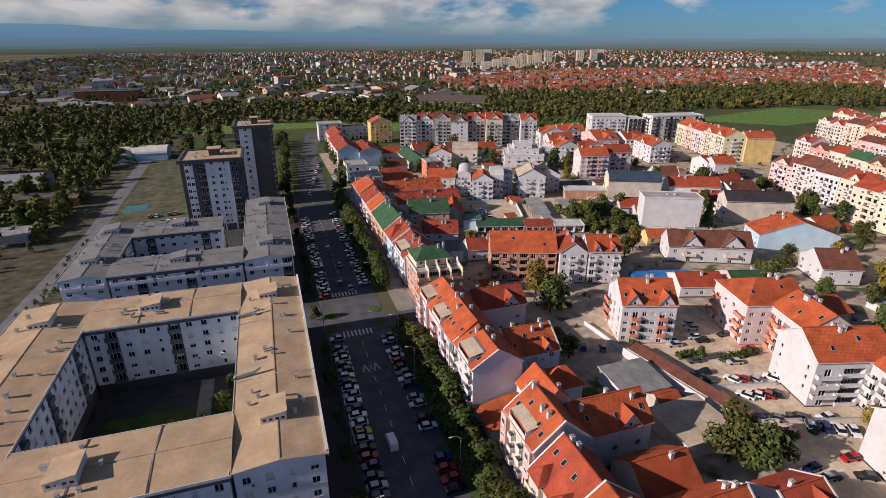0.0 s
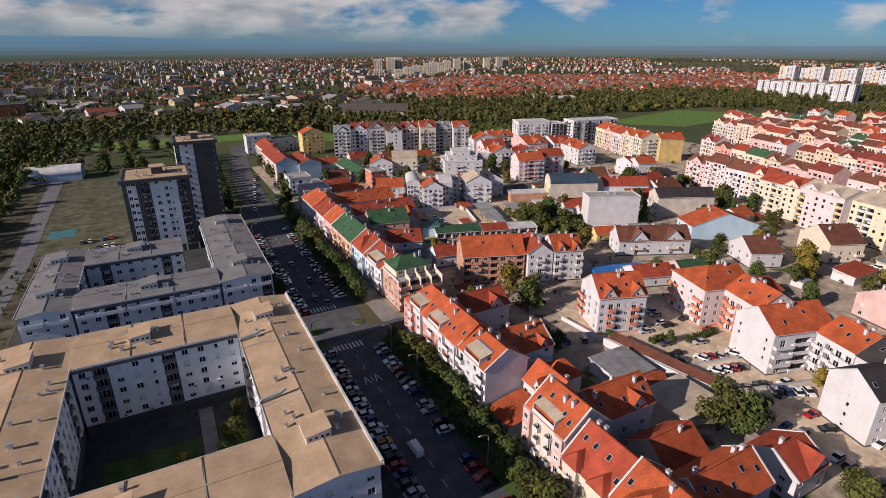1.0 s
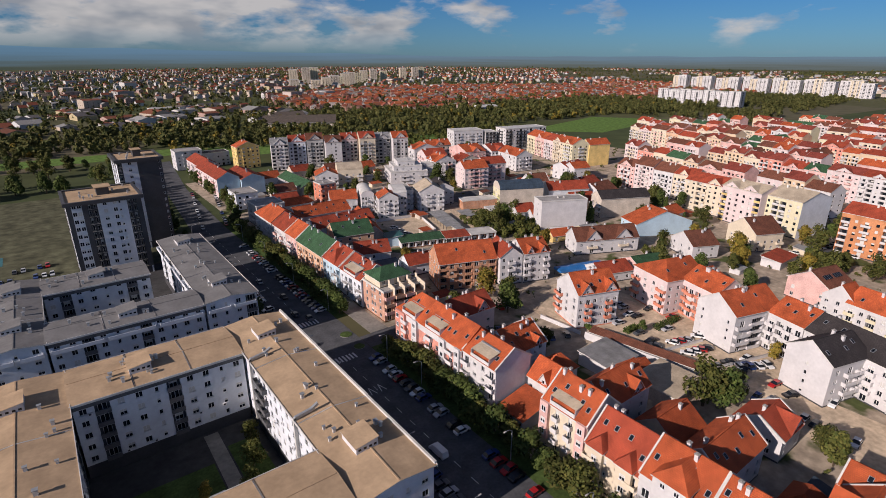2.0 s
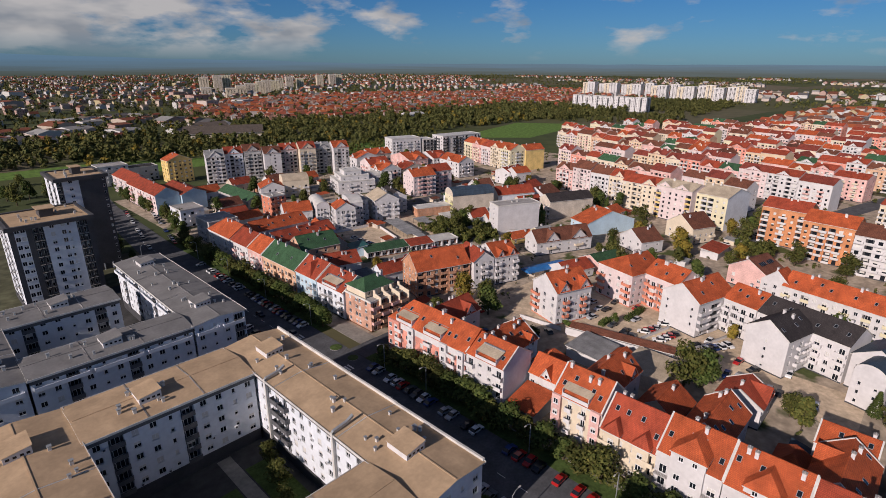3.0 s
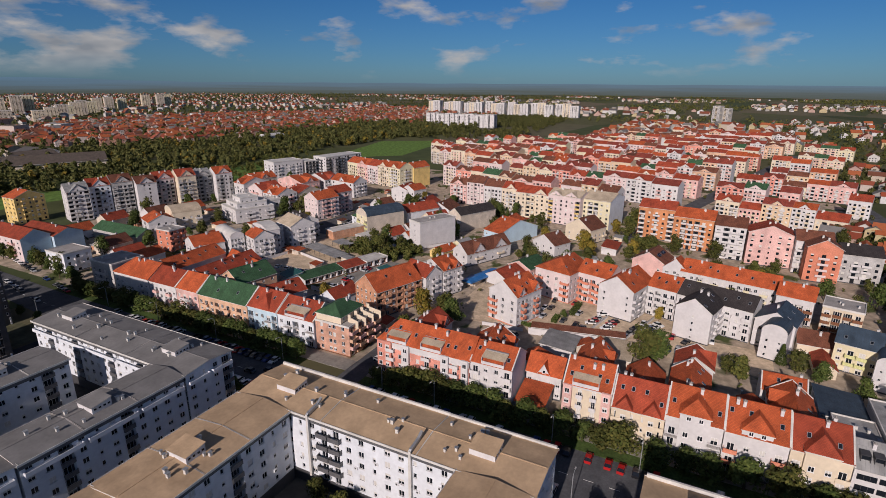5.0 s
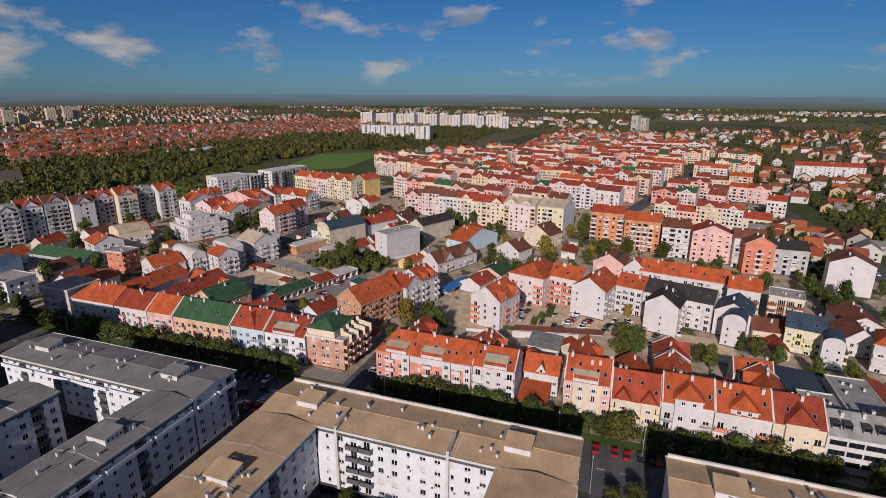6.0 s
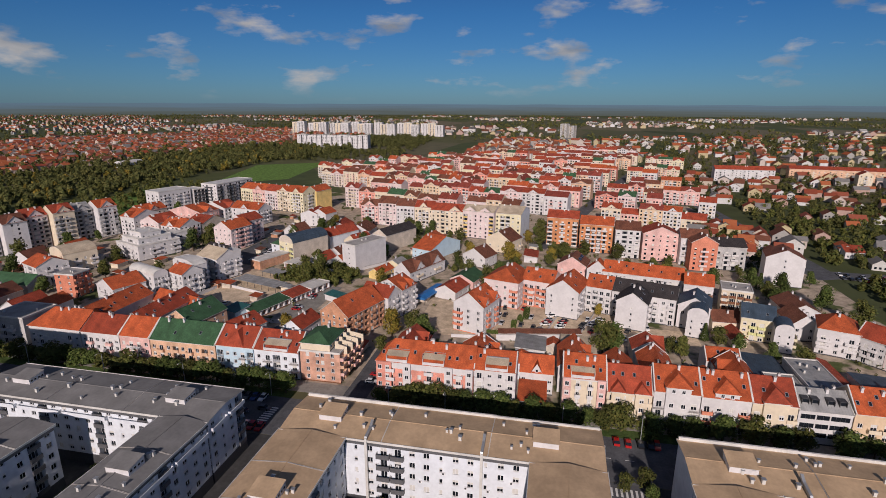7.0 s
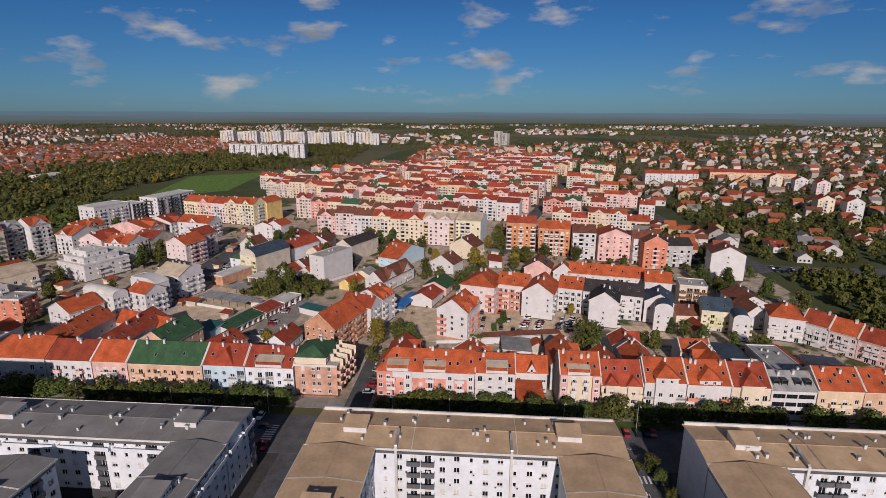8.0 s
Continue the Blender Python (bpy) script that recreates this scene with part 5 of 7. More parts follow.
house("pink_flats", "pale pink flats with orange roof over a red ground floor", 186.5, 283.4, 204.5, 298.6, 14.2, 18.6, "x", "gable", PALEPINK, R_ORANGE, W="wttw", S="wblbw", fl=2.8, bal=(PINK, "solid"), chim=2, cat="building", rot=-14)
house("pink_flats", "pale pink flats with red bays beside a twin", 205.7, 285.4, 222.6, 299.6, 15, 18.8, "x", "gable", PALEPINK, R_RED, S="wlblw", fl=2.8, bal=(PINK, "solid"), chim=2, cat="building", rot=-14)
WF = dict(S="wbwb", fl=2.85, bal=(WHITE, "solid"), cat="building", group="white modern flats")
house("white_flats", "white flats with orange roof and rounded corner", 85.4, 277.4, 100.6, 292.6, 9.6, 13.4, "x", "gable", WHITE, R_ORANGE, W="wbw", chim=2, **WF, rot=-21)
house("white_flats", "narrow white flats with curved roof", 101.2, 268.6, 108.3, 290.4, 12.2, 14.6, "y", "barrel", WHITE, CAP, W="www", **WF, rot=-21)
house("white_flats", "white flats with stepped balconies and orange roof patch", 103.3, 255.8, 114.2, 267.7, 12.4, 15.6, "y", "gable", WHITE, R_ORANGE, W="wbw", chim=1, **WF, rot=-21)
house("white_flats", "white flats with curved roof and stacked balconies", 114.9, 257.5, 122.3, 275.5, 13.6, 16, "x", "barrel", WHITE, CAP, W="ww", **WF, rot=-21)
house("white_flats", "white flats set back with flat roof", 122.9, 262.5, 130.0, 280.5, 12.6, 0, "y", "flat", WHITE, CONC, W="ww", chim=3, **WF, rot=-21)
house("white_flats", "white flats with sand-coloured pitched roof", 130.8, 254.4, 145.6, 271.6, 12.4, 16.4, "y", "gable", WHITE, R_BARREL, W="bwwb", chim=3, **WF, rot=-21)
house("white_flats", "white flats with dark pitched roof behind", 147.3, 262.5, 159.7, 281.5, 10.4, 13.6, "y", "gable", WHITE, R_DARK, W="bwwb", chim=1, **WF, rot=-21)
house("white_flats", "lowest tier of the stepped white flats", 154.7, 320.6, 181.3, 345.4, 9.4, 0, "y", "flat", WHITE, CAP, W="wbwbw", chim=0, **WF, rot=-21)
house("roof_storey", "set-back upper storey of the stepped white flats", 158.0, 324.5, 178.5, 343.5, 12.6, 0, "y", "flat", WHITE, CAP, W="wlw", chim=2, **WF, rot=-21)
house("roof_storey", "top storey of the stepped white flats", 161.3, 327.4, 173.7, 340.6, 15.6, 0, "y", "flat", WHITE, CAP, W="ww", chim=3, **WF, rot=-21)
house("white_flats", "white flats with roof frames", 183.4, 322.4, 198.6, 339.6, 10.4, 0, "y", "flat", WHITE, CAP, W="wbbw", chim=4, **WF, rot=-21)
house("flats", "pale flats with orange roof and columned terrace", 106.4, 343.4, 121.6, 359.6, 9.4, 13, "y", "gable", WHITE, R_ORANGE, W="wlw", chim=2, **WF, rot=-21)
house("flats", "beige flats with curved sand roof", 123.0, 343.4, 140.5, 359.6, 11.2, 15, "x", "barrel", CREAM, R_BARREL, W="bwb", **WF, rot=-21)
house("town_house", "long low house with green roof among trees", 89, 336, 102, 378, 5.5, 9, "y", "gable", GREYW, R_GREEN, S="ww", chim=1)
house("town_house", "dark red brick tower house with flat roof", 91, 310, 101, 321, 12, 0, "x", "flat", SALMON, CONC, S="bwb", W="ww", bal=(SALMON, "solid"))
house("town_house", "grey flats with roof terrace beside the street", 43, 284, 58, 300, 11.5, 0, "y", "flat", GREYW, CONC, W="wbbw", S="ww", bal=(WHITE, "solid"))
house("town_house", "long house with orange roof", 60, 300, 80, 310, 5, 8, "x", "gable", WHITE, R_ORANGE, S="www")
house("cottage", "pale house with hipped green roof", 185.3, 246.3, 198.7, 257.7, 6.2, 9.4, "x", "gable", WHITE2, R_GREEN, W="ww", S="www", hip=3, chim=1, rot=-17)
house("cottage", "white gabled house with brown roof behind the barrel-roofed flats", 221.4, 256.3, 236.6, 267.7, 5.6, 10, "x", "gable", WHITE, R_BROWN, W="ww", S="ww", chim=2, verge=True, rot=-17)
house("town_house", "white house with red roof and long bare side wall", 204.7, 220.3, 231.3, 232.7, 8.4, 12.6, "x", "gable", WHITE2, R_RED, W="wtw", S="", chim=2, rot=-24)
house("town_house", "white house with orange roof among the flats", 262.4, 252.3, 275.6, 265.6, 10.6, 14, "x", "gable", WHITE, R_ORANGE, W="wbw", S="www", bal=(WHITE, "solid"), chim=2, rot=-17)
house("cottage", "small white gabled cottage with red roof", 164.3, 211.3, 176.7, 221.2, 4.2, 7.8, "x", "gable", WHITE, R_RED, W="ww", S="w", chim=1, verge=True, rot=-17)
house("cottage", "small white gabled cottage with orange roof and lean-to", 164.3, 198.7, 175.7, 207.8, 4.0, 7.4, "x", "gable", WHITE, R_ORANGE, W="ww", S="w", chim=1, verge=True, rot=-17)
house("cottage", "cream house with red roof and chimneys", 204.4, 203.8, 219.6, 215.7, 5.6, 9.6, "x", "gable", CREAM, R_RED, W="ww", S="www", chim=2, rot=-24)
house("garage", "low white garage with flat roof", 157.5, 226.5, 168.5, 234.5, 3.2, 0, "x", "flat", WHITE, CAP, W="l", fl=3.0, loggia=BROWNW, chim=0, cat="garage", rot=-17)
house("kiosk", "white shop with red roof beside the car lot", 250, -106, 264, -95, 4.6, 7.6, "y", "gable", WHITE, R_RED, W="www", chim=0, cat="shop")
house("cottage", "yellow cottage with orange roof", 150.3, 172.2, 163.7, 179.8, 3.4, 5.8, "x", "gable", YELLOW, R_ORANGE, S="w.w", chim=1, rot=-17)
house("cottage", "pale yellow cottage with grey roof", 166.2, 166.2, 175.8, 175.8, 4, 6.4, "x", "gable", PALEYEL, R_GREY, S="w.w", chim=1, rot=-17)
house("cottage", "white cottage with brown roofs", 178.4, 205.3, 195.6, 215.7, 4.6, 8.2, "x", "gable", WHITE, R_BROWN, S="www", W="w", chim=2, rot=-17)
house("cottage", "white cottage with red roof behind the pink house", 128.4, 126.3, 143.6, 137.7, 4.2, 7, "x", "gable", WHITE, R_RED, S="www", chim=1, rot=-17)
house("cottage", "pink cottage with green roof", 146.4, 120.3, 161.6, 133.7, 4.2, 7.2, "x", "gable", PINK, R_GREEN, S="www", chim=1, rot=-17)
house("cottage", "low house with orange roof and bare yard", 150, 98, 165, 110, 4, 6.8, "x", "gable", BEIGEW, R_ORANGE, chim=1)
house("cottage", "dark red roofed shed by the trees", 200, 92, 216, 100, 3.6, 4.6, "x", "shed", WHITE, R_RED)
house("cottage", "house with orange roof", 228, 158, 240, 170, 4.4, 7.6, "x", "gable", WHITE, R_ORANGE, chim=1)
house("cottage", "white house with brown roof", 232, 210, 250, 226, 6, 10.4, "x", "gable", WHITE, R_BROWN, S="ww", W="ww", chim=2)
house("cottage", "long cottage with orange roof", 246, 232, 262, 246, 5, 8.6, "x", "gable", WHITE, R_RED, S="ww", chim=2)
house("town_house", "small white flats with red roof", 262, 262, 282, 276, 10, 12.8, "x", "gable", WHITE, R_RED, S="wbwb", W="ww", bal=(WHITE, "solid"), chim=2)

tarp = Shape()
tarp.prism([(0, 2.6), (5.5, 2.6), (5.5, 3.5), (2.7, 3.9), (0, 3.3)], "x", 118, 140, 0)
tp = setting("canopy", tarp, BLUETARP, "long blue tarpaulin canopy beside the white flats", kind="", cat="canopy")
tp.matrix_world = pose(129.5, 141.5, 0, 0, 0, -16) @ Matrix.Translation((-129, -2.75, 0))
for px_, py_ in ((118.4, 138), (129, 138), (139.6, 138), (118.4, 142.6), (129, 142.6), (139.6, 142.6)):
    q = Shape()
    q.box(px_ - 0.08, py_ - 137.5 - 0.08, 0.05, px_ + 0.08, py_ - 137.5 + 0.08, 2.7, 0)
    part("post", q, RAIL, tp)

# carports of grey sheets in the walled yard
for cx_, cy_, w_, l_, lb_ in ((127, 232.5, 8.6, 30, "long open carport with grey-blue sheet roof"), (143.5, 233, 7.5, 13, "short open carport with grey-blue sheet roof")):
    cp = tagged(new("carport"), lb_, "carport", "carports")
    cp.matrix_world = pose(cx_, cy_, 0.09, 0, 0, -17)
    n_ = int(l_ / 5)
    for i in range(n_):
        c, y0_ = Shape(), -l_ / 2 + l_ * i / n_
        c.prism([(-w_ / 2, 2.7), (w_ / 2, 3.1), (w_ / 2, 3.2), (-w_ / 2, 2.8)], "y", y0_ + 0.04, y0_ + l_ / n_ - 0.04, 0)
        part("roof_sheet", c, R_GREY, cp)
    for px_ in (-w_ / 2 + 0.3, w_ / 2 - 0.3):
        for i in range(n_ + 1):
            q, py_ = Shape(), -l_ / 2 + 0.2 + (l_ - 0.4) * i / n_
            q.box(px_ - 0.08, py_ - 0.08, -0.05, px_ + 0.08, py_ + 0.08, 2.72 if px_ < 0 else 3.06, 0)
            part("post", q, RAIL, cp)


# ---- rows of flats beyond the houses ----
WALLS = (WHITE, CREAM, PALEPINK, PINK, PALEYEL, PINKRED, PEACH, WHITE, PALEPINK, CREAM, PALEPEACH, PINK)
ROOFS = (R_RED, R_MAROON, R_BROWN, R_RED, R_BROWN, R_MAROON, R_BROWN, R_ORANGE, R_MAROON, R_RED, R_RED, R_GREEN)


def row_of_flats(label, x, y, dx, dy, units, width, depth, h, walls, roofs, rot, group, cross=True, S_end="", bays="wblbw"):
    """Flats side by side from (x, y), each on its own step (dx, dy), fronts to the west."""
    for i in range(units):
        cx, cy = x + dx * i, y + dy * i
        hh = h + rng.choice((-1.4, 0, 0, 0, 1.2))
        cr = ()
        if cross and rng.random() < 0.6:
            cr = (("W", 0, width * rng.uniform(0.45, 0.8), 3.4),)
        house("flats", label, cx - depth / 2, cy - width / 2, cx + depth / 2, cy + width / 2, hh, hh + rng.uniform(3.6, 4.6), "y", "gable", walls[i % len(walls)], roofs[i % len(roofs)],
              W=bays, S="wbw" if i == 0 else S_end, fl=2.85, bal=(rng.choice((WHITE, CREAM, walls[i % len(walls)])), "solid"), rot=rot, chim=2, cross=cr, far=True, cat="building", group=group, over=0.35)


# tall row by the river trees
for i in range(8):
    house("flats", "tall grey and cream flats with red roofs by the river trees", 106 + 13.4 * i - (1.5 if i in (0, 3, 5, 7) else 0), 428 - 4.2 * i - (5 if i in (0, 3, 5, 7) else 0), 119.2 + 13.4 * i - (1.5 if i in (0, 3, 5, 7) else 0), 442 - 4.2 * i - (5 if i in (0, 3, 5, 7) else 0), 20.5 + (i % 3), 25 + (i % 3), "x", "gable",
          (WHITE, WHITE2, GREYW, WHITE, PALEPINK, CREAM, GREYW, WHITE)[i], (R_GREY, R_RED, R_BROWN, R_BROWN, R_RED, R_RED, R_GREY, R_ORANGE)[i], S=("lbwl", "wlbw", "blbl", ".ww.", "lbbl", "blb.", "llbl", "blwb")[i], W="" if i in (3, 5, 7) else "ww", end_wall=None, fl=2.85, bal=(GREYW, "solid"), rot=-17, chim=2,
          cross=(("S", 0, 9, 4.0),), far=True, cat="building", group="tall row")
house("flats", "yellow flats with orange roof", 83, 448, 101, 462, 17.5, 21.5, "y", "gable", YELLOW, R_ORANGE, S="wbwbw", W="www", bal=(YELLOW, "solid"), far=True, cat="building")
house("flats", "white flats with flat roof beside the street end", 42, 470, 62, 486, 15, 0, "x", "flat", WHITE, CONC, S="wbbw", W="www", bal=(WHITE, "solid"), far=True, cat="building")
house("flats", "long white flats with dark roof", 62.5, 474, 84, 488, 11, 0, "x", "flat", WHITE, R_DARK, S="wbbwbw", W="www", bal=(WHITE, "solid"), far=True, cat="building")
house("flats", "pink flats with red roof along the street", 46, 414, 60, 452, 12, 16, "y", "gable", PALEPINK, R_RED, W="wbwwbwwbw", S="www", bal=(WHITE, "solid"), far=True, cat="building")
house("flats", "flats with bare pale blue gable and red roof", 43.5, 360, 57.5, 412, 12.5, 16.5, "y", "gable", PALEPINK, R_RED, W="wbwwbwwbw", bal=(PINK, "solid"), far=True, cat="building", end_wall=BLUEW)
house("flats", "low flats with bare pale blue wall", 58, 358, 73, 392, 11, 14, "y", "gable", BLUEW, R_RED, far=True, cat="building", end_wall=BLUEW)
house("flats", "white and grey house with terrace beside the street", 44, 324, 57, 339, 10, 0, "y", "flat", WHITE2, CONC, W="wbbw", S="wbw", bal=(WHITE, "solid"), far=True, cat="building")
for i, (a, b) in enumerate(((62, 309), (70, 334), (76, 378), (104, 388), (128, 380), (150, 372))):
    house("town_house", "low house with red roof among trees", a, b, a + 15, b + 11, 5.2, 9, "x", "gable", (WHITE, BEIGEW)[i % 2], (R_RED, R_BROWN, R_ORANGE)[i % 3], S="www", chim=1)

# pink and white cluster
for i, (x0, y0, x1, y1, h, wl_, tp_) in enumerate(((193, 326, 210, 344, 12, WHITE, R_ORANGE), (200, 348, 218, 366, 12.5, PALEPINK, R_RED), (211, 322, 232, 338, 10.5, BEIGEW, R_RED), (236, 340, 254, 372, 13, PINK, R_ORANGE),
                                                   (205, 372, 226, 386, 14, WHITE, R_ORANGE), (228, 385, 250, 400, 13, BEIGEW, R_ORANGE), (258, 306, 273, 334, 12.5, WHITE, R_ORANGE), (258, 335, 274, 360, 12.5, WHITE, R_RED))):
    house("flats", "pale flats with orange roof in the middle of town", x0, y0, x1, y1, h, h + 4.2, "x" if i % 2 else "y", "gable", wl_, tp_, W="wbbw", S="wbwbw", bal=(rng.choice((PINK, WHITE)), "solid"), rot=-12, cross=(("S" if i % 2 else "W", 0, 7, 3.4),), far=True, cat="building", chim=3, group="pale flats")
house("flats", "large white flats with flat roof beside the football field", 274, 404, 304, 422, 20, 0, "x", "flat", WHITE, CAP, S="wbwwbwbw", W="wbw", bal=(WHITE, "solid"), rot=-17, far=True, cat="building", group="white flats by the field")
house("flats", "large white flats with dark recesses", 304.5, 396, 316, 412, 18, 0, "x", "flat", GREYW, CAP, S="lll", W="w", bal=(RAIL, "solid"), rot=-17, far=True, cat="building", group="white flats by the field")
house("flats", "large white flats with rows of black balconies", 317, 380, 364, 398, 21, 0, "x", "flat", WHITE, CAP, S="blwblbwlbwlb", W="wbbw", bal=(RAIL, "solid"), rot=-10, far=True, cat="building", group="white flats by the field")
row_of_flats("cream and pink flats with orange roofs", 316, 300, 4.4, 14.6, 5, 15, 16, 17, (PALEYEL, CREAM, PALEPINK, PINK, PALEYEL), (R_ORANGE, R_ORANGE, R_RED, R_ORANGE, R_ORANGE), -17, "cream flats")
house("flats", "yellow flats with bare ochre end wall", 322, 286, 342, 299, 17.5, 21.5, "x", "gable", YELLOW, R_ORANGE, S="", W="wbw", rot=-17, far=True, cat="building", end_wall=YELLOW)
# long pink and cream row facing the low houses
row_of_flats("pale pink flats with brown roofs and bay fronts", 282, 180, 1.6, 15, 4, 14.8, 14, 16.5, (CREAM, WHITE, PALEPINK, PINK), (R_RED, R_BROWN, R_BROWN, R_BROWN), -6, "long pink row")
house("flats", "cream flats with red roof", 260, 146, 274, 171, 17.6, 21.6, "y", "gable", CREAM, R_RED, W="wwlbwww", S="wbw", fl=2.85, bal=(CREAM, "solid"), rot=-8, far=True, cat="building", cross=(("W", -6, 9, 3.6),))
house("flats", "pale flats with sand-coloured roof and yellow bays", 252, 122.5, 268, 145.5, 19.6, 22.8, "y", "gable", PALEPINK, R_BARREL, W="lwwwwl", S="", fl=2.85, bal=(YELLOW, "solid"), rot=-12, far=True, cat="building", cross=(("W", -5, 9, 2.9), ("W", 6, 9, 2.9)))
house("flats", "pale flats with sand-coloured roof and bare end wall", 252.5, 103, 276, 122, 18.8, 22.6, "y", "gable", PALEYEL, R_BARREL, W="wllww", S="", fl=2.85, bal=(WHITE, "solid"), rot=-12, far=True, cat="building", end_wall=WHITE2)
house("flats", "orange flats with red roof and stacked loggias", 245, 66.5, 260, 87, 19.2, 23, "y", "gable", ORANGEW, R_RED, W="lwbwl", S="wbw", fl=2.85, bal=(WHITE, "solid"), rot=-6, far=True, cat="building")
house("flats", "orange and white flats with long orange roof", 231, 45.5, 247, 66, 18.6, 22.6, "y", "gable", ORANGEW, R_ORANGE, W="wlblbw", S="wbw", fl=2.85, bal=(WHITE, "solid"), rot=-6, far=True, cat="building")
house("flats", "white flats with brown roof and balconies", 223, 30.4, 238, 45.2, 18, 22, "y", "gable", WHITE, R_BROWN, W="blbb", S="", fl=2.85, bal=(WHITE, "bars"), rot=-4, far=True, cat="building")
house("flats", "pink flats with dark red roof and gabled front", 219, 9.8, 234, 30, 17.4, 21.6, "x", "gable", PINK, R_RED, W="wwtww", S="bbb", fl=2.85, bal=(WHITE, "solid"), far=True, cat="building")
house("flats", "white flats with brown roof", 214, -6, 228, 9.5, 17, 21, "y", "gable", WHITE, R_BROWN, W="bwwb", S="", fl=2.85, bal=(WHITE, "bars"), far=True, cat="building")
house("flats", "salmon and pink flats with gable", 203.5, -8, 213.6, 6, 17, 21, "x", "gable", SALMON, R_BROWN, W="wbw", S="wbw", fl=2.85, bal=(PALEPINK, "solid"), far=True, cat="building")
house("flats", "grey flats with grey roof", 209, -25, 226, -8.5, 14, 17.4, "y", "gable", GREYW, R_DARK, W="wbbw", S="wbw", fl=2.85, bal=(WHITE, "bars"), far=True, cat="building")

# the dense district behind, laid out on its own skewed streets
E1, E2 = Vector((0.966, -0.259)), Vector((0.259, 0.966))
for k, (s_, r0, r1) in enumerate(((-48, 34, 196), (0, 8, 200), (46, 8, 318), (94, 8, 352), (142, 8, 352), (192, 8, 340), (246, 8, 322), (304, 8, 300), (368, 8, 270), (440, 8, 240), (520, 8, 200),
                                  (-12, -98, -14), (52, -104, -14), (108, -90, -14), (170, -70, -14), (240, -60, -14), (320, -60, -14), (410, -60, -14))):
    r = r0
    while r < r1 - 8:
        w = rng.choice((13, 15, 17, 20))
        if rng.random() > 0.07:
            o = Vector((345, 63)) + E1 * s_ + E2 * (r + w / 2)
            hh = rng.choice((14, 15.5, 16, 17, 18.5)) if k < 11 else rng.choice((10, 12, 13.5, 15))
            wl_ = rng.choice(WALLS)
            cr = (("W", 0, w * rng.uniform(0.4, 0.7), 2.7),) if rng.random() < 0.5 else ()
            house("flats", "pastel flats with tiled roof in the dense district", o.x - 6.5, o.y - w / 2, o.x + 6.5, o.y + w / 2, hh, hh + rng.uniform(2.8, 4.0), "y", "gable", wl_, rng.choice(ROOFS), W=rng.choice(("wbwbw", "wlblw", "blwlb")),
                  S="ww" if rng.random() < 0.3 else "", fl=2.85, bal=(rng.choice((WHITE, CREAM, PINK)), "solid"), rot=-15, chim=2 if s_ < 200 else 1, cross=cr, far=True, cat="building", group="dense district", over=0.35)
        r += w + (9 if rng.random() < 0.10 else 0.2)
# arms that close the street blocks
for s_, r_ in ((22, 70), (22, 150), (70, 130), (70, 230), (118, 90), (118, 200), (118, 300), (168, 120), (168, 240), (220, 80), (220, 200), (276, 150), (276, 260), (336, 100), (404, 140), (480, 100)):
    o = Vector((345, 63)) + E1 * s_ + E2 * r_
    hh = rng.choice((11, 13, 14))
    house("flats", "pastel flats with tiled roof closing a street block", o.x - 15, o.y - 6, o.x + 15, o.y + 6, hh, hh + 4, "x", "gable", rng.choice(WALLS), rng.choice(ROOFS), S="wbwwbw", W="", fl=2.85, bal=(WHITE, "solid"), rot=-15, chim=2, far=True, cat="building", group="dense district")
house("flats", "long white flats with red roof", 611, -182, 625, -113, 15, 19, "y", "gable", WHITE, R_RED, W="wbwwbwwbwwbwwbw", bal=(WHITE, "solid"), far=True, cat="building")
house("flats", "long peach flats with red roof", 640, -320, 656, -212, 14, 17.5, "y", "gable", PEACH, R_RED, W="wbwwbwwbwwbwwbwwbw", bal=(CREAM, "solid"), rot=-8, far=True, cat="building")
for i, (a, b) in enumerate(((590, -268), (560, -282), (530, -290), (405, -218), (392, -236), (372, -262), (356, -282))):
    house("flats", "narrow cream flats with bare bright side wall", a - 7, b - 7, a + 7, b + 7, 15, 19, "x", "gable", (CREAM, WHITE, PALEPINK)[i % 3], R_RED, W="wbw", S="", bal=(WHITE, "solid"), rot=-10, far=True, cat="building")

# ---- far estates ----
for i in range(7):
    house("estate_block", "long white flats with black gaps", 968 - 1.0 * i, 472 + 22.6 * i, 986 - 1.0 * i, 493.6 + 22.6 * i, 28 - (i % 2), 0, "y", "flat", WHITE, R_DARK, W="wwlww", S="wlw", fl=3, bal=(RAIL, "solid"), far=True, cat="building", chim=0, group="white estate", loggia=DARKW)
for i in range(20):
    house("estate_block", "tall white estate flats with flat roof", 1424 + 2 * i + (i % 3) * 14, 404 + 25 * i, 1446 + 2 * i + (i % 3) * 14, 428 + 25 * i, 32 + (i * 5) % 7, 0, "y", "flat", (WHITE, CREAM, WHITE)[i % 3], CONC, W="wlwlw", S="wlw", fl=3, bal=(WHITE, "solid"), far=True, cat="building", chim=0, group="tall white estate")
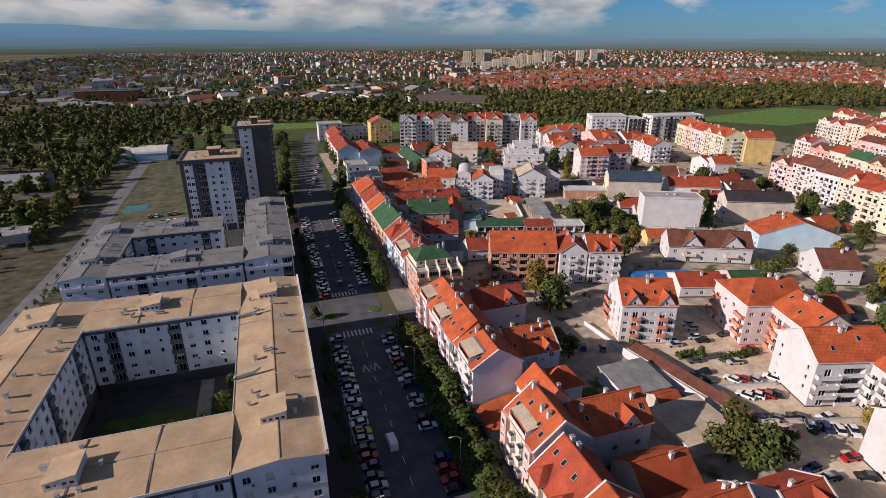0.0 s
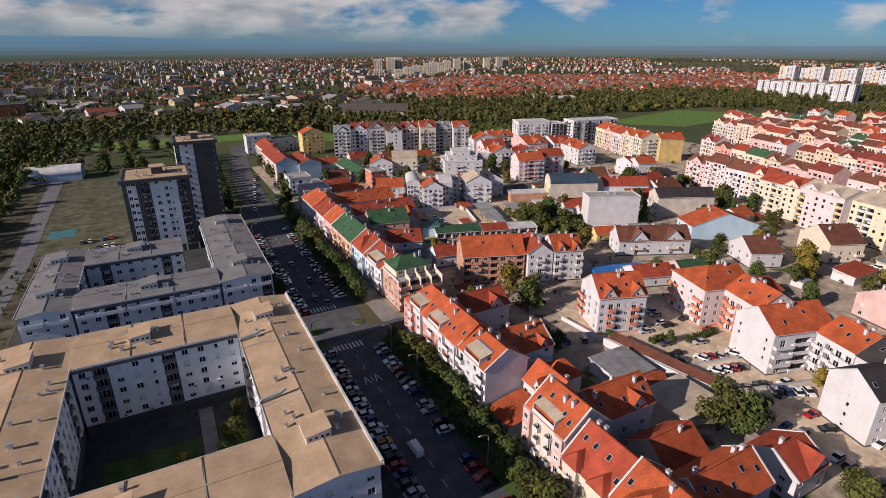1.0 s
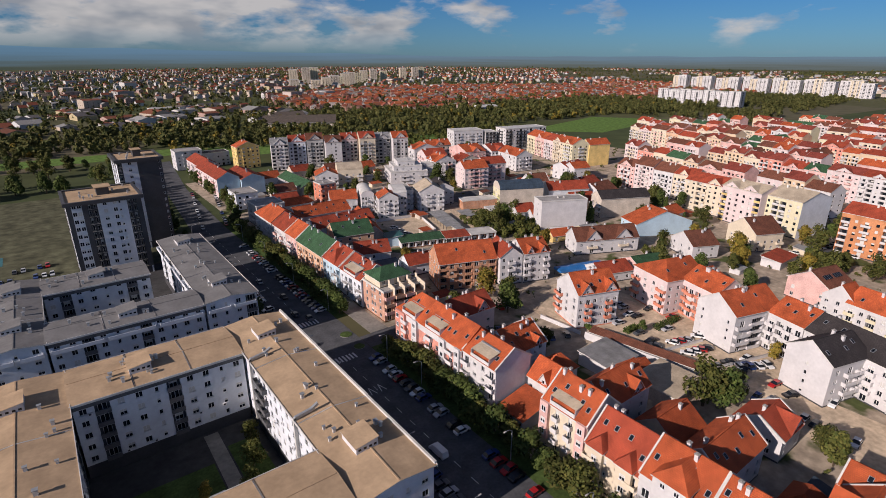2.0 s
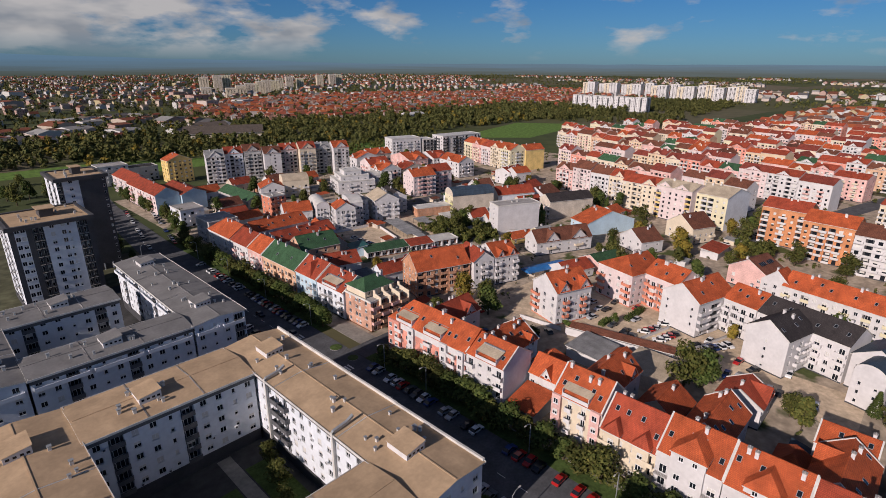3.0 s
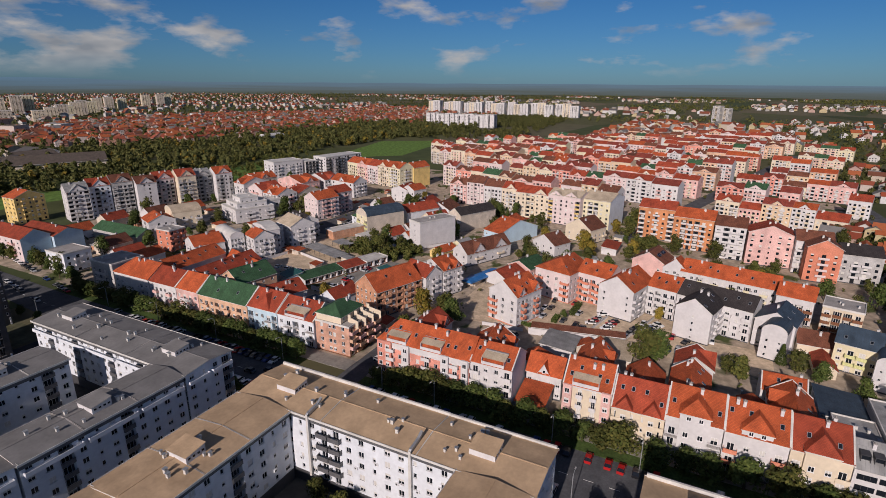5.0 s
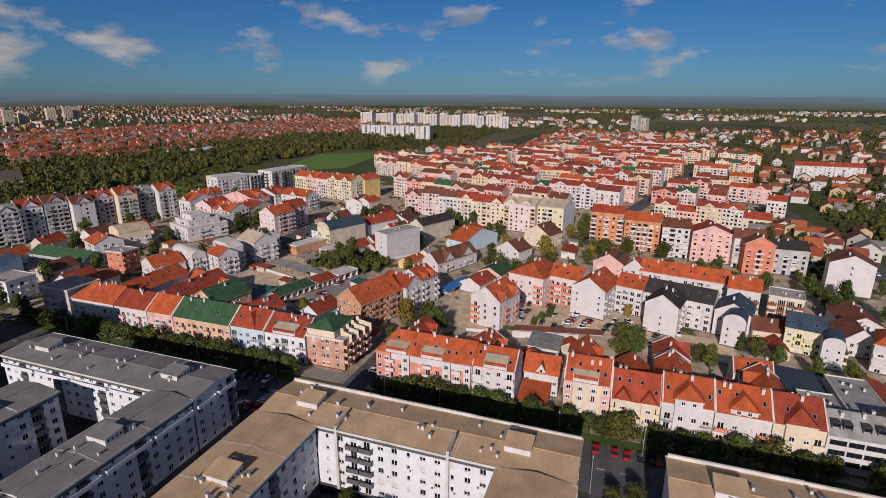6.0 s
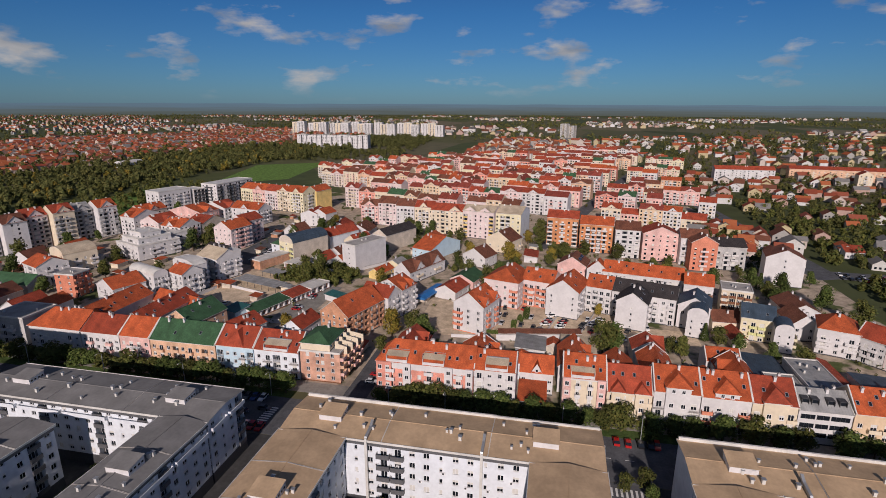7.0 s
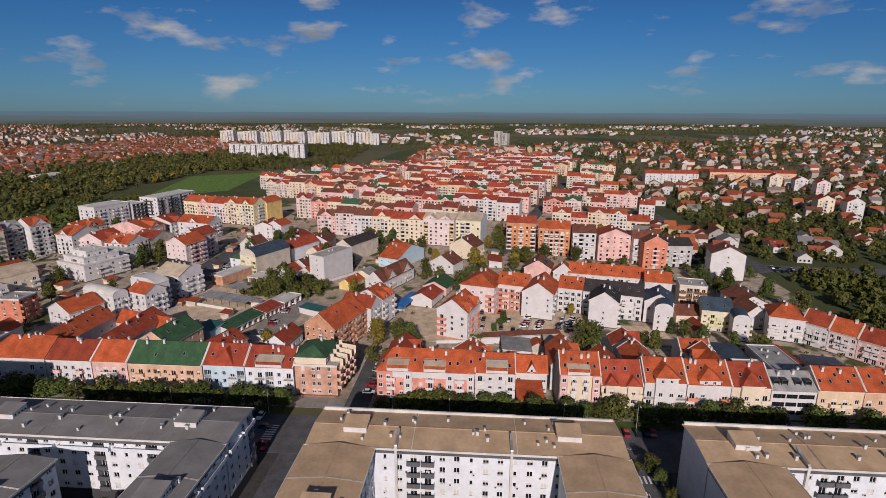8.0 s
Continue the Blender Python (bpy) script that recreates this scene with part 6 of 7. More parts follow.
for i, (a, b, h) in enumerate(((652, 1490, 30), (690, 1515, 34), (728, 1560, 30), (770, 1600, 36), (820, 1660, 38), (870, 1700, 34), (930, 1770, 40), (1010, 1840, 42), (1060, 1850, 36), (1180, 1900, 44), (1260, 1930, 46), (1300, 1945, 46),
                               (640, 1700, 48), (700, 1740, 52), (735, 1755, 52), (600, 1440, 26), (560, 1500, 26), (1440, 60, 40), (1456, 40, 34))):
    house("high_rise", "distant cream high-rise with flat roof", a - 13, b - 9, a + 13, b + 9, h, 0, "x", "flat", (CREAM, BEIGEW, PALEYEL)[i % 3] if i < 17 else GREYW, CONC, S="wlwlwlw", W="wlw", fl=3, far=True, cat="building", chim=0, rot=-20, group="distant high-rises", bal=(CREAM, "solid"))

# ---- far roofs, each district one sheet of small houses ----
FARWALL = palette("far_walls", ((0.476, 0.462, 0.435), (0.422, 0.354, 0.286), (0.374, 0.258, 0.218), (0.503, 0.496, 0.49), (0.408, 0.34, 0.204), (0.306, 0.292, 0.272), (0.449, 0.381, 0.34)))
FARROOF = palette("far_roofs", ((0.259, 0.0648, 0.0324), (0.302, 0.0864, 0.036), (0.202, 0.0504, 0.0288), (0.324, 0.101, 0.0432), (0.144, 0.0576, 0.036), (0.245, 0.072, 0.0432), (0.18, 0.173, 0.166)))
BRICKFAR = palette("far_brick_walls", ((0.36, 0.18, 0.13), (0.42, 0.24, 0.18), (0.28, 0.13, 0.10), (0.46, 0.36, 0.30), (0.34, 0.2, 0.15), (0.5, 0.44, 0.40)))
GREYROOF = palette("mixed_far_roofs", ((0.24, 0.234, 0.222), (0.12, 0.048, 0.03), (0.18, 0.06, 0.036), (0.096, 0.09, 0.09), (0.3, 0.294, 0.282), (0.15, 0.12, 0.096), (0.192, 0.072, 0.042)))


def cottages(label, poly_fn, n, seed, size=(8, 13), tall=(4, 7), roofmat=FARROOF, storeys=True, wallmat=FARWALL, pitch=(0.5, 0.75)):
    r, s = random.Random(seed), Shape()
    done = 0
    while done < n:
        p = poly_fn(r)
        if p is None:
            continue
        done += 1
        cx, cy, rot = p
        w, d, h = r.uniform(*size) / 2, r.uniform(size[0] * 0.8, size[1] * 0.9) / 2, r.uniform(*tall)
        k = h + d * r.uniform(*pitch)
        c, sn = math.cos(rot), math.sin(rot)

        def P(a, b, z):
            return (cx + a * c - b * sn, cy + a * sn + b * c, z)
        v0 = len(s.v)
        s.v += [P(-w, -d, 0), P(w, -d, 0), P(w, d, 0), P(-w, d, 0), P(-w, -d, h), P(w, -d, h), P(w, d, h), P(-w, d, h), P(-w, 0, k), P(w, 0, k)]
        fs = [(0, 1, 5, 4), (1, 2, 6, 9, 5), (2, 3, 7, 6), (3, 0, 4, 8, 7)]
        o = 0.5
        v1 = len(s.v)
        s.v += [P(-w - o, -d - o, h - 0.2), P(w + o, -d - o, h - 0.2), P(w + o, 0, k + 0.15), P(-w - o, 0, k + 0.15), P(w + o, d + o, h - 0.2), P(-w - o, d + o, h - 0.2)]
        for f in fs:
            s.f.append(tuple(v0 + i for i in f))
            s.m.append(0)
            s.uv += [(0, 0)] * len(f)
        for f in ((0, 1, 2, 3), (3, 2, 4, 5)):
            s.f.append(tuple(v1 + i for i in f))
            s.m.append(1)
            s.uv += [(0, 0)] * 4
        if storeys and r.random() < 0.8:
            for fl_ in range(int(h / 2.8)):
                for a in (-0.55, 0.05, 0.6):
                    z0 = 0.9 + fl_ * 2.8
                    for q in ([P(a * w - 0.6, -d - 0.04, z0), P(a * w + 0.6, -d - 0.04, z0), P(a * w + 0.6, -d - 0.04, z0 + 1.3), P(a * w - 0.6, -d - 0.04, z0 + 1.3)],
                              [P(-w - 0.04, a * d + 0.6, z0), P(-w - 0.04, a * d - 0.6, z0), P(-w - 0.04, a * d - 0.6, z0 + 1.3), P(-w - 0.04, a * d + 0.6, z0 + 1.3)]):
                        s.face(q, 2, [(0, 0)] * 4)
    me = s.mesh("far_houses", [wallmat, roofmat, GLASS])
    return tagged(new("far_houses", me), label, "houses", kind="stuff")


def inside(x0, y0, x1, y1, rot=0.0, keep=None):
    def pick(r):
        x, y = r.uniform(x0, x1), r.uniform(y0, y1)
        if keep and not keep(x, y):
            return None
        return x, y, rot + r.choice((0, math.pi / 2)) + r.uniform(-0.08, 0.08)
    return pick


def beyond_river(x, y):
    return y > 690 - 0.1 * x and (y > 1.0 * x + 20 or x > 900)


cottages("red-roofed houses of the district across the river", inside(330, 760, 1250, 1350, -0.3, lambda x, y: y > 720 + 0.05 * x and math.hypot(x - 800, (y - 1000) * 1.4) < 480), 1300, 1, (8, 14), (5, 10), wallmat=BRICKFAR)
cottages("red-roofed rows of the district across the fields", inside(950, 560, 1700, 1200, -0.3, lambda x, y: y > 640), 600, 2, (8, 13), (5, 8), wallmat=BRICKFAR)
cottages("mixed houses of the old town in the distance", inside(-900, 1050, 700, 3800, 0.2), 1500, 3, (8, 15), (5, 12), GREYROOF)
cottages("scattered buildings of the outer town", inside(300, 1350, 3000, 4200, 0.1, lambda x, y: y > 0.9 * x), 1500, 4, (8, 15), (5, 10), FARROOF)
cottages("larger blocks of flats in the old town", inside(-800, 900, 1100, 2600, 0.2, lambda x, y: y > 800 + 0.5 * x), 70, 45, (20, 44), (9, 17), GREYROOF, pitch=(0.02, 0.1))
cottages("industrial sheds between the trees", inside(-500, 760, 300, 1050, 0.3), 110, 5, (14, 42), (4, 7), GREYROOF, False, FARWALL, (0.06, 0.3))
cottages("low houses with gardens at the edge of town", inside(232, -420, 640, -62, -0.2, lambda x, y: not (385 < x < 420 and y > -80) and y < -62 - 0.02 * x), 190, 6, (8, 14), (3.5, 7))
cottages("low red-roofed houses behind the bare white house", inside(232, -60, 318, -14, -0.2), 26, 46, (8, 13), (4, 7))
cottages("houses of the southern suburb", inside(640, -900, 1500, -60, 0.1), 380, 7, (9, 18), (4, 10))
cottages("villages and depots on the plain", inside(1500, -2200, 3900, 1500, 0.0, lambda x, y: math.sin(x * 0.004 + 1) * math.sin(y * 0.005) > 0.2), 800, 8, (9, 26), (4, 9), GREYROOF, False)
cottages("houses behind the dense district", inside(780, -60, 1250, 230, -0.25), 160, 9, (11, 20), (8, 13))
cottages("suburb across the valley", inside(1500, 1100, 3600, 3000, 0.0, lambda x, y: math.sin(x * 0.005) * math.sin(y * 0.004 + 2) > 0.3), 420, 10, (9, 18), (4, 8))


house("sports_hall", "large low hall with wide grey roof among the trees", 197, 684, 289, 726, 5.5, 12.5, "x", "gable", BEIGEW, R_RUST, S="", rot=-26, far=True, cat="building", chim=0, over=2.0)


# ---- trees ----
def free(x, y, gap=2.0):
    return all(not (a - gap < x < c + gap and b - gap < y < d + gap) for a, b, c, d in FOOT)


def leaf_crown(seed, r, h, n, leaf, clumps):
    q, s = random.Random(seed), Shape()
    cl = []
    for i in range(clumps):
        a, z, d = q.uniform(0, 6.283), q.uniform(0.12, 0.95), q.uniform(0.15, 0.75)
        d *= math.sin(math.pi * min(0.95, 0.25 + z * 0.7)) ** 0.6
        cl.append((math.cos(a) * d * r, math.sin(a) * d * r, z * h, q.uniform(0.28, 0.46) * r))
    for i in range(n):
        cx, cy, cz, cr = q.choice(cl)
        v = Vector((q.gauss(0, 1), q.gauss(0, 1), q.gauss(0, 0.8))).normalized() * cr * q.uniform(0.72, 1.08)
        p = Vector((cx, cy, cz)) + v
        nrm = (v.normalized() + Vector((q.uniform(-.6, .6), q.uniform(-.6, .6), q.uniform(-.2, .8)))).normalized()
        u = nrm.orthogonal().normalized()
        u.rotate(Matrix.Rotation(q.uniform(0, 6.28), 3, nrm))
        w = nrm.cross(u)
        e = leaf * q.uniform(0.6, 1.3)
        s.face([p - u * e - w * e * 0.3, p + w * e * 0.6, p + u * e - w * e * 0.2, p - w * e * 0.7], 0, [(0, 0)] * 4)
    return s


def trunk_shape(seed, r, h):
    q, s = random.Random(seed), Shape()

    def limb(a, b, ra, rb, k=6):
        a, b = Vector(a), Vector(b)
        d = (b - a).normalized()
        u = d.orthogonal().normalized()
        w = d.cross(u)
        for i in range(k):
            t0, t1 = 6.283 * i / k, 6.283 * (i + 1) / k
            o = [u * math.cos(t) + w * math.sin(t) for t in (t0, t1)]
            s.face([a + o[0] * ra, a + o[1] * ra, b + o[1] * rb, b + o[0] * rb], 0, [(0, 0)] * 4)
    fork = h * 0.34
    limb((0, 0, -0.1), (0.05, 0.04, fork), r * 0.075, r * 0.05)
    for i in range(5):
        a = i * 1.256 + q.uniform(-.4, .4)
        limb((0.05, 0.04, fork * q.uniform(0.8, 1)), (math.cos(a) * r * 0.5, math.sin(a) * r * 0.5, h * q.uniform(0.55, 0.85)), r * 0.04, r * 0.012, 5)
    return s


TREES = []
for i, (mt, r, h) in enumerate(((LEAF, 2.9, 5.6), (LEAF, 2.5, 5.0), (LEAF3, 3.1, 6.4), (LEAF2, 2.6, 5.6), (LEAF3, 2.3, 5.0))):
    TREES.append((trunk_shape(20 + i, r, h + 1.6).mesh("trunk", [BARK]), leaf_crown(40 + i, r, h, 1500, 0.31, 30).mesh("crown", [mt])))
con = Shape()
q_ = random.Random(5)
for i in range(1300):
    z = q_.uniform(0, 1) ** 1.2
    a, d = q_.uniform(0, 6.283), (1 - z) * 2.1 * q_.uniform(0.6, 1.05) + 0.1
    p = Vector((math.cos(a) * d, math.sin(a) * d, 1 + z * 8.5))
    u, w = Vector((math.cos(a), math.sin(a), -0.5)) * 0.42, Vector((-math.sin(a), math.cos(a), q_.uniform(-.3, .3))) * 0.2
    con.face([p - w, p + u - w * 0.4, p + u * 1.2 + w * 0.3, p + w], 0, [(0, 0)] * 4)
CONIFER = (trunk_shape(31, 1.6, 4).mesh("trunk", [BARK]), con.mesh("crown", [LEAF]))


def tree(label, x, y, scale=1.0, kind=0, group="", lift=1.4, spread=1.0):
    t_mesh, c_mesh = CONIFER if kind == 9 else TREES[kind]
    root = tagged(new("conifer" if kind == 9 else "tree"), label, "tree", group)
    root.matrix_world = pose(x, y, 0.05, 0, 0, rng.uniform(0, 360)) @ Matrix.Diagonal((scale * spread, scale * spread, scale * rng.uniform(0.9, 1.12), 1))
    part("trunk", t_mesh, None, root)
    part("crown", c_mesh, None, root, at=Matrix.Translation((0, 0, 0 if kind == 9 else lift)))
    return root


y = 62.0
while y < 300:
    if not 139 < y < 163:
        tree("leafy street tree on the grass strip before the houses", 32.8 + rng.uniform(-1, 1.2), y, rng.uniform(0.85, 1.2), rng.choice((0, 0, 1, 2, 0, 4)), "street trees", 1.0, 1.4)
    y += rng.uniform(4.4, 6.0)
for y in (-38, -29, -21, -12, -4, 4, 14, 20, 27, 34, 41, 48, 55):
    tree("leafy street tree beside the footway", 33 + rng.uniform(-1, 1), y + rng.uniform(-1.5, 1.5), rng.uniform(0.85, 1.15), rng.choice((0, 2, 1)), "street trees", 1.0, 1.35)
for y in (75, 88, 101, 116, 130, 152, 170, 184, 199, 215, 232, 248, 262, 276, 290, 305, 320, 336, 352):
    tree("street tree in the shade of the white blocks", 7.6 + rng.uniform(-0.8, 0.8), y, rng.uniform(0.65, 0.95), rng.choice((0, 1)), "street trees")
for i in range(24):
    tree("dark street tree beside the high-rises", 6.5 + rng.uniform(-2.5, 2.5) + i * 0.25, 308 + i * 7.5, rng.uniform(1.0, 1.5), rng.choice((0, 1, 2)), "street trees")
for i in range(22):
    tree("street tree at the far end of the street", 36 + 9 * rng.random() + i * 0.45, 305 + i * 8, rng.uniform(0.9, 1.4), rng.choice((0, 1, 2)), "street trees")
for x, y, s_, k in ((80, 133, 1.7, 0), (82, 147, 1.6, 3), (86, 139, 1.3, 2), (83.5, 63.4, 1.75, 2), (87, 59.6, 1.6, 0), (74, 190, 1.2, 3), (196, 109, 1.7, 3), (190, 104, 1.3, 3), (140, 204, 1.6, 2), (148, 208, 1.7, 0), (134, 210, 1.3, 2), (152, 200, 1.2, 2),
                    (180, 311, 1.9, 0), (188, 306, 1.5, 2), (246, 178, 1.7, 0), (254, 186, 1.5, 2), (139, 170, 1.3, 3), (132, 166, 1.2, 2), (207, 204, 1.5, 0), (122, 62, 0.8, 3), (106, 96, 0.6, 0), (93, 60, 1.0, 2), (85.6, 34.6, 1.25, 4), (89, 38, 0.9, 2), (96, 12, 1.1, 0),
                    (100, 18, 1.2, 2), (150, 116, 1.4, 2), (166, 128, 1.3, 2), (172, 112, 1.2, 0), (204, 84, 1.3, 3), (212, 78, 1.4, 2), (238, 92, 1.6, 2), (244, 100, 1.4, 3), (268, 92, 1.6, 2), (278, 84, 1.7, 0), (166, 218, 1.2, 2), (158, 222, 1.1, 2),
                    (224, 196, 1.3, 0), (216, 170, 1.2, 2), (238, 146, 1.3, 2), (206, 134, 1.2, 3), (240, 240, 1.6, 2), (248, 252, 1.5, 0), (222, 262, 1.5, 0), (270, 250, 1.3, 3), (70, 336, 1.5, 0), (92, 330, 1.4, 0), (112, 372, 1.6, 0), (140, 400, 1.6, 2),
                    (170, 396, 1.5, 0), (72, 108, 0.9, 2), (70, 112, 1.0, 3), (62, 140, 1.1, 0), (66, 146, 1.0, 2), (176, -18, 1.5, 0), (170, -30, 1.6, 0), (160, -8, 1.3, 2), (150, -40, 1.6, 0), (130, -46, 1.5, 2), (178, 0, 1.4, 0), (84, -6, 1.1, 2), (90, 2, 1.0, 0)):
    tree("garden tree among the houses" if k != 3 else "yellowing garden tree among the houses", x, y, s_, k)
for x, y, s_ in ((192, 186, 1.2), (184, 138, 0.9), (206, 166, 1.0), (176, -22, 1.0), (104, 22, 0.8), (240, 170, 1.0), (228, 152, 0.8)):
    tree("dark conifer beside a house", x, y, s_, 9)
for x, y, s_, k in ((-17, 112, 0.9, 2), (-20, 104, 0.8, 2), (-28, 108, 0.6, 3), (-15, 120, 0.8, 2), (-38, 98, 0.6, 0), (-18, 192, 0.9, 0), (-22, 186, 0.8, 2), (9, 59, 0.8, 2), (6.5, 64, 0.7, 2), (4, 58, 0.7, 0), (-3, 57.5, 0.6, 2)):
    tree("young tree in the planted court", x, y, s_, k)
for i in range(26):
    tree("dark tree on the wasteland", rng.uniform(-230, -98), rng.choice((rng.uniform(240, 330), rng.uniform(380, 560))), rng.uniform(1.1, 2.0), rng.choice((0, 1, 2)), "wasteland trees")
for i in range(20):
    tree("dark tree behind the towers", rng.uniform(-70, 12), rng.uniform(425, 545), rng.uniform(1.2, 1.9), rng.choice((0, 1, 2)), "trees behind the towers")

placed = 0
while placed < 84:
    x, y = rng.uniform(115, 290), rng.uniform(-55, 400)
    if free(x, y, 3.0) and not (92 < x < 142 and 24 < y < 118) and not (96 < x < 150 and 214 < y < 257) and not (160 < x < 240 and 243 < y < 281):
        tree("garden tree in a back yard", x, y, rng.uniform(0.7, 1.5), rng.choice((0, 1, 2, 2, 3, 4)), "garden trees")
        placed += 1
for x0, y0, x1, y1 in ((100.5, 97.6, 107, 99.8), (110.5, 92.6, 124, 95.4), (92.6, 104, 94, 112)):
    s = Shape()
    q_ = random.Random(int(x0))
    for i in range(900):
        p = Vector((q_.uniform(x0, x1), q_.uniform(y0, y1), q_.uniform(0.1, 1.5)))
        u = Vector((q_.uniform(-1, 1), q_.uniform(-1, 1), q_.uniform(-.3, 1))).normalized() * 0.24
        w = u.orthogonal().normalized() * 0.2
        s.face([p - u, p + w, p + u, p - w], 0, [(0, 0)] * 4)
    tagged(new("hedge", s.mesh("hedge", [LEAF])), "clipped green hedge on the car park", "hedge")


def clumps(label, pick, n, seed, size, mt=WOOD, name="woods", puffs=2):
    """A wood seen from afar: ragged crowns of loose leaf clusters at different heights, one sheet."""
    r, V, Fc, done = random.Random(seed), [], [], 0
    per = 8 if puffs < 4 else 15
    while done < n:
        p = pick(r)
        if p is None:
            continue
        done += 1
        s_ = r.uniform(*size)
        slim, tall = r.uniform(0.75, 1.15), r.uniform(0.8, 1.35)
        for b in range(puffs + 1):
            a, d, z = r.uniform(0, 6.283), r.uniform(0, 0.62) * s_ * slim, r.uniform(0.3, 1.45) * tall
            d *= 1.0 if z < 1.0 else 0.6
            o, e = Vector((p[0] + math.cos(a) * d, p[1] + math.sin(a) * d, s_ * z)), s_ * r.uniform(0.34, 0.6)
            for c in range(per):
                v = Vector((r.gauss(0, 1), r.gauss(0, 1), r.gauss(0.25, 0.8))).normalized()
                m = (v + Vector((r.uniform(-.7, .7), r.uniform(-.7, .7), r.uniform(-.3, .7)))).normalized()
                u = m.orthogonal().normalized()
                w = m.cross(u)
                f = r.uniform(0, 6.283)
                u, w = u * math.cos(f) + w * math.sin(f), w * math.cos(f) - u * math.sin(f)
                q, g = o + v * e * r.uniform(0.55, 1.05), e * r.uniform(0.3, 0.58) * (1.25 if puffs < 4 else 1.0)
                q.z = max(q.z, g)
                k = len(V)
                V += [tuple(q - u * g - w * g * 0.6), tuple(q + w * g * 1.1), tuple(q + u * g - w * g * 0.5)]
                Fc.append((k, k + 1, k + 2))
    me = bpy.data.meshes.new(name)
    me.from_pydata(V, [], Fc)
    me.materials.append(mt)
    return tagged(new(name, me), label, "trees", kind="stuff")


clumps("bushes and shrubs in the back yards", inside(52, -60, 300, 410, 0, lambda x, y: free(x, y, 0.8) and not (92 < x < 142 and 24 < y < 118) and not (96 < x < 150 and 205 < y < 257) and not (60 < x < 72 and 139 < y < 151)), 420, 21, (0.6, 1.5), LEAF3, "bushes")
for i in range(120):
    x, y = rng.uniform(56, 290), rng.uniform(90, 400)
    w, d = rng.uniform(4, 8), rng.uniform(3, 5)
    if all(free(x + a, y + b, 1.0) for a in (0, w) for b in (0, d)) and not (92 < x < 142 and 24 < y < 118):
        house("shed", "small yard shed with a lean-to roof", x, y, x + w, y + d, 2.4, 3.1, "x", "shed", rng.choice((WHITE, BEIGEW, BRICKW, CREAM)), rng.choice((R_RED, R_ORANGE, R_GREY, CONC, R_BROWN)), cat="shed", group="yard sheds")
clumps("belt of river woods in autumn green and brown", inside(-260, 500, 1000, 900, 0, lambda x, y: (560 - 0.09 * x if x > 60 else 596) < y < (760 + 0.12 * x) and not (424 < x < 716 and 400 < y < 540) and not (226 < x < 424 and y < 530) and math.hypot(x - 243, y - 705) > 52), 2500, 11, (2.6, 7.0), puffs=6)
clumps("thicket of bushes and fruit trees in an overgrown yard", inside(135, 189, 169, 231, 0, lambda x, y: free(x, y, 1.0)), 150, 41, (1.3, 2.9), LEAF3, "bushes", 6)
clumps("dark trees and scrub below the terrace", inside(96, -230, 240, -62, 0, lambda x, y: free(x, y, 2.0) and not (190 + (y + 170) * 0.09 < x < 224 + (y + 170) * 0.05) and y < -62 - (x - 96) * 0.12 and math.sin(x * 0.07) + math.sin(y * 0.06 + 1) > -0.5), 400, 42, (1.8, 4.6), LEAF3, puffs=6)
clumps("trees of the allotments", inside(226, -260, 430, -84, 0, lambda x, y: free(x, y, 2.0) and not (244 < x < 268 and -110 < y < -90)), 420, 43, (1.6, 4.0), LEAF3, puffs=5)
clumps("mixed trees beyond the narrow road", inside(-290, 250, -98, 590, 0, lambda x, y: free(x, y, 3.0) and math.sin(x * 0.05 + 1) + math.sin(y * 0.045) > -0.5), 700, 44, (2.2, 5.6), LEAF3, puffs=6)
clumps("yellowing trees in the river woods", inside(-260, 540, 1000, 900, 0, lambda x, y: (560 - 0.10 * x if x > 60 else 600) < y < (760 + 0.12 * x) and not (424 < x < 716 and 400 < y < 540) and not (226 < x < 424 and y < 530) and math.hypot(x - 243, y - 705) > 52), 330, 31, (2.6, 6.0), LEAF2, puffs=6)
clumps("olive trees in the river woods and round the works", inside(-500, 540, 900, 1050, 0, lambda x, y: (575 - 0.10 * x if x > 60 else 600) < y and not (424 < x < 716 and 400 < y < 540) and math.hypot(x - 243, y - 705) > 52), 650, 33, (2.6, 6.4), LEAF3, puffs=6)
clumps("trees between the white flats and the field", inside(232, 425, 430, 528, 0, lambda x, y: free(x, y, 4.0) and y > 505 - 0.2 * x), 190, 48, (1.8, 4.6), LEAF3, puffs=6)
clumps("trees along the far fields", inside(560, 230, 1400, 700, 0, lambda x, y: y > 330 + 0.1 * (x - 560) and not (x < 720 and y < 560) and not (900 < x < 1010 and 440 < y < 650) and not (1380 < x and 380 < y)), 1300, 12, (2.6, 6.5), puffs=5)
clumps("garden trees at the edge of town", inside(225, -440, 640, -60, 0, lambda x, y: not (190 < x < 430 and -78 < y < -40)), 1300, 13, (1.8, 4.4), puffs=4)
clumps("garden trees behind the bare white house", inside(205, -60, 330, -10, 0, lambda x, y: free(x, y, 2.0)), 150, 47, (1.6, 4.0), LEAF3, puffs=5)
clumps("garden trees of the southern suburb", inside(640, -900, 1500, -60), 2000, 14, (3, 6))
clumps("woods and hedges on the plain", inside(1250, -2300, 4200, 1200, 0, lambda x, y: (math.sin(x * 0.006 + y * 0.002) + math.sin(y * 0.009)) > 0.2 and not (1380 < x < 1520 and 380 < y < 920)), 3600, 15, (4, 9))
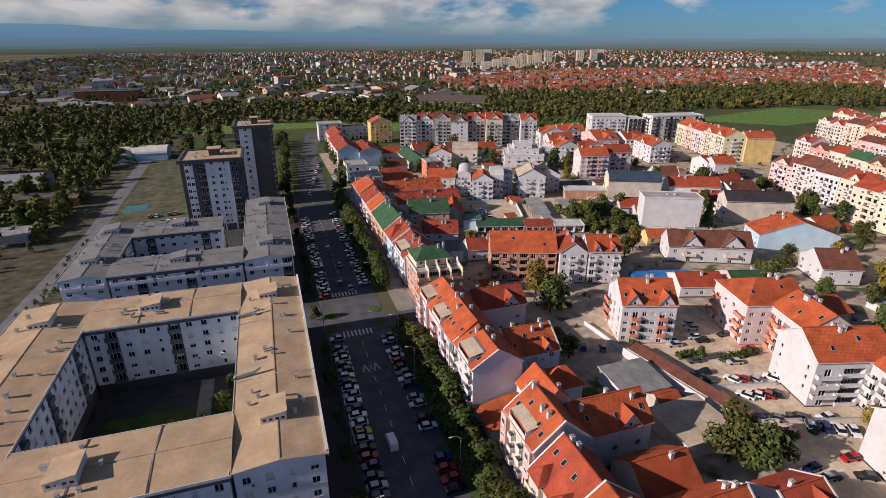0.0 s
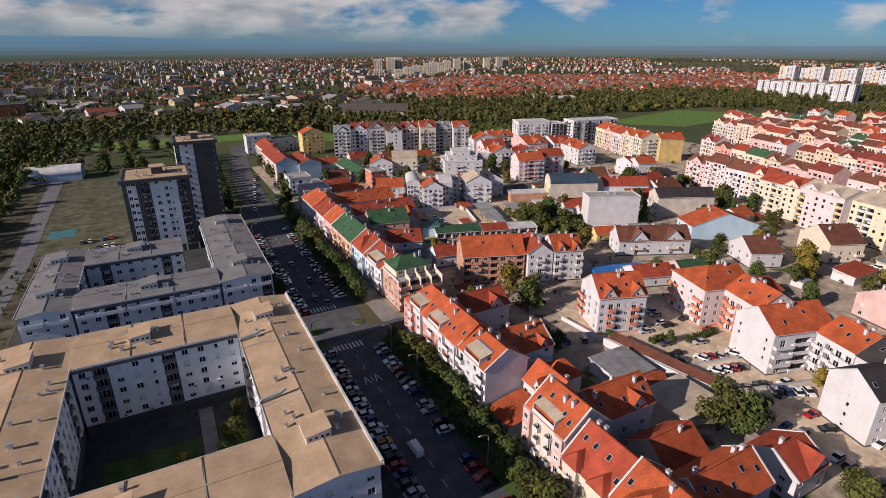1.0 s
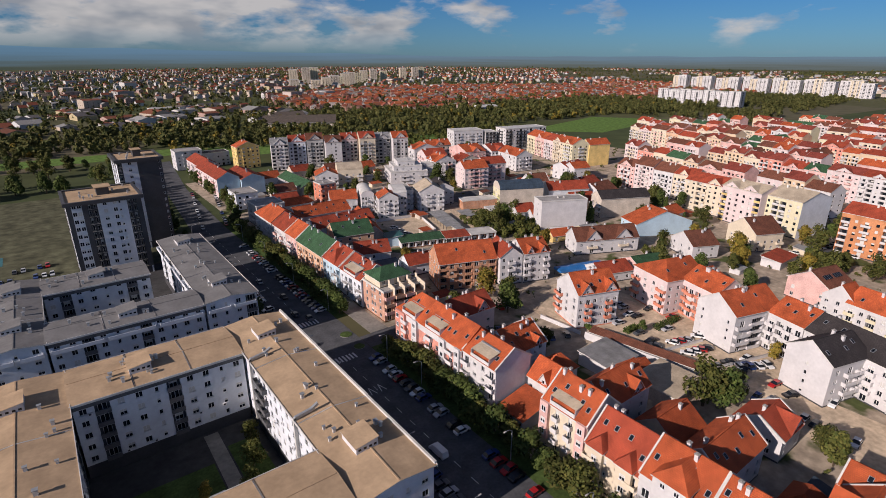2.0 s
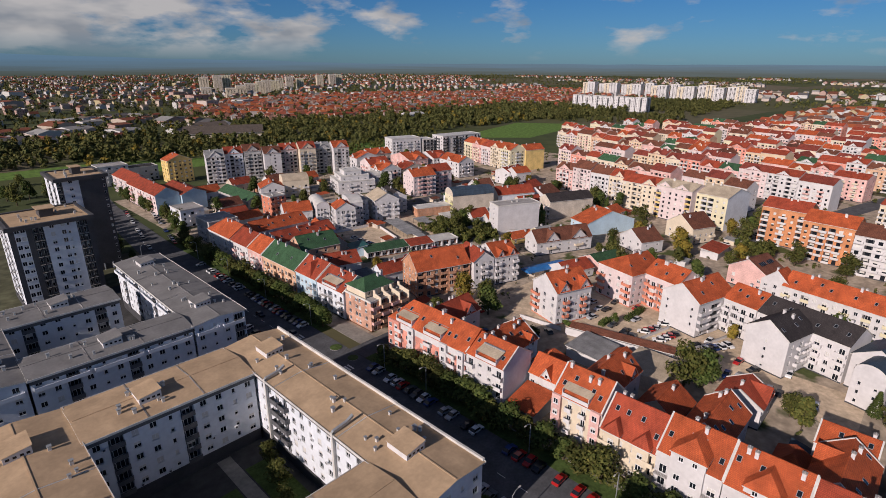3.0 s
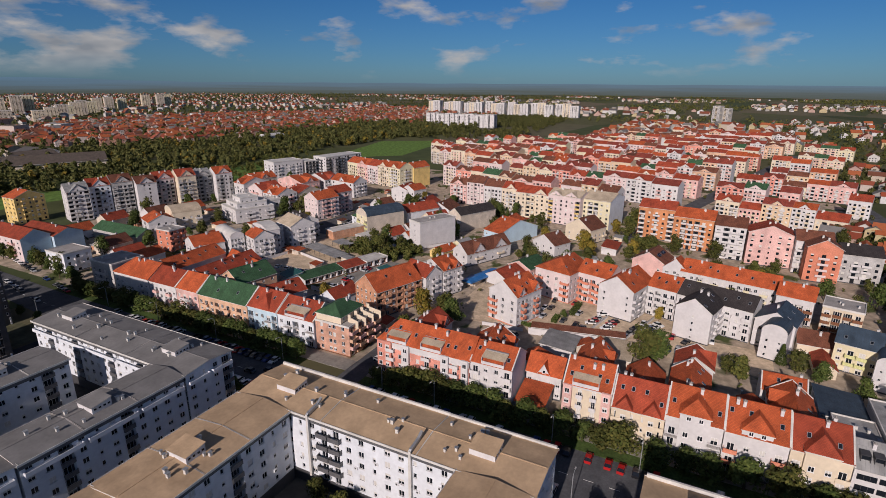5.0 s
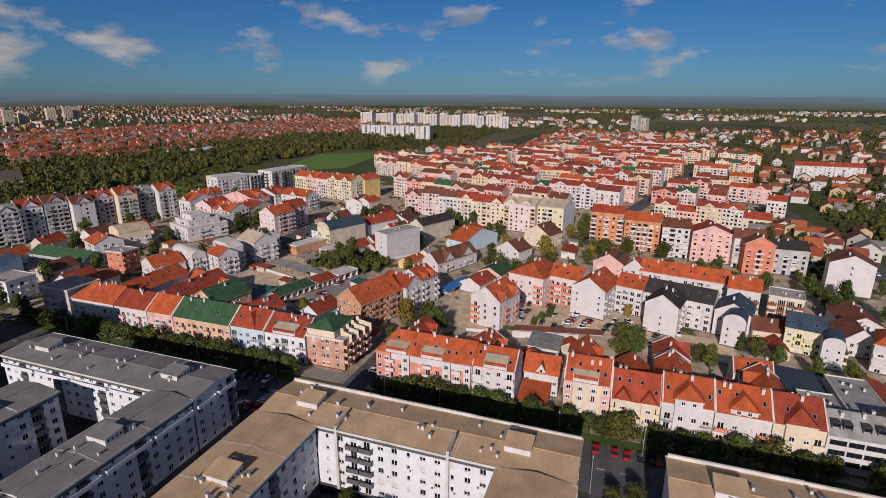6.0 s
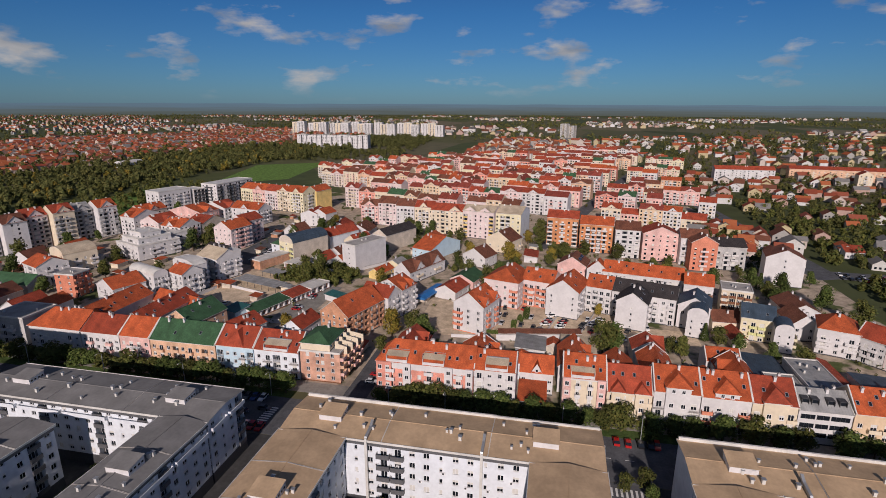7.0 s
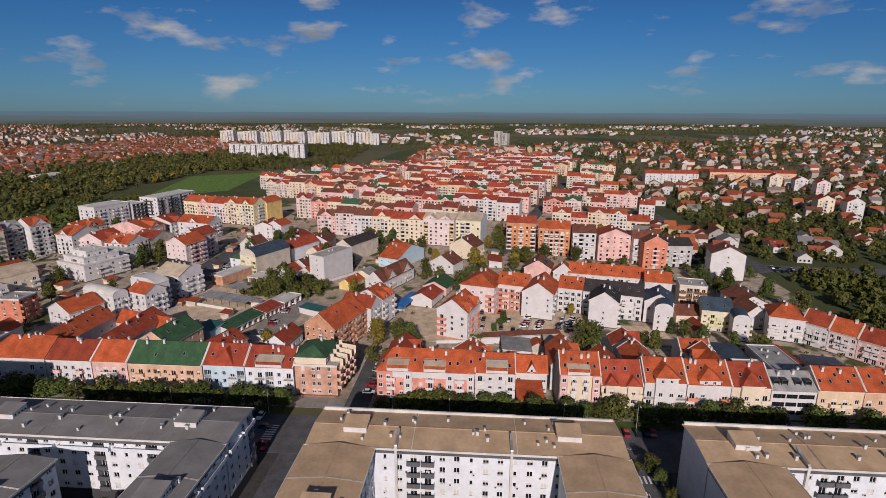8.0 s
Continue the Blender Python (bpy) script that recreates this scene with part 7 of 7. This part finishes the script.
clumps("trees among the old town's houses", inside(-900, 720, 1300, 3200, 0, lambda x, y: y > 740 + 0.1 * x and y > x * 0.8 - 100 and math.hypot(x - 243, y - 705) > 52), 7600, 16, (3, 7.5))
clumps("trees beyond the wasteland", inside(-700, 430, -72, 760), 900, 17, (2.6, 6.5), puffs=5)
clumps("yellow trees among the old town's houses", inside(-900, 740, 1000, 2400, 0, lambda x, y: y > 760 + 0.1 * x and math.hypot(x - 243, y - 705) > 52), 420, 34, (3, 6.5), LEAF2)
clumps("trees of the outer town", inside(300, 2200, 3200, 4300, 0, lambda x, y: y > 0.8 * x), 1200, 18, (5, 10))
clumps("small trees in the dense district", inside(290, -60, 760, 330, 0, lambda x, y: (x * 0.97 + y * 0.26 - 350) % 46 > 26), 260, 19, (1.6, 3.0))
clumps("trees of the valley suburb", inside(1400, 1000, 3800, 3200), 1700, 20, (4, 9))

clumps("scrub beside the narrow road", inside(-84, 60, -66, 262, 0, lambda x, y: free(x, y, 1.5) and not -93 < x < -82), 130, 22, (0.5, 1.4), LEAF3, "scrub", 4)
clumps("scrub on the wasteland", inside(-250, 120, -98, 560), 420, 23, (0.6, 2.4), WOOD, "scrub", 4)


# ---- plain and hills at the edge of sight ----
HILL = bpy.data.materials.new("painted_haze_distance")
HILL.use_nodes = True
hn, hl = HILL.node_tree.nodes, HILL.node_tree.links
hb = hn["Principled BSDF"]
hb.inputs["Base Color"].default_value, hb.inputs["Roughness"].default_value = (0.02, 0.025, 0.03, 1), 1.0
hc = hn.new("ShaderNodeTexCoord")
hz = hn.new("ShaderNodeSeparateXYZ")
hl.new(hc.outputs["Object"], hz.inputs[0])
hm = hn.new("ShaderNodeMapping")
hm.inputs["Scale"].default_value = (0.0016, 0.0016, 0.075)
hl.new(hc.outputs["Object"], hm.inputs[0])
hs_ = hn.new("ShaderNodeTexNoise")
hs_.inputs["Scale"].default_value, hs_.inputs["Detail"].default_value = 1.0, 5
hl.new(hm.outputs[0], hs_.inputs["Vector"])
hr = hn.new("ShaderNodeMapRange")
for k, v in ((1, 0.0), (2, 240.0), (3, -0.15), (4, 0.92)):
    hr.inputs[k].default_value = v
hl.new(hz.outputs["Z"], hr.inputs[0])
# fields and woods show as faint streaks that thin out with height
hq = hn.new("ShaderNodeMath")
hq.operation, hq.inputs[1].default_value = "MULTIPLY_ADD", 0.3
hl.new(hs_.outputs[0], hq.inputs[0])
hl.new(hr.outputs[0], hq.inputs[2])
# aerial haze is painted in: the glow turns bluer and paler with height
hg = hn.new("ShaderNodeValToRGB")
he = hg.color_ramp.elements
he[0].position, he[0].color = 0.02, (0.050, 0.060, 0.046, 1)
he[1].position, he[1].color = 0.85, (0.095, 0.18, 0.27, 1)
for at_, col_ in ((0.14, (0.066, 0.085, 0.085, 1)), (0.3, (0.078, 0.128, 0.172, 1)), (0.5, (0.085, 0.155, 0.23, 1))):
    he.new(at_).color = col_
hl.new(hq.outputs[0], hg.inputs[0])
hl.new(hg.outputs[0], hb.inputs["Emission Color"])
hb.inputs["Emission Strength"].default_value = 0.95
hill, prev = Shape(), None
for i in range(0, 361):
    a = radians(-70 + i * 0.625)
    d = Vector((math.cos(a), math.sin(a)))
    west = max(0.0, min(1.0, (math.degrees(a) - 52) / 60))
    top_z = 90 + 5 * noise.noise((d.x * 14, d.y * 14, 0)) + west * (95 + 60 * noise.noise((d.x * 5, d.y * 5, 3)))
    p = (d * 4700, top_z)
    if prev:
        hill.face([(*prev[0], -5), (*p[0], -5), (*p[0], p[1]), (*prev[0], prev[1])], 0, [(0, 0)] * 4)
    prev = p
setting("backdrop", hill, HILL, "plain and hills along the horizon with blue haze painted in", cat="hills")


# ---- cars ----
def paint(name, col):
    m = glass_like(name, col, 0.28)
    m.node_tree.nodes["Principled BSDF"].inputs["Coat Weight"].default_value = 0.5
    return m


PAINTS = [("white", paint("white_car_paint", (0.75, 0.75, 0.74))), ("silver", paint("silver_car_paint", (0.42, 0.43, 0.45))), ("black", paint("black_car_paint", (0.012, 0.012, 0.014))), ("dark grey", paint("grey_car_paint", (0.08, 0.085, 0.09))),
          ("red", paint("red_car_paint", (0.38, 0.015, 0.015))), ("blue", paint("blue_car_paint", (0.02, 0.05, 0.18))), ("white", None), ("white", None), ("silver", None), ("dark grey", None), ("yellow", paint("yellow_car_paint", (0.6, 0.35, 0.02)))]
BYNAME = {k: m for k, m in PAINTS if m}
TYRE = surface("tyre_rubber", (0.015, 0.015, 0.015), 0.9, bump=0)


def car_meshes(colour, van):
    key = ("car", colour, van)
    if key in CACHE:
        return CACHE[key]
    L, Wd, body, cabin = (5.3, 1.95, Shape(), Shape()) if van else (4.3, 1.76, Shape(), Shape())
    h1, h2 = (1.15, 2.1) if van else (0.88, 1.46)
    a, w = L / 2, Wd / 2
    # lower body: side profile with bonnet and tail, tucked in at the sills
    prof = [(-a, 0.32), (-a + 0.1, 0.22), (a - 0.1, 0.22), (a, 0.36), (a - 0.02, h1 * 0.72), (a - 0.25, h1 * 0.84), (a * 0.42, h1), (-a + 0.25, h1 * 1.02), (-a + 0.02, h1 * 0.85)]
    inset = [0.1, 0.12, 0.12, 0.1, 0.07, 0.05, 0.0, 0.03, 0.06]
    n = len(prof)
    lft = [(p[0], -w + i, p[1]) for p, i in zip(prof, inset)]
    rgt = [(p[0], w - i, p[1]) for p, i in zip(prof, inset)]
    for i in range(n):
        j = (i + 1) % n
        body.face([lft[i], rgt[i], rgt[j], lft[j]], 0, [(0, 0)] * 4)
    body.face(lft[::-1], 0, [(0, 0)] * n)
    body.face(rgt, 0, [(0, 0)] * n)
    # cabin: glass sides, painted roof
    f0, f1, r1, r0 = (a * 0.72, a * 0.48, -a + 0.12, -a + 0.06) if van else (a * 0.46, a * 0.12, -a * 0.58, -a * 0.88)
    lo, hi, t = h1 - 0.02, h2, 0.2
    B = [(f0, -w + 0.06, lo), (f0, w - 0.06, lo), (r0, w - 0.06, lo), (r0, -w + 0.06, lo)]
    T = [(f1, -w + t, hi), (f1, w - t, hi), (r1, w - t, hi), (r1, -w + t, hi)]
    for i in range(4):
        j = (i + 1) % 4
        cabin.face([B[i], B[j], T[j], T[i]], 0 if not (van and i in (1, 2, 3)) else 1, [(0, 0)] * 4)
    body.face([(f1 + 0.02, -w + t - 0.02, hi + 0.01), (f1 + 0.02, w - t + 0.02, hi + 0.01), (r1 - 0.02, w - t + 0.02, hi + 0.01), (r1 - 0.02, -w + t - 0.02, hi + 0.01)], 0, [(0, 0)] * 4)
    wheel = Shape()
    k = 10
    for i in range(k):
        c = [(0.31 * math.cos(6.283 * q / k), 0.31 * math.sin(6.283 * q / k)) for q in (i, i + 1)]
        wheel.face([(c[0][0], -0.1, c[0][1]), (c[1][0], -0.1, c[1][1]), (c[1][0], 0.1, c[1][1]), (c[0][0], 0.1, c[0][1])], 0, [(0, 0)] * 4)
    for sd in (-0.1, 0.1):
        wheel.face([(0.31 * math.cos(6.283 * q / k), sd, 0.31 * math.sin(6.283 * q / k)) for q in range(k)], 0, [(0, 0)] * k)
    pm = BYNAME[colour]
    shod = Shape()
    shod.v, shod.f, shod.m, shod.uv = list(body.v), list(body.f), list(body.m), list(body.uv)
    for sx in (-L * 0.3, L * 0.3):
        for sy in (-0.78, 0.78):
            for f_ in wheel.f:
                shod.face([(wheel.v[i_][0] + sx, wheel.v[i_][1] + sy, wheel.v[i_][2] + 0.31) for i_ in f_], 1, [(0, 0)] * len(f_))
    CACHE[key + ("shod",)] = shod.mesh("body", [pm, TYRE])
    CACHE[key] = (body.mesh("body", [pm]), cabin.mesh("cabin", [GLASS, pm]), CACHE.setdefault("wheel", wheel.mesh("wheel", [TYRE])), L)
    return CACHE[key]


def car(x, y, heading, colour=None, van=False, where="parked on the car park", group="", wheels=True):
    colour = colour or rng.choice(PAINTS[:10])[0]
    b, c, wm, L = car_meshes(colour, van)
    root = tagged(new("van" if van else "car"), f"{colour} {'van' if van else 'car'} {where}", "van" if van else "car", group)
    root.matrix_world = pose(x, y, 0.09, 0, 0, heading + rng.uniform(-3, 3))
    wheels = wheels and (x < 31 and 30 < y < 125 or van)
    part("body", b if wheels else CACHE[("car", colour, van, "shod")], None, root)
    part("cabin", c, None, root, "dark glazed cabin")
    for sx in (-1, 1) if wheels else ():
        for sy in (-1, 1):
            part("wheel", wm, None, root, at=Matrix.Translation((sx * L * 0.3, sy * 0.78, 0.31)))
    return root


def park(x, y, dx, dy, n, heading, fill=0.85, where="parked on the car park", group=""):
    for i in range(n):
        if rng.random() < fill:
            car(x + dx * i + rng.uniform(-.15, .15), y + dy * i + rng.uniform(-.15, .15), heading + rng.choice((0, 180)), None, False, where, group, "far" not in where and "flats" not in where and "allot" not in where and "high-rise" not in where)


KERB = "parked square to the kerb of the street"
park(12.3, 74, 0, 2.75, 24, 0, 0.9, KERB, "cars on the street")
park(12.3, 166, 0, 2.75, 34, 0, 0.85, KERB, "cars on the street")
park(26.9, 66, 0, 2.75, 9, 0, 0.75, KERB, "cars on the street")
park(26.9, 93, 0, 2.75, 16, 0, 0.8, KERB, "cars on the street")
park(26.9, 168, 0, 2.75, 34, 0, 0.85, KERB, "cars on the street")
park(26.9, 20, 0, 2.75, 14, 0, 0.3, KERB, "cars on the street")
car(17.9, 90.5, 92, "white", True, "driving along the wide street")
for x, y, h, c in ((18.6, 176, 90, "dark grey"), (20.8, 192, 270, "black"), (18.4, 212, 90, "silver"), (21.5, 170, 270, "dark grey"), (26.8, 64, 0, "red"), (26.6, 60.8, 0, "red"), (26.9, 57.5, 0, "black"), (27, 54.8, 0, "black"), (12.4, 95.5, 0, "yellow")):
    car(x, y, h, c, False, "on the wide street")
park(18.6, 300, 1.0, 6.0, 16, 84, 0.7, "parked along the far end of the street")
park(30.6, 300, 1.1, 6.0, 16, 84, 0.7, "parked along the far end of the street")
LOT = "parked on the sandy car park"
for x, y, h, c in ((104.6, 106.4, 170, "white"), (104, 104, 170, "silver"), (115.7, 110.2, 165, "silver"), (112.5, 105.8, 170, "white"), (113.5, 103.3, 170, "black"), (122, 104.1, 175, "black"), (122.8, 95.5, 160, "red"), (116.2, 112.8, 165, "silver"),
                   (103.6, 95.6, 170, "dark grey"), (102, 90.4, 170, "black"), (113.4, 91.6, 170, "silver"), (98, 89.2, 100, "black"), (100.6, 87.9, 100, "dark grey"), (106.6, 85.6, 110, "white"), (109.2, 84.8, 110, "red"), (111.8, 84, 110, "silver"),
                   (116.9, 83, 120, "white"), (98.1, 81.2, 160, "white"), (104.5, 79.4, 120, "white"), (107, 78.8, 120, "white"), (109.5, 78.2, 120, "red"), (112, 77.6, 120, "black"), (99.8, 71.8, 160, "blue"), (103.9, 70.7, 140, "dark grey"),
                   (109.2, 69.4, 140, "black"), (115.4, 67.1, 170, "white"), (102.8, 65.9, 130, "red"), (109.4, 64.7, 200, "black"), (108.2, 56, 170, "red"), (106.2, 51.3, 150, "black"), (99.2, 53.4, 170, "dark grey"), (111, 42.9, 180, "white")):
    car(x, y, h, c, False, LOT, "cars on the car park")
park(44, 142.6, 5.4, 0, 6, 90, 0.9, "parked along the side street")
park(205, -74, -0.7, -3.4, 14, 0, 0.8, "parked on the lot below the white house")
park(213, -72, -0.7, -3.4, 14, 0, 0.7, "parked on the lot below the white house")
park(98, 62, 0, -2.8, 11, 0, 0.6, "parked in the yard behind the row houses")
park(107, 68, 2.5, -1.6, 5, 60, 0.8, "parked in the yard behind the row houses")
park(66, 126, 2.5, -1.2, 6, 60, 0.9, "parked behind the row houses")
park(76, 112, 2.6, -1.0, 4, 60, 0.9, "parked behind the row houses")
park(80, 137, 2.6, -0.4, 4, 80, 0.9, "parked under the garden trees")
park(100, 220, 0, 3.0, 9, 0, 0.6, "parked in the walled yard")
park(136, 222, 2.8, -0.4, 6, 90, 0.8, "parked in the grey yard")
park(88, 199, 3.0, 0, 14, 90, 0.45, "parked before the garages")
park(165, 262, 2.9, 0, 16, 90, 0.8, "parked before the pink flats")
park(228, 97, 3.6, -0.9, 16, 76, 0.85, "parked along the far street")
park(236, 80, 3.6, -0.9, 10, 76, 0.6, "parked along the far street")
park(226, -62, 4.2, 0.2, 22, 0, 0.6, "on the street beside the allotments")
park(-1, 64, -2.9, 0, 5, 90, 0.7, "parked between the blocks")
park(60, 356, 2.8, 0.0, 16, 90, 0.8, "parked before the tall flats")
park(-70, 272, 2.8, 0, 9, 90, 0.7, "parked beside the high-rise")
park(-60, 283, 2.8, 0.4, 6, 90, 0.7, "parked beside the high-rise")

# ---- walls, markings, lamps, court ----
for a, b, c, d, h in ((97.5, 85.1, 115.7, 80.6, 1.0), (96.5, 71.9, 122.8, 64, 1.0), (86.9, 104.5, 93.6, 71.2, 2.6), (86.3, 123, 88, 107, 1.4), (98, 256, 134, 250, 1.6), (84, 206.2, 84.2, 190, 2.0), (115, 224, 126.6, 262, 1.5), (89, 221.5, 138, 205, 3.3), (139, 203.6, 155, 195.5, 1.6), (150, 200, 185, 176, 1.6), (236, -56, 300, -60, 1.6)):
    L = math.hypot(c - a, d - b)
    s = Shape()
    s.box(0, -0.14, 0, L, 0.14, h, 0)
    s.box(-0.02, -0.19, h, L + 0.02, 0.19, h + 0.08, 1, True)
    ob = tagged(new("boundary_wall", s.mesh("boundary_wall", [WHITE, CONC])), "pale rendered boundary wall with concrete coping", "wall")
    ob.matrix_world = pose(a, b, 0.02, 0, 0, math.degrees(math.atan2(d - b, c - a)))


def crossing(label, x0, y0, n, dx, dy, w, l_):
    root = tagged(new("crosswalk"), label, "crosswalk", kind="structure")
    for i in range(n):
        s = Shape()
        x, y = x0 + dx * i, y0 + dy * i
        s.box(x, y, 0.07, x + w, y + l_, 0.087, 0)
        part("stripe", s, PAINT, root)


crossing("white zebra crossing over the wide street", 14.6, 138.5, 8, 1.15, 0, 0.55, 3.2)
crossing("white zebra crossing north of the junction", 14.6, 166.0, 8, 1.15, 0, 0.55, 3.2)
crossing("white zebra crossing between the two blocks", 4.6, 58.4, 8, 0, 1.2, 3.0, 0.55)
lane = tagged(new("lane_marking"), "worn white dashes along the street", "road marking", kind="structure")
for i in range(44):
    yy = 60 + i * 6.0
    if 138 < yy < 170:
        continue
    s = Shape()
    s.box(19.2 if yy < 300 else 19.2 + (yy - 300) * 0.07, yy, 0.07, 19.34 if yy < 300 else 19.34 + (yy - 300) * 0.07, yy + 2.4, 0.084, 0)
    part("dash", s, PAINT, lane)
for x in (17.6, 20.6):
    s = Shape()
    for b in (-0.8, 0.8):
        s.face([(x + b, 119, 0.084), (x + b + 0.25, 119, 0.084), (x + 0.12, 122.5, 0.084), (x - 0.12, 122.5, 0.084)], 0)
    part("arrow", s, PAINT, lane)
for x0, y0, x1, y1 in ((10.2, 150, 14.6, 155.5), (9.9, 141.5, 13.8, 146.5), (24.6, 151, 28.6, 155), (24.8, 142, 28.2, 145.5)):
    s = Shape()
    k = 16
    cx, cy, rx, ry = (x0 + x1) / 2, (y0 + y1) / 2, (x1 - x0) / 2, (y1 - y0) / 2
    ring = [(cx + rx * math.cos(6.283 * i / k), cy + ry * math.sin(6.283 * i / k)) for i in range(k)]
    s.face([(*p, 0.2) for p in ring], 0)
    for i in range(k):
        a, b = ring[i], ring[(i + 1) % k]
        s.face([(*a, 0.02), (*b, 0.02), (*b, 0.2), (*a, 0.2)], 1)
    setting("traffic_island", s, [GRASS, CONC], "grassy traffic island with a kerb", cat="traffic island")


def street_lamp(x, y, turn):
    root = tagged(new("street_lamp"), "slim grey street lamp with a curved arm", "lamp", "street lamps")
    root.matrix_world = pose(x, y, 0.1, 0, 0, turn)
    s = Shape()
    s.box(-0.09, -0.09, 0, 0.09, 0.09, 8.0, 0)
    part("pole", s, ZINC, root)
    s = Shape()
    s.prism([(-0.05, 7.9), (0.05, 7.9), (0.9, 8.6), (2.0, 8.75), (2.0, 8.85), (0.85, 8.72), (-0.05, 8.05)], "x", -0.05, 0.05, 0)
    part("arm", s, ZINC, root)
    s = Shape()
    s.box(-0.14, 1.8, 8.66, 0.14, 2.5, 8.82, 0, True)
    part("lamp_head", s, CAP, root)


for y in (57, 79, 114, 132, 172, 204, 236, 268):
    street_lamp(29.6, y, 90)
    street_lamp(9.4, y + 12, -90)

slab("court_lawn", "dark lawn in the courtyard", rect(-43, 92, -24, 118), 0.1, GRASS, "grass")
slab("court_lawn", "dark lawn beside the entrance path", rect(-20, 95, -13.5, 122), 0.1, GRASS, "grass")
slab("court_path", "pale paved path across the courtyard", rect(-23.6, 87.5, -20.4, 128.6), 0.11, PAVE, "pavement")
slab("court_lawn", "dark lawn of the northern court", rect(-44, 182, -15, 200), 0.1, GRASS, "grass")
b_ = Shape()
b_.box(-34, 104, 0.05, -24.5, 107.5, 1.2, 0)
setting("planter", b_, WHITE2, "white walled ramp in the courtyard", kind="", cat="planter")
# silver ducts that climb the court wall and bend over the roof edge
for dy in (0.0, -90.7):
    for yy in (97.5, 124.0):
        root = tagged(new("vent_duct"), "bent silver ventilation duct over the roof edge", "duct", "roof ducts")
        s = Shape()
        s.box(-12.15, yy + dy - 0.3, 3.0, -11.6, yy + dy + 0.3, 19.3, 0, True)
        part("riser", s, CAP, root)
        s = Shape()
        s.prism([(-12.15, 19.0), (-11.6, 18.9), (-8.2, 19.5), (-6.8, 20.4), (-6.9, 20.9), (-8.4, 20.1), (-11.7, 19.6)], "y", yy + dy - 0.3, yy + dy + 0.3, 0)
        part("bend", s, ZINC, root)

# sheds and hall on the wasteland
house("warehouse", "large warehouse with pale sheet roof", -172, 352, -128, 378, 6, 9.5, "x", "gable", GREYW, R_GREY, S="", chim=0, cat="warehouse")
house("warehouse", "long shed with rusty grey roof", -140, 318, -100, 334, 4.5, 6.8, "x", "gable", SALMON, R_RUST, S="", chim=0, cat="warehouse")
house("sports_hall", "pale blue hall with curved roof", -104, 432, -72, 452, 5, 9, "x", "barrel", BLUEW, CAP, cat="hall")
house("shed", "low shed with grey roof beside the narrow road", -128, 262, -104, 276, 3.6, 5, "x", "gable", GREYW, R_GREY, chim=0, cat="shed")
house("market_hall", "old market hall with wide grey roof", 226, 760, 276, 788, 5, 11, "x", "gable", BEIGEW, R_RUST, chim=0, cat="hall")
house("factory", "long white works hall", 556, 694, 590, 716, 7, 10, "x", "barrel", WHITE, CAP, cat="hall")
house("factory", "dark red brick works with chimneys", -250, 885, -170, 915, 16, 0, "x", "flat", BROWNW, R_DARK, cat="hall", chim=6)
slab("sports_court", "faded turquoise sports court", rect(-75.5, 296, -64.5, 309), 0.1, surface("turquoise_court", (0.06, 0.17, 0.19), 0.9), "court")
